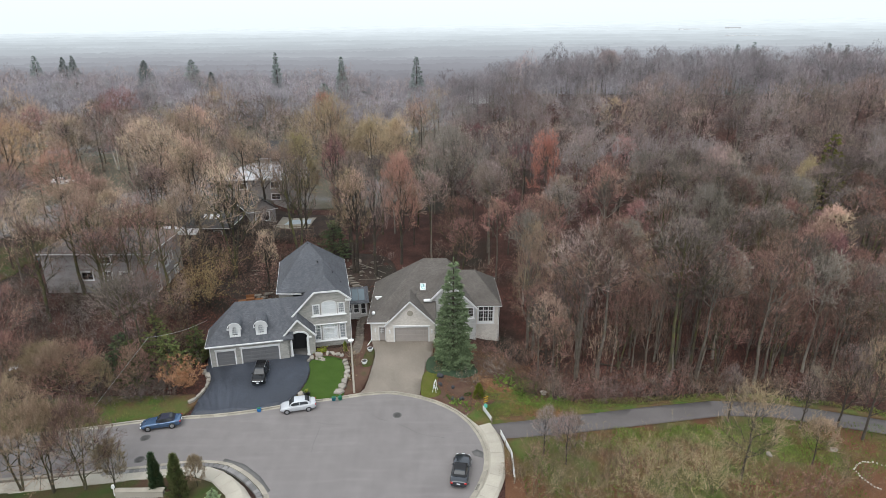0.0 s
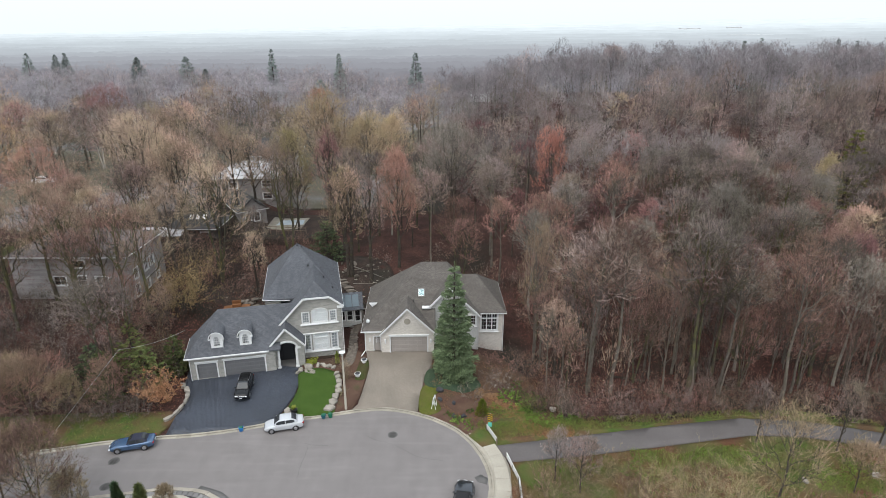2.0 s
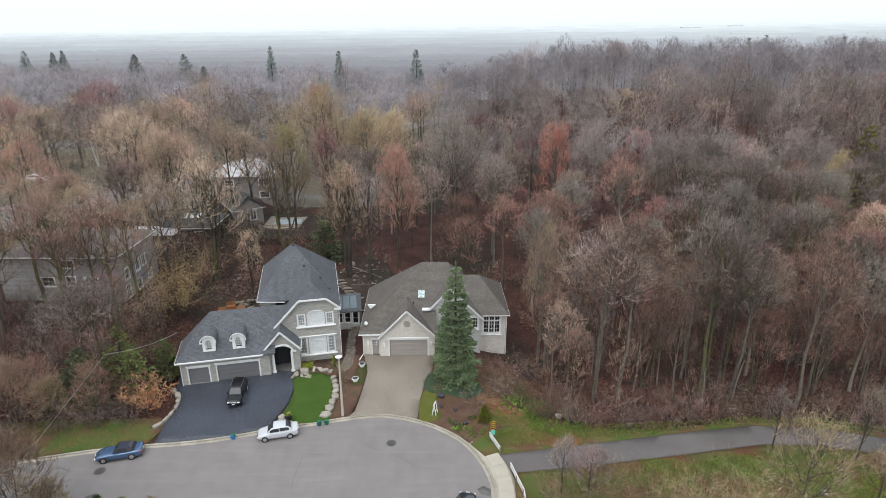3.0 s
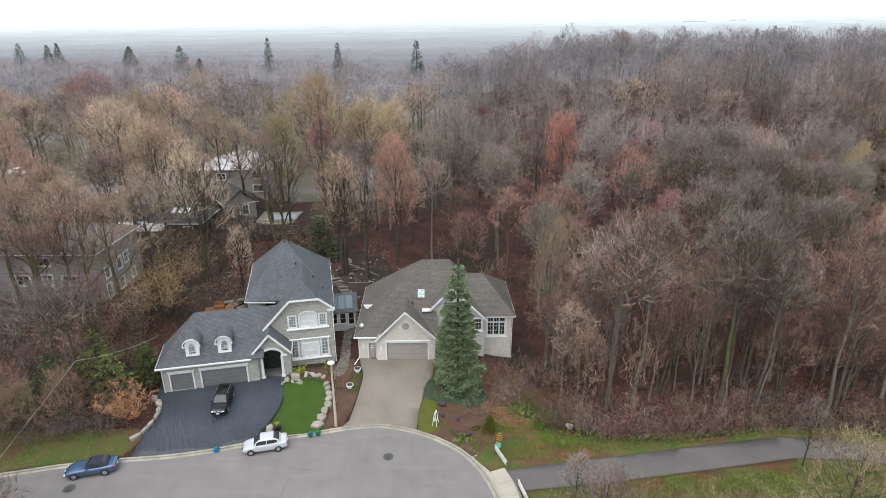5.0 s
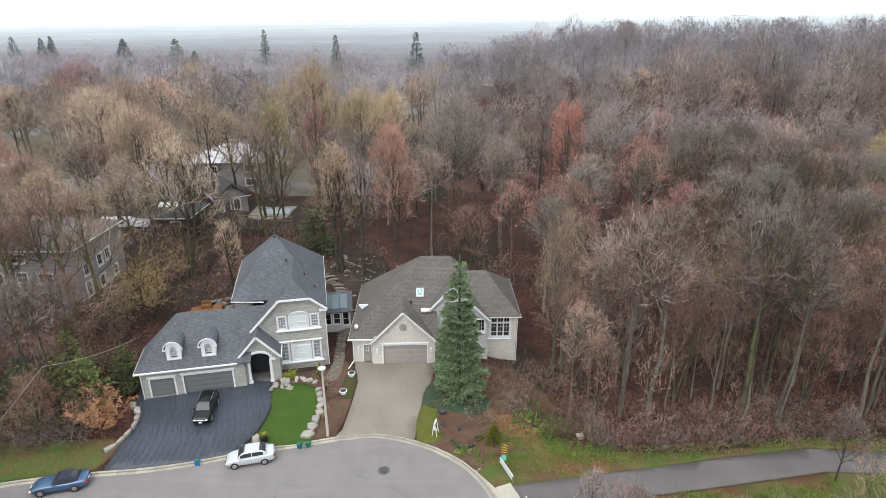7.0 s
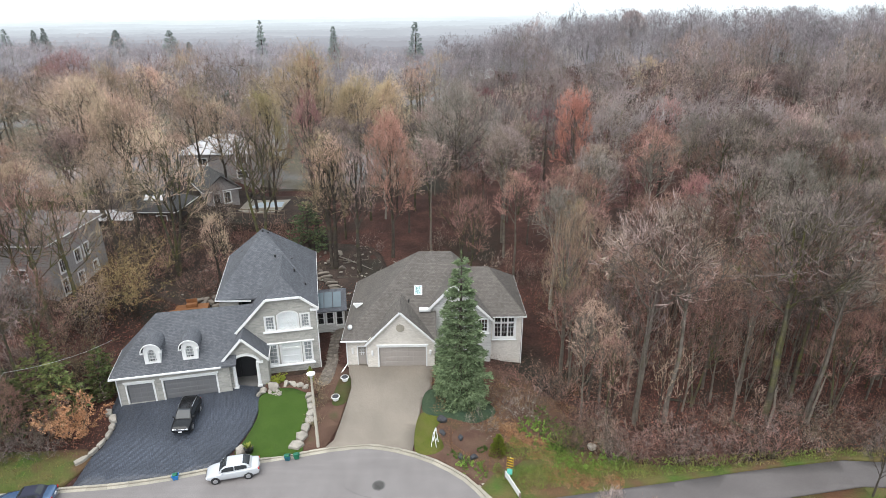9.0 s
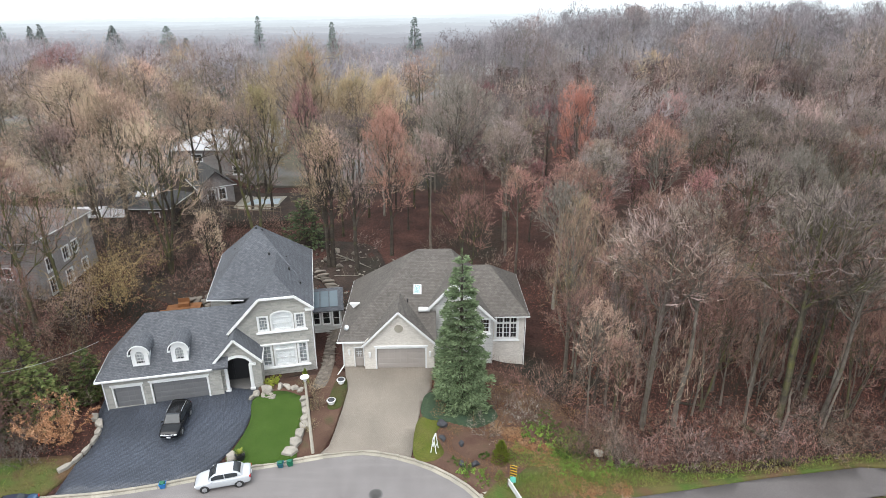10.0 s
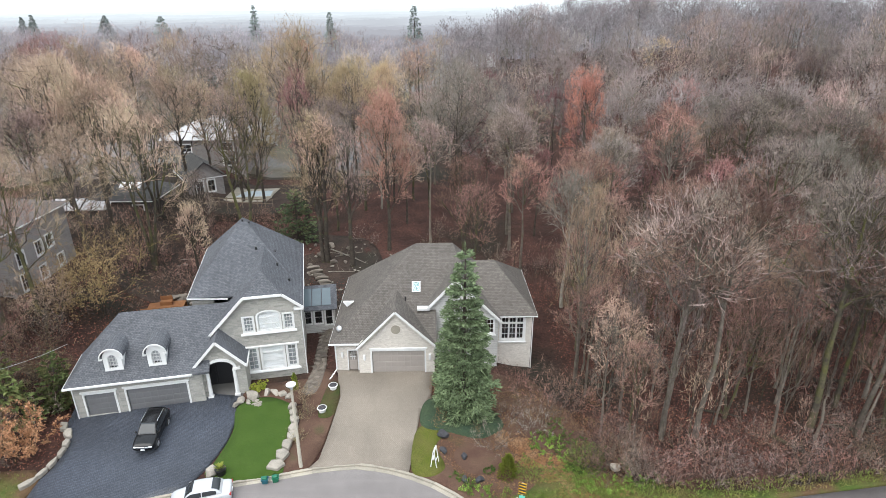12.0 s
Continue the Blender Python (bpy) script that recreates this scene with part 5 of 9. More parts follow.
def car(name, m, label, body_paint, length, width, sections, cab, wheel, axles, roof_mat=None, rails=False, tail=True):
    ob = thing(name, m, label, "car")
    body = part("body", ring_loft([(x * length, w * width / 2, lo, sh, top) for x, w, lo, sh, top in sections]), body_paint, ob, smooth=True)
    smoothing = body.modifiers.new("rounding", "SUBSURF")
    smoothing.levels = smoothing.render_levels = 2
    front, roof0, roof1, rear, belt0, belt1, top, wb, wt = cab
    upper = Cabin(*cab)
    part("roof", upper.shell(), roof_mat or body_paint, ob, smooth=True)
    part("windscreen", upper.screen(front - 0.04 * (front - roof0), roof0 + 0.06, 0.006), CAR_GLASS, ob, "dark tinted glass", smooth=True)
    part("rear_window", upper.screen(roof1 - 0.04, rear + 0.22 * (roof1 - rear), -0.006), CAR_GLASS, ob, "dark tinted glass", smooth=True)
    post = (roof0 + roof1) / 2 + 0.05
    for s in (1, -1):
        for x0, x1 in ((front - 0.35 * (front - roof0), post + 0.03), (post - 0.03, rear + 0.5 * (roof1 - rear))):
            part("side_window", upper.flank_window(x0, x1, s), CAR_GLASS, ob, "dark tinted glass")
        mirror = boxes((front - 0.35, s * (wb + 0.03), belt0 - 0.02, front - 0.2, s * (wb + 0.2), belt0 + 0.12), bevel=0.03)
        part("mirror", mirror, body_paint, ob)
        for ax in axles:
            w = new("wheel")
            w.parent = ob
            w.matrix_local = Matrix.Translation((ax, s * (width / 2 - 0.1), wheel))
            part("tyre", tube(bmesh.new(), [(0, -0.1, 0), (0, -0.09, 0), (0, 0.09, 0), (0, 0.115, 0)], [wheel * 0.93, wheel, wheel, wheel * 0.9], 20), RUBBER, w)
            bm = tube(bmesh.new(), [(0, s * 0.1, 0), (0, s * 0.122, 0)], [wheel * 0.68, wheel * 0.6], 16)
            for k in range(5):
                t = k * math.tau / 5
                beam(bm, (0, s * 0.128, 0), (math.cos(t) * wheel * 0.6, s * 0.122, math.sin(t) * wheel * 0.6), 0.07, 0.02, (0, 1, 0))
            part("rim", bm, RIM, w)
            part("wheel_arch", tube(bmesh.new(), [(ax, s * (width / 2 - 0.2), wheel), (ax, s * (width / 2 - 0.016), wheel)], wheel * 1.14, 20), BLACK, ob)
        x0, z0 = sections[-1][0] * length, sections[-2][3]
        part("headlight", boxes((x0 - 0.22, s * width * 0.3 - 0.17, z0 - 0.2, x0 - 0.02, s * width * 0.3 + 0.17, z0 - 0.04), bevel=0.04), CLEAR_LENS, ob)
        x1, z1 = sections[0][0] * length, sections[1][3]
        part("tail_light", boxes((x1 + 0.0, s * width * 0.36 - 0.12, z1 - 0.22, x1 + 0.16, s * width * 0.36 + 0.12, z1 - 0.02), bevel=0.03), RED_LENS, ob)
        if rails:
            bm = tube(bmesh.new(), [(roof1 + 0.1, s * wt * 0.96, top), (roof1 + 0.2, s * wt * 0.96, top + 0.07), (roof0 - 0.3, s * wt * 0.96, top + 0.08), (roof0 - 0.15, s * wt * 0.96, top + 0.02)], 0.028, 6)
            part("roof_rail", bm, CHROME, ob, "chrome roof rail")
    part("number_plate", boxes((sections[-1][0] * length - 0.03, -0.16, 0.42, sections[-1][0] * length + 0.025, 0.16, 0.54)), PLATE, ob, "blank white plate")
    part("rear_plate", boxes((sections[0][0] * length - 0.02, -0.16, 0.6, sections[0][0] * length + 0.03, 0.16, 0.72)), PLATE, ob, "blank white plate")
    part("grille", boxes((sections[-1][0] * length - 0.06, -width * 0.24, sections[-2][3] - 0.22, sections[-1][0] * length + 0.015, width * 0.24, sections[-2][3] - 0.06), bevel=0.01), CHROME if rails else BLACK, ob)
    return ob


SEDAN = [(-0.5, 0.78, 0.36, 0.78, 0.88), (-0.485, 0.9, 0.26, 0.92, 1.02), (-0.4, 0.98, 0.2, 0.95, 1.05), (-0.2, 1.0, 0.2, 0.94, 1.0), (0.1, 1.0, 0.2, 0.9, 0.97), (0.25, 0.99, 0.2, 0.86, 0.95), (0.4, 0.95, 0.22, 0.76, 0.86), (0.475, 0.86, 0.26, 0.66, 0.74), (0.5, 0.72, 0.34, 0.56, 0.62)]
COUPE = [(-0.5, 0.76, 0.34, 0.7, 0.78), (-0.485, 0.9, 0.24, 0.82, 0.92), (-0.38, 0.99, 0.17, 0.86, 0.96), (-0.2, 1.0, 0.17, 0.82, 0.88), (0.05, 0.98, 0.17, 0.8, 0.86), (0.2, 0.98, 0.17, 0.78, 0.86), (0.36, 0.96, 0.18, 0.7, 0.78), (0.46, 0.84, 0.22, 0.58, 0.64), (0.5, 0.6, 0.3, 0.48, 0.53)]
SUV = [(-0.5, 0.84, 0.42, 0.95, 1.05), (-0.488, 0.94, 0.3, 1.05, 1.12), (-0.4, 0.99, 0.26, 1.08, 1.14), (-0.1, 1.0, 0.26, 1.05, 1.1), (0.15, 1.0, 0.26, 1.02, 1.08), (0.27, 0.99, 0.26, 1.0, 1.08), (0.4, 0.97, 0.28, 0.92, 1.01), (0.475, 0.9, 0.32, 0.82, 0.9), (0.5, 0.78, 0.4, 0.68, 0.74)]
car("white_sedan", pose(-16.5, 55.75, 0.01, rz=194) @ Matrix.Diagonal((0.94, 0.94, 0.94, 1)), "silver-white compact sedan parked at the kerb", paint("pearl_white", (0.5, 0.515, 0.54), 0.22, 0.1, 0.8), 4.2, 1.7, SEDAN, (1.05, 0.35, -0.8, -1.5, 0.95, 1.02, 1.46, 0.77, 0.64), 0.31, (1.35, -1.2))
car("black_suv", pose(-22.55, 61.75, land(-22.55, 61.75) + 0.13, -2.5, 0, -83) @ Matrix.Diagonal((0.9, 0.88, 0.9, 1)), "black sport utility vehicle on the charcoal driveway", low_gloss(paint("gloss_black", (0.006, 0.006, 0.007), 0.22, 0.0, 0.15), 0.35), 4.6, 1.86, SUV, (1.12, 0.35, -1.6, -2.15, 1.06, 1.12, 1.67, 0.84, 0.68), 0.37, (1.42, -1.3), rails=True)
car("blue_convertible", pose(-30.75, 52.75, 0.01, rz=194) @ Matrix.Diagonal((0.92, 0.92, 0.95, 1)), "metallic blue coupe with a dark soft top", paint("metallic_blue", (0.07, 0.13, 0.235), 0.25, 0.4, 0.8), 4.5, 1.82, COUPE, (0.45, -0.15, -1.0, -1.6, 0.86, 0.92, 1.3, 0.74, 0.56), 0.33, (1.33, -1.3), paint("navy_soft_top", (0.018, 0.02, 0.04), 0.8))
car("dark_convertible", pose(1.75, 45.4, 0.01, rz=82), "dark blue-black convertible parked in the turning circle", paint("dark_metallic", (0.03, 0.034, 0.042), 0.22, 0.3, 0.9), 4.4, 1.78, COUPE, (0.45, -0.15, -0.95, -1.5, 0.86, 0.92, 1.3, 0.74, 0.56), 0.32, (1.3, -1.25), paint("black_soft_top", (0.012, 0.012, 0.014), 0.8))


def garden_wall():
    ob = thing("garden_wall", pose(-30.2, 42.1, land(-30, 42), rz=1), "low pale garden wall beside columnar cedars", "wall")
    part("wall_body", boxes((0, 0, -0.2, 4.4, 0.4, 0.75), bevel=0.02), CONCRETE, ob)
    part("coping", boxes((-0.08, -0.08, 0.75, 4.48, 0.48, 0.85), bevel=0.02), KERB, ob)
    part("gate_lamp", tube(bmesh.new(), [(-0.2, 0.3, 0), (-0.2, 0.3, 1.0), (-0.2, 0.3, 1.02), (-0.2, 0.3, 1.3)], [0.06, 0.06, 0.16, 0.13], 14), WHITE, ob, "white post lamp")


garden_wall()


def timber_pile():
    ob = thing("timber_pile", pose(-52.8, 62.3, land(-52.8, 62.3), rz=15), "heap of sawn timber under a white sheet", "timber pile")
    rng = random.Random(3)
    for k in range(9):
        bm = bmesh.new()
        z = 0.2 + 0.16 * (k // 3)
        beam(bm, (-1.3 + rng.uniform(-0.3, 0.3), -0.4 + 0.35 * (k % 3), z), (1.3 + rng.uniform(-0.3, 0.5), -0.3 + 0.35 * (k % 3), z + rng.uniform(-0.05, 0.25)), 0.16, 0.1)
        part("plank", bm, DECK if k % 2 else TIMBER, ob)
    bm = bmesh.new()
    bmesh.ops.create_grid(bm, x_segments=10, y_segments=8, size=1, matrix=Matrix.Diagonal((0.9, 0.7, 1, 1)))
    for v in bm.verts:
        v.co.z = 0.85 + 0.14 * noise.noise(v.co * 2.2) - 0.3 * (v.co.x ** 2 + v.co.y ** 2)
    part("sheet", bm, WHITE, ob)


timber_pile()


# a loop of small white stones round a bed in the meadow
for (ax, ay), (bx, by) in zip([(43.8, 46.3), (42.9, 46.8), (42.4, 46.8), (41.9, 46.9), (41.0, 46.4), (40.4, 45.8), (40.3, 44.6), (40.7, 43.5)], [(42.9, 46.8), (42.4, 46.8), (41.9, 46.9), (41.0, 46.4), (40.4, 45.8), (40.3, 44.6), (40.7, 43.5), (41.4, 43.0)]):
    n = max(2, int(math.hypot(bx - ax, by - ay) / 0.26))
    for k in range(n):
        rng = random.Random(int(ax * 100) + k)
        boulder(ax + (bx - ax) * k / n + rng.uniform(-0.05, 0.05), ay + (by - ay) * k / n + rng.uniform(-0.05, 0.05), rng.uniform(0.11, 0.17), EDGE_STONE, "small white stone in a ring round a bed", "white edging stones")


# ---- trees ----
def twig_mat(name, a, b, c, rough=0.9, scale=0.09, low=0.6, top=1.4):
    """Bark and twigs: three tints from plant to plant, lighter and darker from one piece to the next."""
    m, n, l, p = shader(name)
    pos = n.new("ShaderNodeNewGeometry")
    own = n.new("ShaderNodeAttribute")
    own.attribute_name = "plant"
    whole = n.new("ShaderNodeMath")
    l.new(own.outputs["Fac"], whole.inputs[0])
    l.new(n.new("ShaderNodeObjectInfo").outputs["Random"], whole.inputs[1])

    def lot(k):
        """A chance value for each plant."""
        t = n.new("ShaderNodeMath")
        t.operation = "MULTIPLY"
        t.inputs[1].default_value = k
        l.new(whole.outputs[0], t.inputs[0])
        f = n.new("ShaderNodeMath")
        f.operation = "FRACT"
        l.new(t.outputs[0], f.inputs[0])
        return f.outputs[0]

    col = mix_node(n, l, lot(7.31), a, b)
    col = mix_node(n, l, noise_node(n, l, pos.outputs["Position"], scale * 2.3, 2, 0.45, 0.68), col, c)
    col = scaled(n, l, col, pos.outputs["Random Per Island"], low, top)
    col = scaled(n, l, col, lot(1.0), 0.64, 1.38)
    col = scaled(n, l, col, noise_node(n, l, pos.outputs["Position"], 0.17, 1, 0.38, 0.62), 0.88, 1.12)
    l.new(col, p.inputs["Base Color"])
    p.inputs["Roughness"].default_value, p.inputs["Specular IOR Level"].default_value = rough, 0.15
    return m


BARK = surface("grey_bark", (0.1, 0.083, 0.068), (0.06, 0.049, 0.04), 0.95, 1.5, 9, 0.4, 0.5, vary=0.25, third=(0.12, 0.115, 0.04), third_scale=0.6, cover=(0.55, 0.75))
BARK_GREY = surface("light_grey_bark", (0.217, 0.185, 0.153), (0.128, 0.109, 0.0892), 0.95, 1.5, 9, 0.4, 0.5, vary=0.25, third=(0.13, 0.13, 0.05), third_scale=0.6, cover=(0.55, 0.75))
BARK_MOSS = surface("mossy_bark", (0.12, 0.104, 0.08), (0.07, 0.06, 0.046), 0.95, 1.5, 9, 0.4, 0.6, vary=0.25, third=(0.125, 0.122, 0.045), third_scale=0.7, cover=(0.42, 0.62))
BARK_PALE = surface("pale_bark", (0.36, 0.33, 0.28), (0.25, 0.23, 0.2), 0.9, 2.0, 12, 0.4, 0.3, vary=0.1)
TWIG = twig_mat("bare_twigs", (0.236, 0.191, 0.175), (0.268, 0.189, 0.171), (0.227, 0.187, 0.145), low=0.3, top=1.75)
# distance haze is painted into this greyed twig colour of the hill
TWIG_FAR_HAZE = twig_mat("far_haze_twigs", (0.226, 0.206, 0.216), (0.245, 0.206, 0.212), (0.221, 0.208, 0.206), low=0.85, top=1.15)
TWIG_OLIVE = twig_mat("olive_brown_twigs", (0.245, 0.185, 0.122), (0.235, 0.168, 0.12), (0.23, 0.19, 0.112), low=0.45, top=1.5)
TWIG_ROSE = twig_mat("rosy_budding_twigs", (0.42, 0.236, 0.184), (0.399, 0.221, 0.173), (0.378, 0.242, 0.184), low=0.7, top=1.3)
TWIG_MID = twig_mat("hill_twigs", (0.22, 0.191, 0.186), (0.245, 0.192, 0.184), (0.21, 0.19, 0.167), low=0.75, top=1.25)
TWIG_HAZEL = twig_mat("hazel_buds", (0.3, 0.225, 0.11), (0.27, 0.19, 0.1), (0.29, 0.235, 0.11), low=0.55, top=1.45)
# paler still: haze over the town put into the twig colour
TWIG_TOWN_HAZE = twig_mat("town_haze_twigs", (0.303, 0.284, 0.31), (0.319, 0.275, 0.295), (0.292, 0.281, 0.281), low=0.85, top=1.15)
TWIG_RUST = twig_mat("rust_brown_twigs", (0.227, 0.143, 0.121), (0.259, 0.141, 0.12), (0.21, 0.148, 0.109), low=0.3, top=1.75)
TWIG_TAN = twig_mat("budding_tan_twigs", (0.429, 0.32, 0.246), (0.463, 0.303, 0.241), (0.406, 0.332, 0.224), low=0.7, top=1.3)
TWIG_ORANGE = twig_mat("orange_tan_buds", (0.47, 0.302, 0.185), (0.448, 0.269, 0.185), (0.426, 0.314, 0.174), low=0.7, top=1.3)
TWIG_RED = twig_mat("budding_red_twigs", (0.48, 0.215, 0.165), (0.45, 0.2, 0.155), (0.42, 0.22, 0.17), low=0.7, top=1.3)
TWIG_WINE = twig_mat("budding_wine_twigs", (0.27, 0.135, 0.13), (0.24, 0.13, 0.13), (0.24, 0.15, 0.135), low=0.5, top=1.6)
TWIG_YEL = twig_mat("budding_yellow_twigs", (0.4, 0.319, 0.189), (0.389, 0.292, 0.184), (0.362, 0.308, 0.167), low=0.7, top=1.3)
TWIG_OCHRE = twig_mat("ochre_budding_twigs", (0.42, 0.32, 0.21), (0.41, 0.3, 0.205), (0.38, 0.31, 0.19), low=0.7, top=1.3)
# rose and tan buds muted by haze painted into their colour
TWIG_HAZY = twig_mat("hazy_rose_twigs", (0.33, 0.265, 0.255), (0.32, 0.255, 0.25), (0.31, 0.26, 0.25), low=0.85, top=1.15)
TWIG_PALE = twig_mat("pale_twigs", (0.319, 0.286, 0.248), (0.286, 0.251, 0.215), (0.27, 0.237, 0.198))
NEEDLE = twig_mat("spruce_needles", (0.189, 0.25, 0.134), (0.202, 0.263, 0.143), (0.16, 0.212, 0.112), rough=0.7, scale=0.6, low=0.45, top=1.6)
NEEDLE_OLIVE = twig_mat("olive_green_needles", (0.19, 0.185, 0.05), (0.22, 0.2, 0.06), (0.15, 0.155, 0.045), low=0.6, top=1.4)
# needles of the far conifers, lightened to carry painted haze
NEEDLE_HAZE = twig_mat("far_haze_needles", (0.2, 0.232, 0.218), (0.22, 0.248, 0.23), (0.185, 0.218, 0.205), low=0.8, top=1.2)
NEEDLE_DARK = twig_mat("dark_needles", (0.07, 0.1, 0.055), (0.09, 0.115, 0.06), (0.11, 0.12, 0.06), rough=0.8, scale=0.3, low=0.55, top=1.5)
CEDAR = twig_mat("cedar_sprays", (0.115, 0.135, 0.048), (0.09, 0.118, 0.044), (0.15, 0.145, 0.06), 0.8, 0.5)
CEDAR_DARK = twig_mat("dark_cedar_sprays", (0.035, 0.06, 0.03), (0.04, 0.075, 0.03), (0.055, 0.07, 0.03), 0.8, 0.5)
BEECH = twig_mat("dead_copper_leaves", (0.255, 0.132, 0.0723), (0.212, 0.111, 0.0638), (0.255, 0.153, 0.0892), scale=0.5, low=0.5, top=1.6)
LEAF = twig_mat("fresh_leaves", (0.2, 0.24, 0.035), (0.24, 0.25, 0.045), (0.16, 0.21, 0.03), rough=0.8, scale=0.5, low=0.65, top=1.4)
BRUSH = twig_mat("brushwood", (0.25, 0.155, 0.125), (0.27, 0.145, 0.12), (0.24, 0.17, 0.125), low=0.35, top=1.7)
FRESH = twig_mat("fresh_green_leaves", (0.13, 0.21, 0.04), (0.17, 0.24, 0.05), (0.11, 0.17, 0.035), 0.8, 0.5, 0.6, 1.4)
IVY = twig_mat("dark_green_leaves", (0.07, 0.115, 0.025), (0.1, 0.14, 0.035), (0.06, 0.09, 0.025), 0.8, 0.5, 0.5, 1.5)
STRAW = twig_mat("straw_stems", (0.34, 0.275, 0.165), (0.31, 0.235, 0.155), (0.3, 0.265, 0.13), scale=0.4, low=0.45, top=1.6)


class Wood:
    """Points and triangles of a plant as they grow."""

    def __init__(self):
        self.v, self.f = [], []

    def rod(self, pts, rad, sides=4):
        base = len(self.v)
        for i, p in enumerate(pts):
            d = (pts[min(i + 1, len(pts) - 1)] - pts[max(i - 1, 0)]).normalized()
            u = d.orthogonal().normalized()
            w = d.cross(u)
            for k in range(sides):
                t = math.tau * k / sides
                self.v.append(p + (u * math.cos(t) + w * math.sin(t)) * rad[i])
        for i in range(len(pts) - 1):
            for k in range(sides):
                a, b = base + i * sides + k, base + i * sides + (k + 1) % sides
                self.f += [(a, b, b + sides), (a, b + sides, a + sides)]

    def blade(self, p, q, w, rng):
        d = q - p
        s = d.cross(Vector((rng.uniform(-1, 1), rng.uniform(-1, 1), rng.uniform(-1, 1))))
        s = s.normalized() * w * 0.5 if s.length > 1e-6 else Vector((w * 0.5, 0, 0))
        n = len(self.v)
        self.v += [p - s, p + s, q]
        self.f.append((n, n + 1, n + 2))

    def arrays(self):
        return np.array([tuple(p) for p in self.v], dtype=np.float32).reshape(-1, 3), np.array(self.f, dtype=np.int32).reshape(-1, 3)

    def mesh(self, name, material, smooth=False):
        return mesh_from(name, *self.arrays(), material, smooth)


def mesh_from(name, v, f, material, smooth=False):
    me = bpy.data.meshes.new(name)
    me.vertices.add(len(v))
    me.vertices.foreach_set("co", np.ascontiguousarray(v, dtype=np.float32).ravel())
    me.loops.add(len(f) * 3)
    me.loops.foreach_set("vertex_index", np.ascontiguousarray(f, dtype=np.int32).ravel())
    me.polygons.add(len(f))
    me.polygons.foreach_set("loop_start", np.arange(0, len(f) * 3, 3, dtype=np.int32))
    me.update(calc_edges=True)
    me.materials.append(material)
    if smooth:
        me.shade_smooth()
    return me


def lean(d, rng, amount):
    return (d + Vector((rng.uniform(-1, 1), rng.uniform(-1, 1), rng.uniform(-1, 1))) * amount).normalized()


class Twigs:
    """Fine wood as slender three-cornered slivers, grown in bulk."""

    def __init__(self, seed):
        self.rng = np.random.default_rng(seed)
        self.p, self.q, self.w = [], [], []

    def add(self, p, q, w):
        self.p.append(p)
        self.q.append(q)
        self.w.append(np.full(len(p), w))

    def arrays(self):
        p, q, w = np.concatenate(self.p), np.concatenate(self.q), np.concatenate(self.w)
        s = np.cross(q - p, self.rng.normal(size=p.shape))
        s *= (0.5 * w / np.maximum(np.linalg.norm(s, axis=1), 1e-6))[:, None]
        v = np.stack([p - s, p + s, q], axis=1).reshape(-1, 3).astype(np.float32)
        return v, np.arange(len(v), dtype=np.int32).reshape(-1, 3)

    def mesh(self, name, material, smooth=False):
        return mesh_from(name, *self.arrays(), material, smooth)


def unit(a):
    return a / np.maximum(np.linalg.norm(a, axis=-1, keepdims=True), 1e-6)


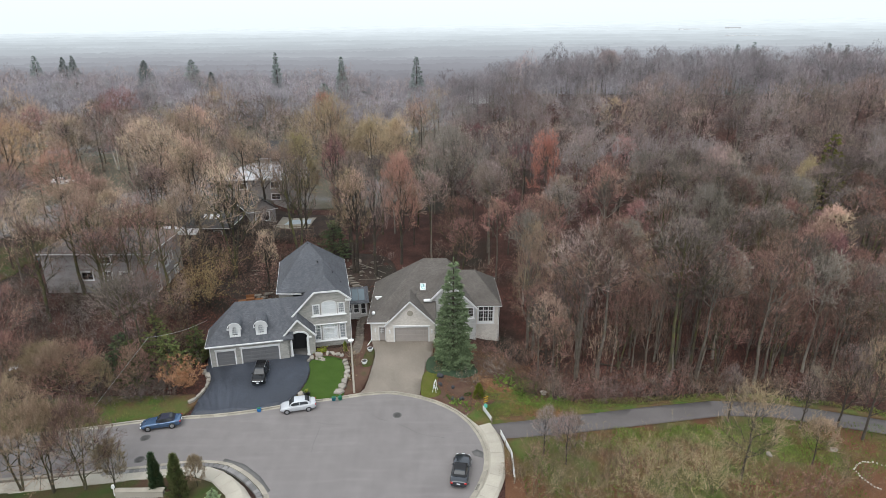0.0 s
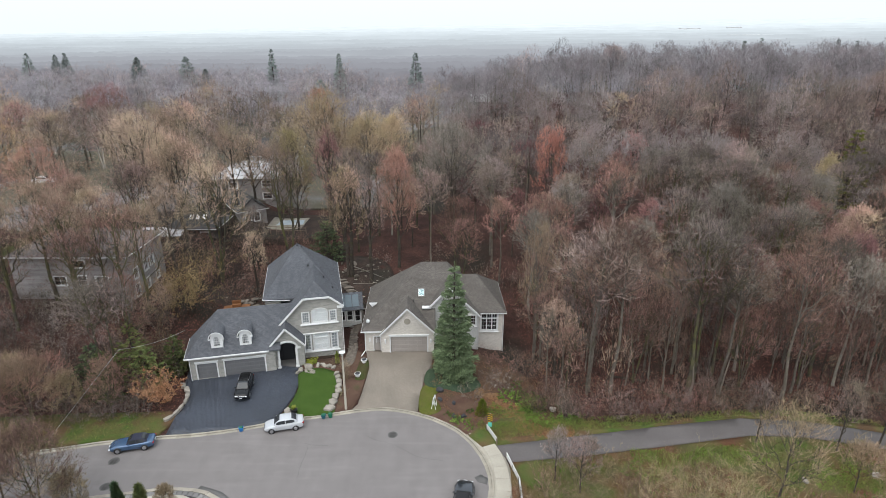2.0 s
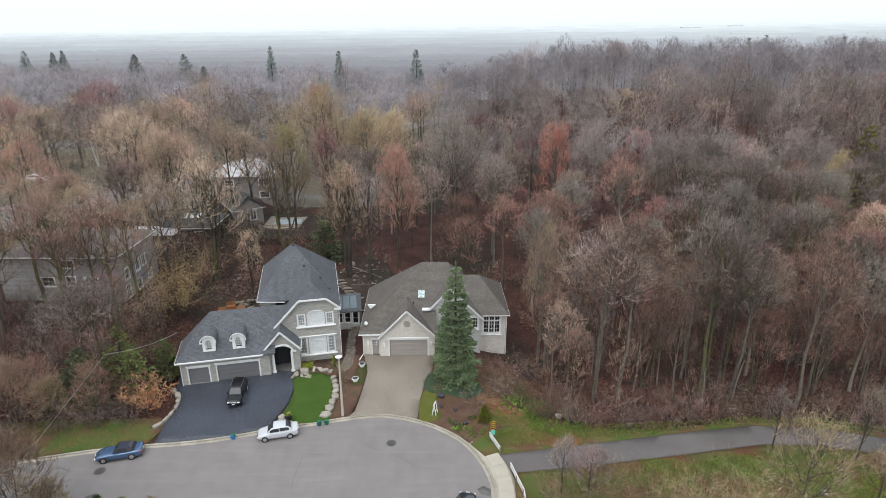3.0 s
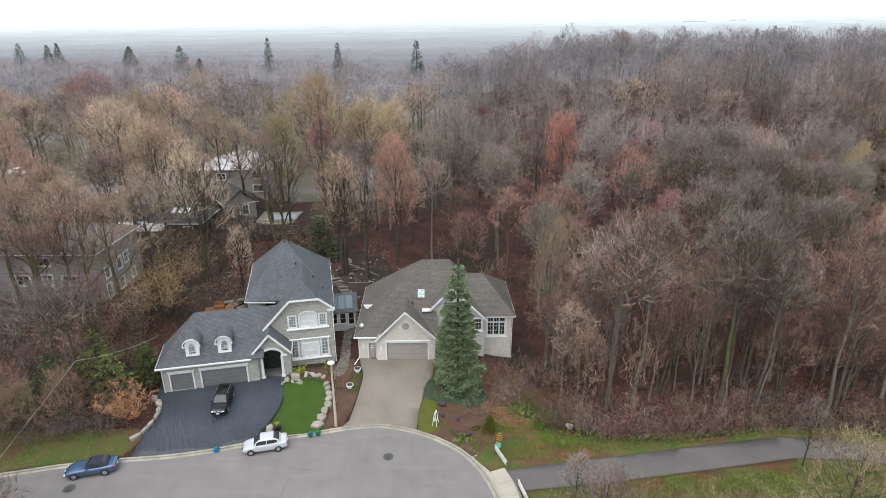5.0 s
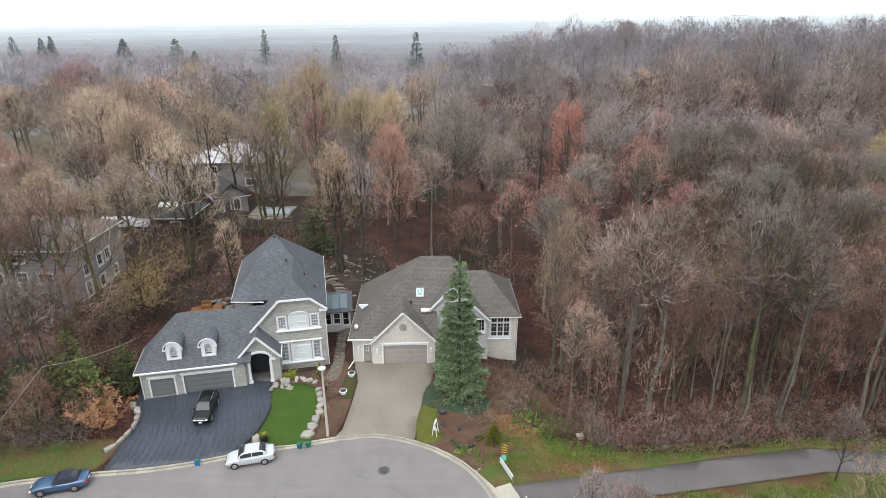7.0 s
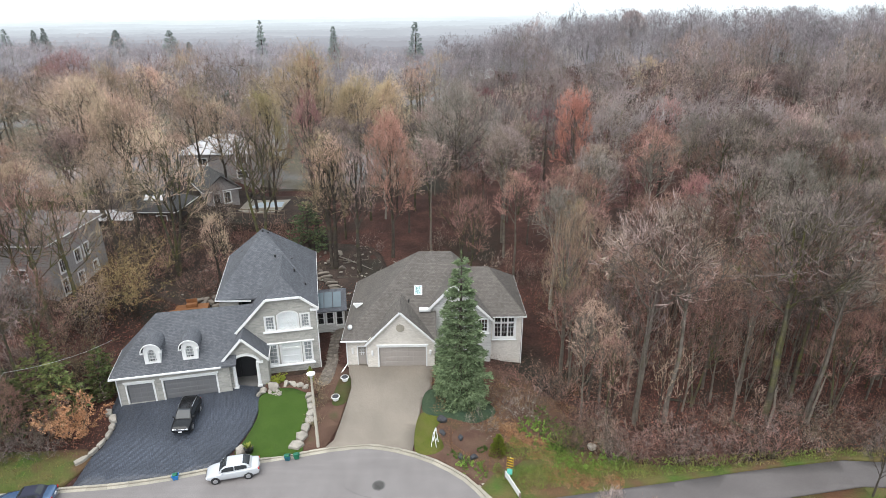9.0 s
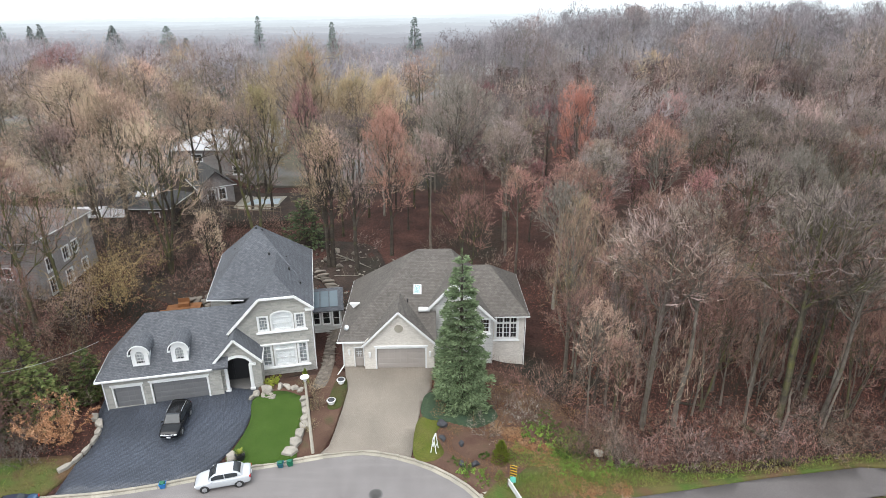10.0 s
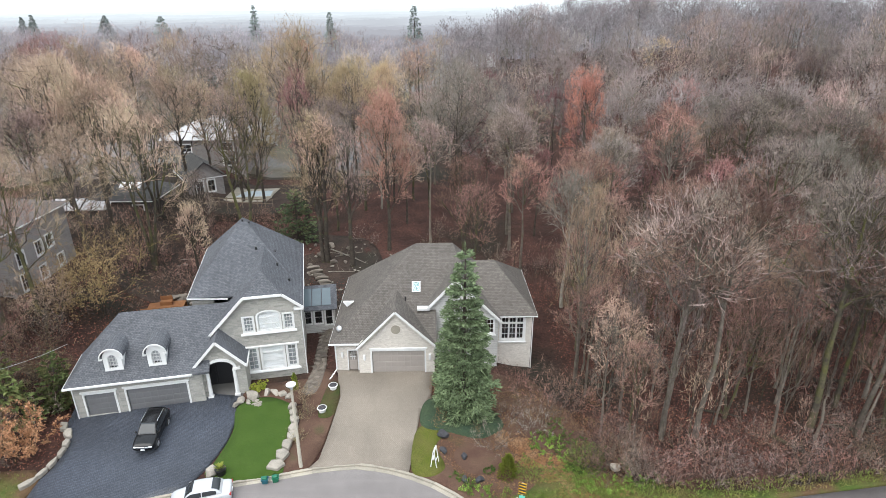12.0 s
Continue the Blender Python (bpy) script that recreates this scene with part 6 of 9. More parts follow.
def bare_tree(seed, high, wide, base=0.35, limbs=14, subs=6, lets=6, twigs=4, thin=0.045, rise=0.12, bud=0.0, sides=6, forks=1, trunk=0.0108, droop=0.0, shell=0, solid=False, lobe=0.3, veil=0, short=1.0):
    """A leafless broadleaf tree: limbs that climb and fan out to a lobed dome of fine twigs. Returns the wood of its trunk with the limbs, and that of its crown."""
    stem, crown = Wood(), Twigs(seed)
    rng = crown.rng
    low = base * high
    mid = low + (high - low) * 0.38

    def dome(d, k):
        bulge = np.array([1 + lobe * (1.3 * noise.noise((x * 1.5, y * 1.5, z * 1.5 + seed * 3.7)) + 0.6 * noise.noise((x * 3.4, y * 3.4, z * 3.4 + seed))) for x, y, z in d])
        tall = np.where(d[:, 2] > 0, high - mid, mid - low)
        return np.array([0, 0, mid]) + d * np.stack([np.full(len(d), wide), np.full(len(d), wide), tall], axis=1) * (bulge * k)[:, None]

    # trunks
    leaders = []
    for k in range(forks):
        lean_x, lean_y = (0.2 * math.cos(k * 2.6 + seed), 0.2 * math.sin(k * 2.6 + seed)) if forks > 1 else (0.0, 0.0)
        n, x, y = 8, 0.0, 0.0
        pts = [Vector((0, 0, -0.4))]
        for i in range(1, n + 1):
            z = (mid + (high - mid) * 0.5) * i / n
            x += lean_x * high * 0.5 / n + rng.normal() * 0.0042 * high
            y += lean_y * high * 0.5 / n + rng.normal() * 0.0042 * high
            pts.append(Vector((x, y, z)))
        r = high * trunk / math.sqrt(forks)
        stem.rod(pts, [r * 1.3, r] + [r * (1 - 0.115 * i) for i in range(1, n)], sides)
        leaders.append(pts)
    # limbs and their branches
    starts, ways, reach = [], [], []
    for i in range(limbs):
        t = (i + rng.uniform(-0.3, 0.3)) / max(limbs - 1, 1)
        t = min(max(t, 0.0), 1.0)
        pts = leaders[i % forks]
        f = min((low * 0.94 + t * 0.66 * (high - low)) / pts[-1].z, 0.99) * (len(pts) - 1)
        a = pts[int(f)].lerp(pts[int(f) + 1], f - int(f))
        az, el = i * 2.4 + rng.uniform(-0.4, 0.4), -0.12 + 1.45 * t ** 0.85
        d = np.array([[math.cos(el) * math.cos(az), math.cos(el) * math.sin(az), math.sin(el)]])
        goal = Vector(dome(d, 0.74)[0])
        bend = a.lerp(goal, 0.5) + Vector((0, 0, (0.1 - rise) * wide * 0.4 * (1 - t)))
        limb = []
        for s in range(6):
            u = s / 5
            p = a * (1 - u) ** 2 + bend * 2 * u * (1 - u) + goal * u * u
            limb.append(p + Vector(rng.normal(size=3)) * (0.045 * wide * (0 < s)))
        lr = high * trunk * (0.42 if solid else 0.32) * (1 - 0.5 * t)
        stem.rod(limb, [lr * (1 - 0.17 * s) for s in range(6)], 4)
        for j in range(subs):
            u = (0.22 + 0.76 * (j + rng.random()) / subs) * 5
            b = limb[int(u)].lerp(limb[int(u) + 1], u - int(u))
            e = Vector(dome(unit(d + rng.normal(size=(1, 3)) * 0.42), 0.86)[0])
            if (e - b).length > wide * 0.75:
                e = b + (e - b).normalized() * wide * 0.75
            m = b.lerp(e, 0.5) + Vector(rng.normal(size=3)) * 0.06 * wide
            if solid:
                stem.rod([b, m, e], [lr * 0.52 * (1.2 - 0.1 * u), lr * 0.34, lr * 0.12], 3)
            else:
                crown.add(np.array([b, m]), np.array([m.lerp(e, 0.3), e]), max(lr * 0.6, thin * 1.6))
            for _ in range(lets):
                u = rng.uniform(0.15, 1.0)
                starts.append(b.lerp(m, u * 2) if u < 0.5 else m.lerp(e, u * 2 - 1))
    # sprays to the dome, and twigs along them
    p = np.array(starts)
    centre = np.array([0, 0, mid - 0.25 * (mid - low)])
    out = unit(unit((p - centre) / np.array([wide, wide, high - mid])) + rng.normal(size=p.shape) * 0.34)
    q = dome(out, rng.uniform(0.84, 1.0, len(p)))
    d = q - p
    far = np.linalg.norm(d, axis=1)
    keep = np.clip(far, wide * 0.12, wide * rng.uniform(0.2, 0.4, len(p)))
    d = unit(d)
    q = p + d * keep[:, None] - np.array([0, 0, 1]) * (droop * keep * 3)[:, None]
    crown.add(p, q, thin * 1.3)

    def sprout(n, lo, hi, width, wild):
        k = rng.integers(0, len(p), n)
        g = p[k] + (q - p)[k] * rng.uniform(0.25, 1.0, n)[:, None]
        way = unit(d[k] * 0.6 + unit(g - centre) * 0.3 + np.array([0, 0, rise * 1.2 - droop * 4]) + rng.normal(size=(n, 3)) * wild)
        h = g + way * (wide * rng.uniform(lo, hi, n))[:, None]
        crown.add(g, h, width)
        return h

    tips = sprout(len(p) * twigs + shell, 0.09, 0.23, thin, 0.3)
    if veil:
        way = unit(rng.normal(size=(veil, 3)))
        way[:, 2] = np.abs(way[:, 2]) * 1.1 - 0.25
        g = dome(unit(way), 0.72 + 0.24 * rng.random(veil) ** 0.6)
        crown.add(g, g + unit(unit(g - centre) + np.array([0, 0, 0.35]) + rng.normal(size=g.shape) * 0.3) * (wide * short * rng.uniform(0.07, 0.17, veil))[:, None], thin)
    if bud:
        tips = tips[rng.random(len(tips)) < bud]
        crown.add(tips, tips + rng.normal(size=tips.shape) * 0.1, 0.11)
    return stem, crown


def conifer(seed, high, wide, rows=22, arms=11, tufts=5, leaf=0.26, droop=0.25, bare=0.06, gaps=0.0, blades=7):
    """A spruce or pine: whorls of drooping arms hung with short needle sprays."""
    rng = random.Random(seed)
    stem, crown = Wood(), Wood()
    stem.rod([Vector((0, 0, -0.3)), Vector((0, 0, high * 0.5)), Vector((0.03, 0, high * 0.97))], [high * 0.016, high * 0.011, 0.02], 7)
    for r in range(rows):
        t = (r + 0.4) / rows
        z = high * (bare + (0.99 - bare) * t)
        reach = wide * (1 - t) ** 0.82 * (0.72 + 0.28 * min(t / 0.12, 1))
        for k in range(max(4, int(arms * (1 - 0.55 * t)))):
            if rng.random() < gaps:
                continue
            az = k * math.tau / max(4, int(arms * (1 - 0.55 * t))) + r * 1.3 + rng.uniform(-0.25, 0.25)
            n = reach * rng.uniform(0.82, 1.12) + 0.12
            d = Vector((math.cos(az), math.sin(az), 0))
            tip_z = z - n * droop + n * 0.55 * t
            a = Vector((0, 0, z))
            b = d * n + Vector((0, 0, tip_z))
            mid = a.lerp(b, 0.6) + Vector((0, 0, -0.06 * n))
            stem.rod([a, mid, b], [0.035, 0.02, 0.008], 3)
            m = max(2, int(tufts * (0.35 + n / wide)))
            for s in range(m):
                u = 0.35 + 0.68 * (s + rng.random()) / m
                c = (a.lerp(mid, u / 0.6) if u < 0.6 else mid.lerp(b, (u - 0.6) / 0.4))
                side = Vector((-d.y, d.x, 0)) * rng.uniform(-0.35, 0.35) * n * 0.7 * (1.15 - 0.5 * u)
                c = c + side + Vector((0, 0, rng.uniform(-0.08, 0.06)))
                for _ in range(blades):
                    e = c + (d * rng.uniform(0.1, 1) + Vector((rng.uniform(-0.8, 0.8), rng.uniform(-0.8, 0.8), rng.uniform(-0.7, 0.45)))) * leaf
                    crown.blade(c, e, leaf * 0.75, rng)
    return stem, crown


def spruce(seed, high, wide, rows=16, arms=13):
    """A dense spruce: tiers of arms, each a flat fan of needle sprays that hangs at its sides and turns up at its tip."""
    stem, crown = Wood(), Twigs(seed)
    rng = crown.rng
    stem.rod([Vector((0, 0, -0.3)), Vector((0, 0, high * 0.5)), Vector((0.03, 0, high * 0.99))], [high * 0.016, high * 0.011, 0.02], 7)
    for r in range(rows):
        t = (r + 0.2) / rows
        level = high * (0.035 + 0.93 * t)
        reach = wide * (1 - t) ** 0.74 * (0.86 + 0.14 * min(t / 0.1, 1))
        count = max(5, int(arms * (1 - 0.62 * t)))
        for k in range(count):
            az = (k + r * 0.5 + rng.uniform(-0.35, 0.35)) * math.tau / count
            n = reach * rng.uniform(0.8, 1.12) + 0.12
            z = level + rng.uniform(-0.24, 0.24)
            d = np.array([math.cos(az), math.sin(az), 0.0])
            side = np.array([-d[1], d[0], 0.0])
            dip = n * (0.3 - 0.75 * t)
            stem.rod([Vector((0, 0, z)), Vector(d * n * 0.9 + np.array([0, 0, z - dip]))], [0.03, 0.008], 3)
            m = int(70 + 190 * n / wide)
            u = 0.22 + 0.8 * rng.random(m) ** 0.7
            across = rng.normal(size=m) * (0.11 + 0.17 * n * np.sin(np.clip(u, 0, 1) * 2.6))
            across = np.round(across / 0.17) * 0.17 + rng.normal(size=m) * 0.035
            up = z - dip * u + 0.12 * n * np.maximum(u - 0.7, 0) - 0.45 * across ** 2 - 0.1 * rng.random(m)
            p = d * (u * n)[:, None] + side * across[:, None]
            p[:, 2] += up
            way = unit(d * 1.0 + side * (np.sign(across) * 0.45)[:, None] + np.array([0, 0, 0.05]) + rng.normal(size=(m, 3)) * 0.36)
            crown.add(p, p + way * rng.uniform(0.18, 0.34, (m, 1)), 0.12)
    way = unit(rng.normal(size=(60, 3)) * 0.5 + np.array([0, 0, 1]))
    p = np.array([0, 0, high * 0.93]) + np.array([0, 0, 1]) * rng.random((60, 1)) * high * 0.07
    crown.add(p, p + way * 0.22, 0.06)
    return stem, crown


def column_evergreen(seed, high, wide, count=900, leaf=0.22, taper=0.75):
    """A narrow cedar: upright sprays on a tapering column."""
    rng = random.Random(seed)
    stem, crown = Wood(), Wood()
    stem.rod([Vector((0, 0, -0.3)), Vector((0, 0, high * 0.92))], [high * 0.02, 0.02], 6)
    for i in range(count):
        t = (i + rng.random()) / count
        z = 0.05 + t * high * 0.97
        r = wide * (1 - t ** 1.6) ** taper * (0.86 + 0.6 * noise.noise((math.cos(i * 2.4) * 1.2, math.sin(i * 2.4) * 1.2, z * 1.3 + seed * 7)))
        az = i * 2.39996
        r *= rng.uniform(0.55, 1.05)
        c = Vector((math.cos(az) * r, math.sin(az) * r, z))
        d = Vector((math.cos(az) * 0.5, math.sin(az) * 0.5, 1))
        for _ in range(6):
            e = c + (d + Vector((rng.uniform(-0.7, 0.7), rng.uniform(-0.7, 0.7), rng.uniform(-0.6, 0.3)))) * leaf * rng.uniform(0.7, 1.4)
            crown.blade(c, e, leaf * 0.5, rng)
    return stem, crown


def thicket(seed, high, wide, stems=16, subs=5, twigs=5, thin=0.028, leaf=0.0, spread=0.5, leaves=3):
    """A shrub: many crooked stems from one stool, branching as they rise."""
    rng = random.Random(seed)
    stem, crown = Wood(), Wood()
    for i in range(stems):
        az = i * 2.4 + rng.uniform(-0.7, 0.7)
        out = rng.uniform(0.1, 1.0)
        root = rng.uniform(0.05, 0.3) * wide
        p = Vector((math.cos(az) * root, math.sin(az) * root, -0.1))
        tall = high * rng.uniform(0.45, 1.0)
        d = Vector((math.cos(az) * out * spread * wide, math.sin(az) * out * spread * wide, tall)).normalized()
        ln = tall * math.sqrt(1 + (out * spread * wide / tall) ** 2) / 3
        pts = [p]
        for s in range(3):
            d = lean(d, rng, 0.3)
            p = p + d * ln
            pts.append(p)
        stem.rod(pts, [thin * 0.8, thin * 0.6, thin * 0.4, thin * 0.15], 3)
        for j in range(subs):
            u = 0.6 + 2.4 * (j + rng.random()) / subs
            u = min(u, 2.99)
            a = pts[int(u)].lerp(pts[int(u) + 1], u - int(u))
            sd = lean((pts[int(u) + 1] - pts[int(u)]).normalized(), rng, 0.9)
            sl = tall * rng.uniform(0.16, 0.36)
            q = a + sd * sl
            crown.blade(a, q, thin, rng)
            for _ in range(twigs):
                g = a.lerp(q, rng.uniform(0.15, 1))
                h = g + (lean(sd, rng, 0.9)) * sl * rng.uniform(0.35, 0.8)
                crown.blade(g, h, thin * 0.75, rng)
                if leaf:
                    for _ in range(leaves):
                        e = g.lerp(h, rng.random()) + Vector((rng.uniform(-1, 1), rng.uniform(-1, 1), rng.uniform(-1, 1))) * leaf * 0.6
                        crown.blade(e, e + Vector((rng.uniform(-1, 1), rng.uniform(-1, 1), rng.uniform(-1, 0.6))) * leaf, leaf * 0.7, rng)
    return stem, crown


def plant(name, woods, mats, x, y, label, category, group="", turn=0.0, size=1.0, sink=0.05, dz=0.0):
    """A tree or shrub as a thing with two parts."""
    ob = thing(name, pose(x, y, land(x, y) - sink + dz, rz=turn) @ Matrix.Diagonal((size, size, size, 1)), label, category, group)
    for key, wood, material in zip(("trunk", "crown"), woods, mats):
        p = new(key, wood.mesh(key, material, key == "trunk"))
        p.parent = ob
    return ob


# places kept clear of the woods
def clear_of(x, y):
    if y < 58.8 or (x < 11 and x > -33 and y < 83.5):
        return False
    if x > 2 and y < 60.5 + 0.02 * x + 1.2 * math.sin(x * 0.7):
        return False
    if x > 2 and x < 11.5 and y < 84:
        return False
    if -23 < x < -11 and y < 90:
        return False
    if x < -28 and y > 67 and (-60 < x < -34 and y < 90):
        return False
    if -45 < x < -17.5 and 84 < y < 118:
        return False
    if x < -20 and y >= 67 and back_lots(x, y):
        return False
    return True


def back_lots(x, y):
    """Houses, gardens and the street behind."""
    for a, b, r in ((-48, 80, 10), (-40, 118, 11), (-26, 104, 7), (-46, 103, 9), (-33, 136, 9), (-88, 118, 8), (-100, 150, 10), (-30, 168, 9), (-66, 148, 7), (0, 205, 8)):
        if (x - a) ** 2 + (y - b) ** 2 < r * r:
            return True
    d = (x + 78) * 0.62 - (y - 90) * 0.785
    return abs(d) < 6 and y < 170


# single trees with room about them: x, y, free radius
SINGLES = [(20.5, 110, 5), (-7.2, 94, 4), (37, 118, 5), (-27, 130, 8), (-19.5, 119, 6), (-15.5, 134, 6), (-24, 112, 4), (70, 109, 5), (73.3, 107, 4), (-15.2, 92, 3), (-26.6, 107, 3), (-19.1, 102, 3), (51, 104, 5), (1.8, 103, 5), (60, 96, 4), (44, 92, 4), (11.6, 70.5, 2.5), (-30.2, 99, 6), (-31, 86.5, 3), (-27.4, 103, 4)]


def scatter(seed, x0, x1, y0, y1, gap, keep):
    rng = random.Random(seed)
    out = []
    y = y0
    row = 0
    while y < y1:
        x = x0 + (row % 2) * gap / 2
        while x < x1:
            px_, py_ = x + rng.uniform(-0.42, 0.42) * gap, y + rng.uniform(-0.42, 0.42) * gap
            if abs(px_) < 0.8 * py_ + 14 and keep(px_, py_) and (gap < 4 or all((px_ - a) ** 2 + (py_ - b) ** 2 > r * r for a, b, r in SINGLES)):
                out.append((px_, py_, rng.random(), rng.random(), rng.random()))
            x += gap
        y += gap * 0.87
        row += 1
    return out


TWIG_DARK = twig_mat("dark_bare_twigs", (0.165, 0.14, 0.13), (0.187, 0.14, 0.13), (0.157, 0.138, 0.11), low=0.3, top=1.75)
near_kinds = [
    ("bare_tree", bare_tree(11, 19, 4.8, 0.54, 11, 6, 6, 6, 0.038, shell=300, rise=0.22, solid=True, trunk=0.0105), (BARK_GREY, TWIG), "tall leafless grey-brown woodland tree"),
    ("bare_tree", bare_tree(12, 20, 4.4, 0.56, 11, 6, 6, 6, 0.038, shell=300, rise=0.22, solid=True, trunk=0.0105), (BARK_GREY, TWIG), "tall leafless grey-brown woodland tree"),
    ("bare_tree", bare_tree(13, 17, 5.4, 0.48, 11, 6, 6, 6, 0.038, shell=300, rise=0.22, solid=True, trunk=0.0115), (BARK_GREY, TWIG), "broad leafless grey-brown woodland tree"),
    ("bare_tree", bare_tree(14, 18, 4.8, 0.46, 11, 6, 6, 6, 0.038, forks=2, shell=300, rise=0.22, solid=True, trunk=0.0115), (BARK_MOSS, TWIG), "forked leafless woodland tree with mossy bark"),
    ("bare_tree", bare_tree(15, 15, 4.0, 0.36, 11, 6, 6, 6, 0.038, shell=300, rise=0.22, bud=0.25, solid=True), (BARK, TWIG_TAN), "budding tan-brown woodland tree"),
    ("bare_tree", bare_tree(16, 14, 3.8, 0.32, 11, 6, 6, 6, 0.038, shell=300, rise=0.22, bud=0.2, solid=True), (BARK, TWIG_WINE), "slender tree with dull red buds"),
    ("bare_tree", bare_tree(17, 18, 3.8, 0.5, 11, 6, 6, 6, 0.038, shell=300, rise=0.3, solid=True, trunk=0.0105), (BARK_PALE, TWIG_PALE), "pale-barked leafless woodland tree"),
    ("bare_tree", bare_tree(18, 19, 5.0, 0.5, 11, 6, 6, 6, 0.038, shell=300, rise=0.22, solid=True, trunk=0.0115), (BARK_MOSS, TWIG_DARK), "dark leafless woodland tree with mossy limbs"),
    ("bare_tree", bare_tree(19, 19, 4.6, 0.55, 11, 6, 6, 6, 0.038, shell=300, rise=0.22, solid=True, trunk=0.0105), (BARK_MOSS, TWIG_DARK), "tall dark leafless woodland tree"),
    ("bare_tree", bare_tree(23, 19, 4.4, 0.52, 11, 6, 6, 6, 0.035, shell=300, rise=0.22, solid=True, trunk=0.0105), (BARK_GREY, TWIG_RUST), "tall leafless tree with red-brown twigs"),
    ("bare_tree", bare_tree(24, 17, 4.6, 0.42, 11, 6, 6, 6, 0.035, shell=300, rise=0.22, solid=True, trunk=0.0105), (BARK_GREY, TWIG_RUST), "leafless tree branched low with red-brown twigs"),
    ("bare_tree", bare_tree(25, 16, 4.6, 0.3, 11, 6, 6, 6, 0.035, shell=300, rise=0.22, solid=True, trunk=0.012, forks=2), (BARK_MOSS, TWIG_RUST), "forked mossy tree with red-brown twigs"),
    ("slender_tree", bare_tree(26, 15, 2.3, 0.3, 11, 4, 6, 7, 0.022, shell=200, rise=0.4, solid=True, trunk=0.0085), (BARK_GREY, TWIG_DARK), "slender dark grey leafless tree with upright branches"),
    ("slender_tree", bare_tree(27, 13, 2.0, 0.24, 11, 4, 6, 7, 0.022, shell=200, rise=0.45, solid=True, trunk=0.0085), (BARK_GREY, TWIG_RUST), "slender leafless tree with red-brown upright branches"),
    ("slender_tree", bare_tree(28, 11, 2.2, 0.16, 11, 4, 6, 7, 0.022, shell=200, rise=0.5, solid=True, trunk=0.009, forks=2), (BARK_GREY, TWIG_RUST), "small red-brown leafless tree forked near the ground"),
]
pool = []
for name, woods, mats, label in near_kinds:
    pool.append((name, [(w.mesh(k, m, k == "trunk")) for k, w, m in zip(("trunk", "crown"), woods, mats)], label))


def near_tree(kind, x, y, size, turn, tall=1.0, group="trees of the near woods"):
    name, meshes, label = pool[kind]
    ob = thing(name, pose(x, y, land(x, y) - 0.15, rz=turn) @ Matrix.Diagonal((size, size, size * tall, 1)), label, "tree", group)
    for key, me in zip(("trunk", "crown"), meshes):
        p = new(key, me)
        p.parent = ob
    return ob


KIND_ODDS = [0, 0, 1, 1, 2, 2, 2, 3, 3, 4, 4, 5, 6, 7, 9, 10, 11]
BANK_ODDS = [10, 11, 4, 3, 0, 8]
RUST_ODDS = [9, 9, 10, 10, 11, 11, 7, 8, 4, 5, 6, 3]
DARK_ODDS = [1, 2, 3, 5, 6, 7, 7, 7, 8, 8, 8, 9, 11]
# trees along the edge of the woods: x, y, kind, size, height
EDGE_TREES = [(16.7, 62.6, 0, 1.08, 1.0), (19.2, 62.3, 9, 1.12, 1.0), (28.4, 63.0, 7, 1.15, 1.0), (29.6, 64.6, 8, 0.9, 1.1), (28.0, 67.0, 9, 0.75, 1.1), (31.6, 62.3, 9, 1.0, 1.0), (32.7, 66.5, 8, 0.9, 1.0), (36.1, 67.8, 6, 0.9, 1.0), (38.0, 60.8, 9, 1.0, 1.0), (39.7, 62.1, 10, 0.85, 1.0), (44.5, 66.3, 8, 0.95, 1.0), (45.9, 64.0, 6, 0.9, 1.05), (13.4, 66.0, 4, 0.72, 1.0), (14.2, 63.0, 11, 0.6, 0.9), (22.6, 64.8, 11, 0.75, 1.0), (25.0, 68.0, 10, 0.8, 1.0), (34.5, 63.4, 11, 0.7, 1.0), (41.8, 64.2, 11, 0.75, 1.0), (48.4, 62.6, 10, 0.85, 1.0), (11.9, 68.0, 10, 0.7, 1.0), (52.5, 61.5, 3, 0.9, 1.0), (57.5, 64.0, 7, 0.95, 1.0)]
for k, (x, y, kind, size, tall) in enumerate(EDGE_TREES):
    near_tree(kind, x, y, size, k * 77, tall, "trees at the edge of the woods")
slim_spots = scatter(22, 9.5, 62, 60.6, 84, 3.7, lambda x, y: clear_of(x, y) and y > 60.2)
for x, y, a, b, c in slim_spots:
    if c < 0.72:
        near_tree(12 + int(a * 3), x, y, 0.7 + 0.45 * b, a * 997, 0.85 + 0.3 * c, "slender trees of the near woods")
near_spots = scatter(21, -75, 92, 59, 115, 5.9, lambda x, y: clear_of(x, y) and (y > 68.5 or x < 8))
for x, y, a, b, c in near_spots:
    edge = step((y - 58) / 30) if x > 0 else 0.7
    thin_out = 0.55 if (x < -20 and y > 70) else 1.0
    if x < -28 and y < 73:
        thin_out = 0.3
    if c > thin_out:
        continue
    if -21 < x < 9 and y < 101 and b > (0.25 if -12 < x < -3 and y < 94 else 0.62):
        continue
    odds = BANK_ODDS if x < -24 or (x < 6 and y < 102) else RUST_ODDS if x > 6 and y < 94 else DARK_ODDS if x > 22 + 14 * noise.noise((x * 0.05, y * 0.05, 2)) else KIND_ODDS
    near_tree(odds[int(a * len(odds))], x, y, 0.64 + 0.14 * edge + 0.22 * b, a * 997, 0.9 + 0.22 * c)


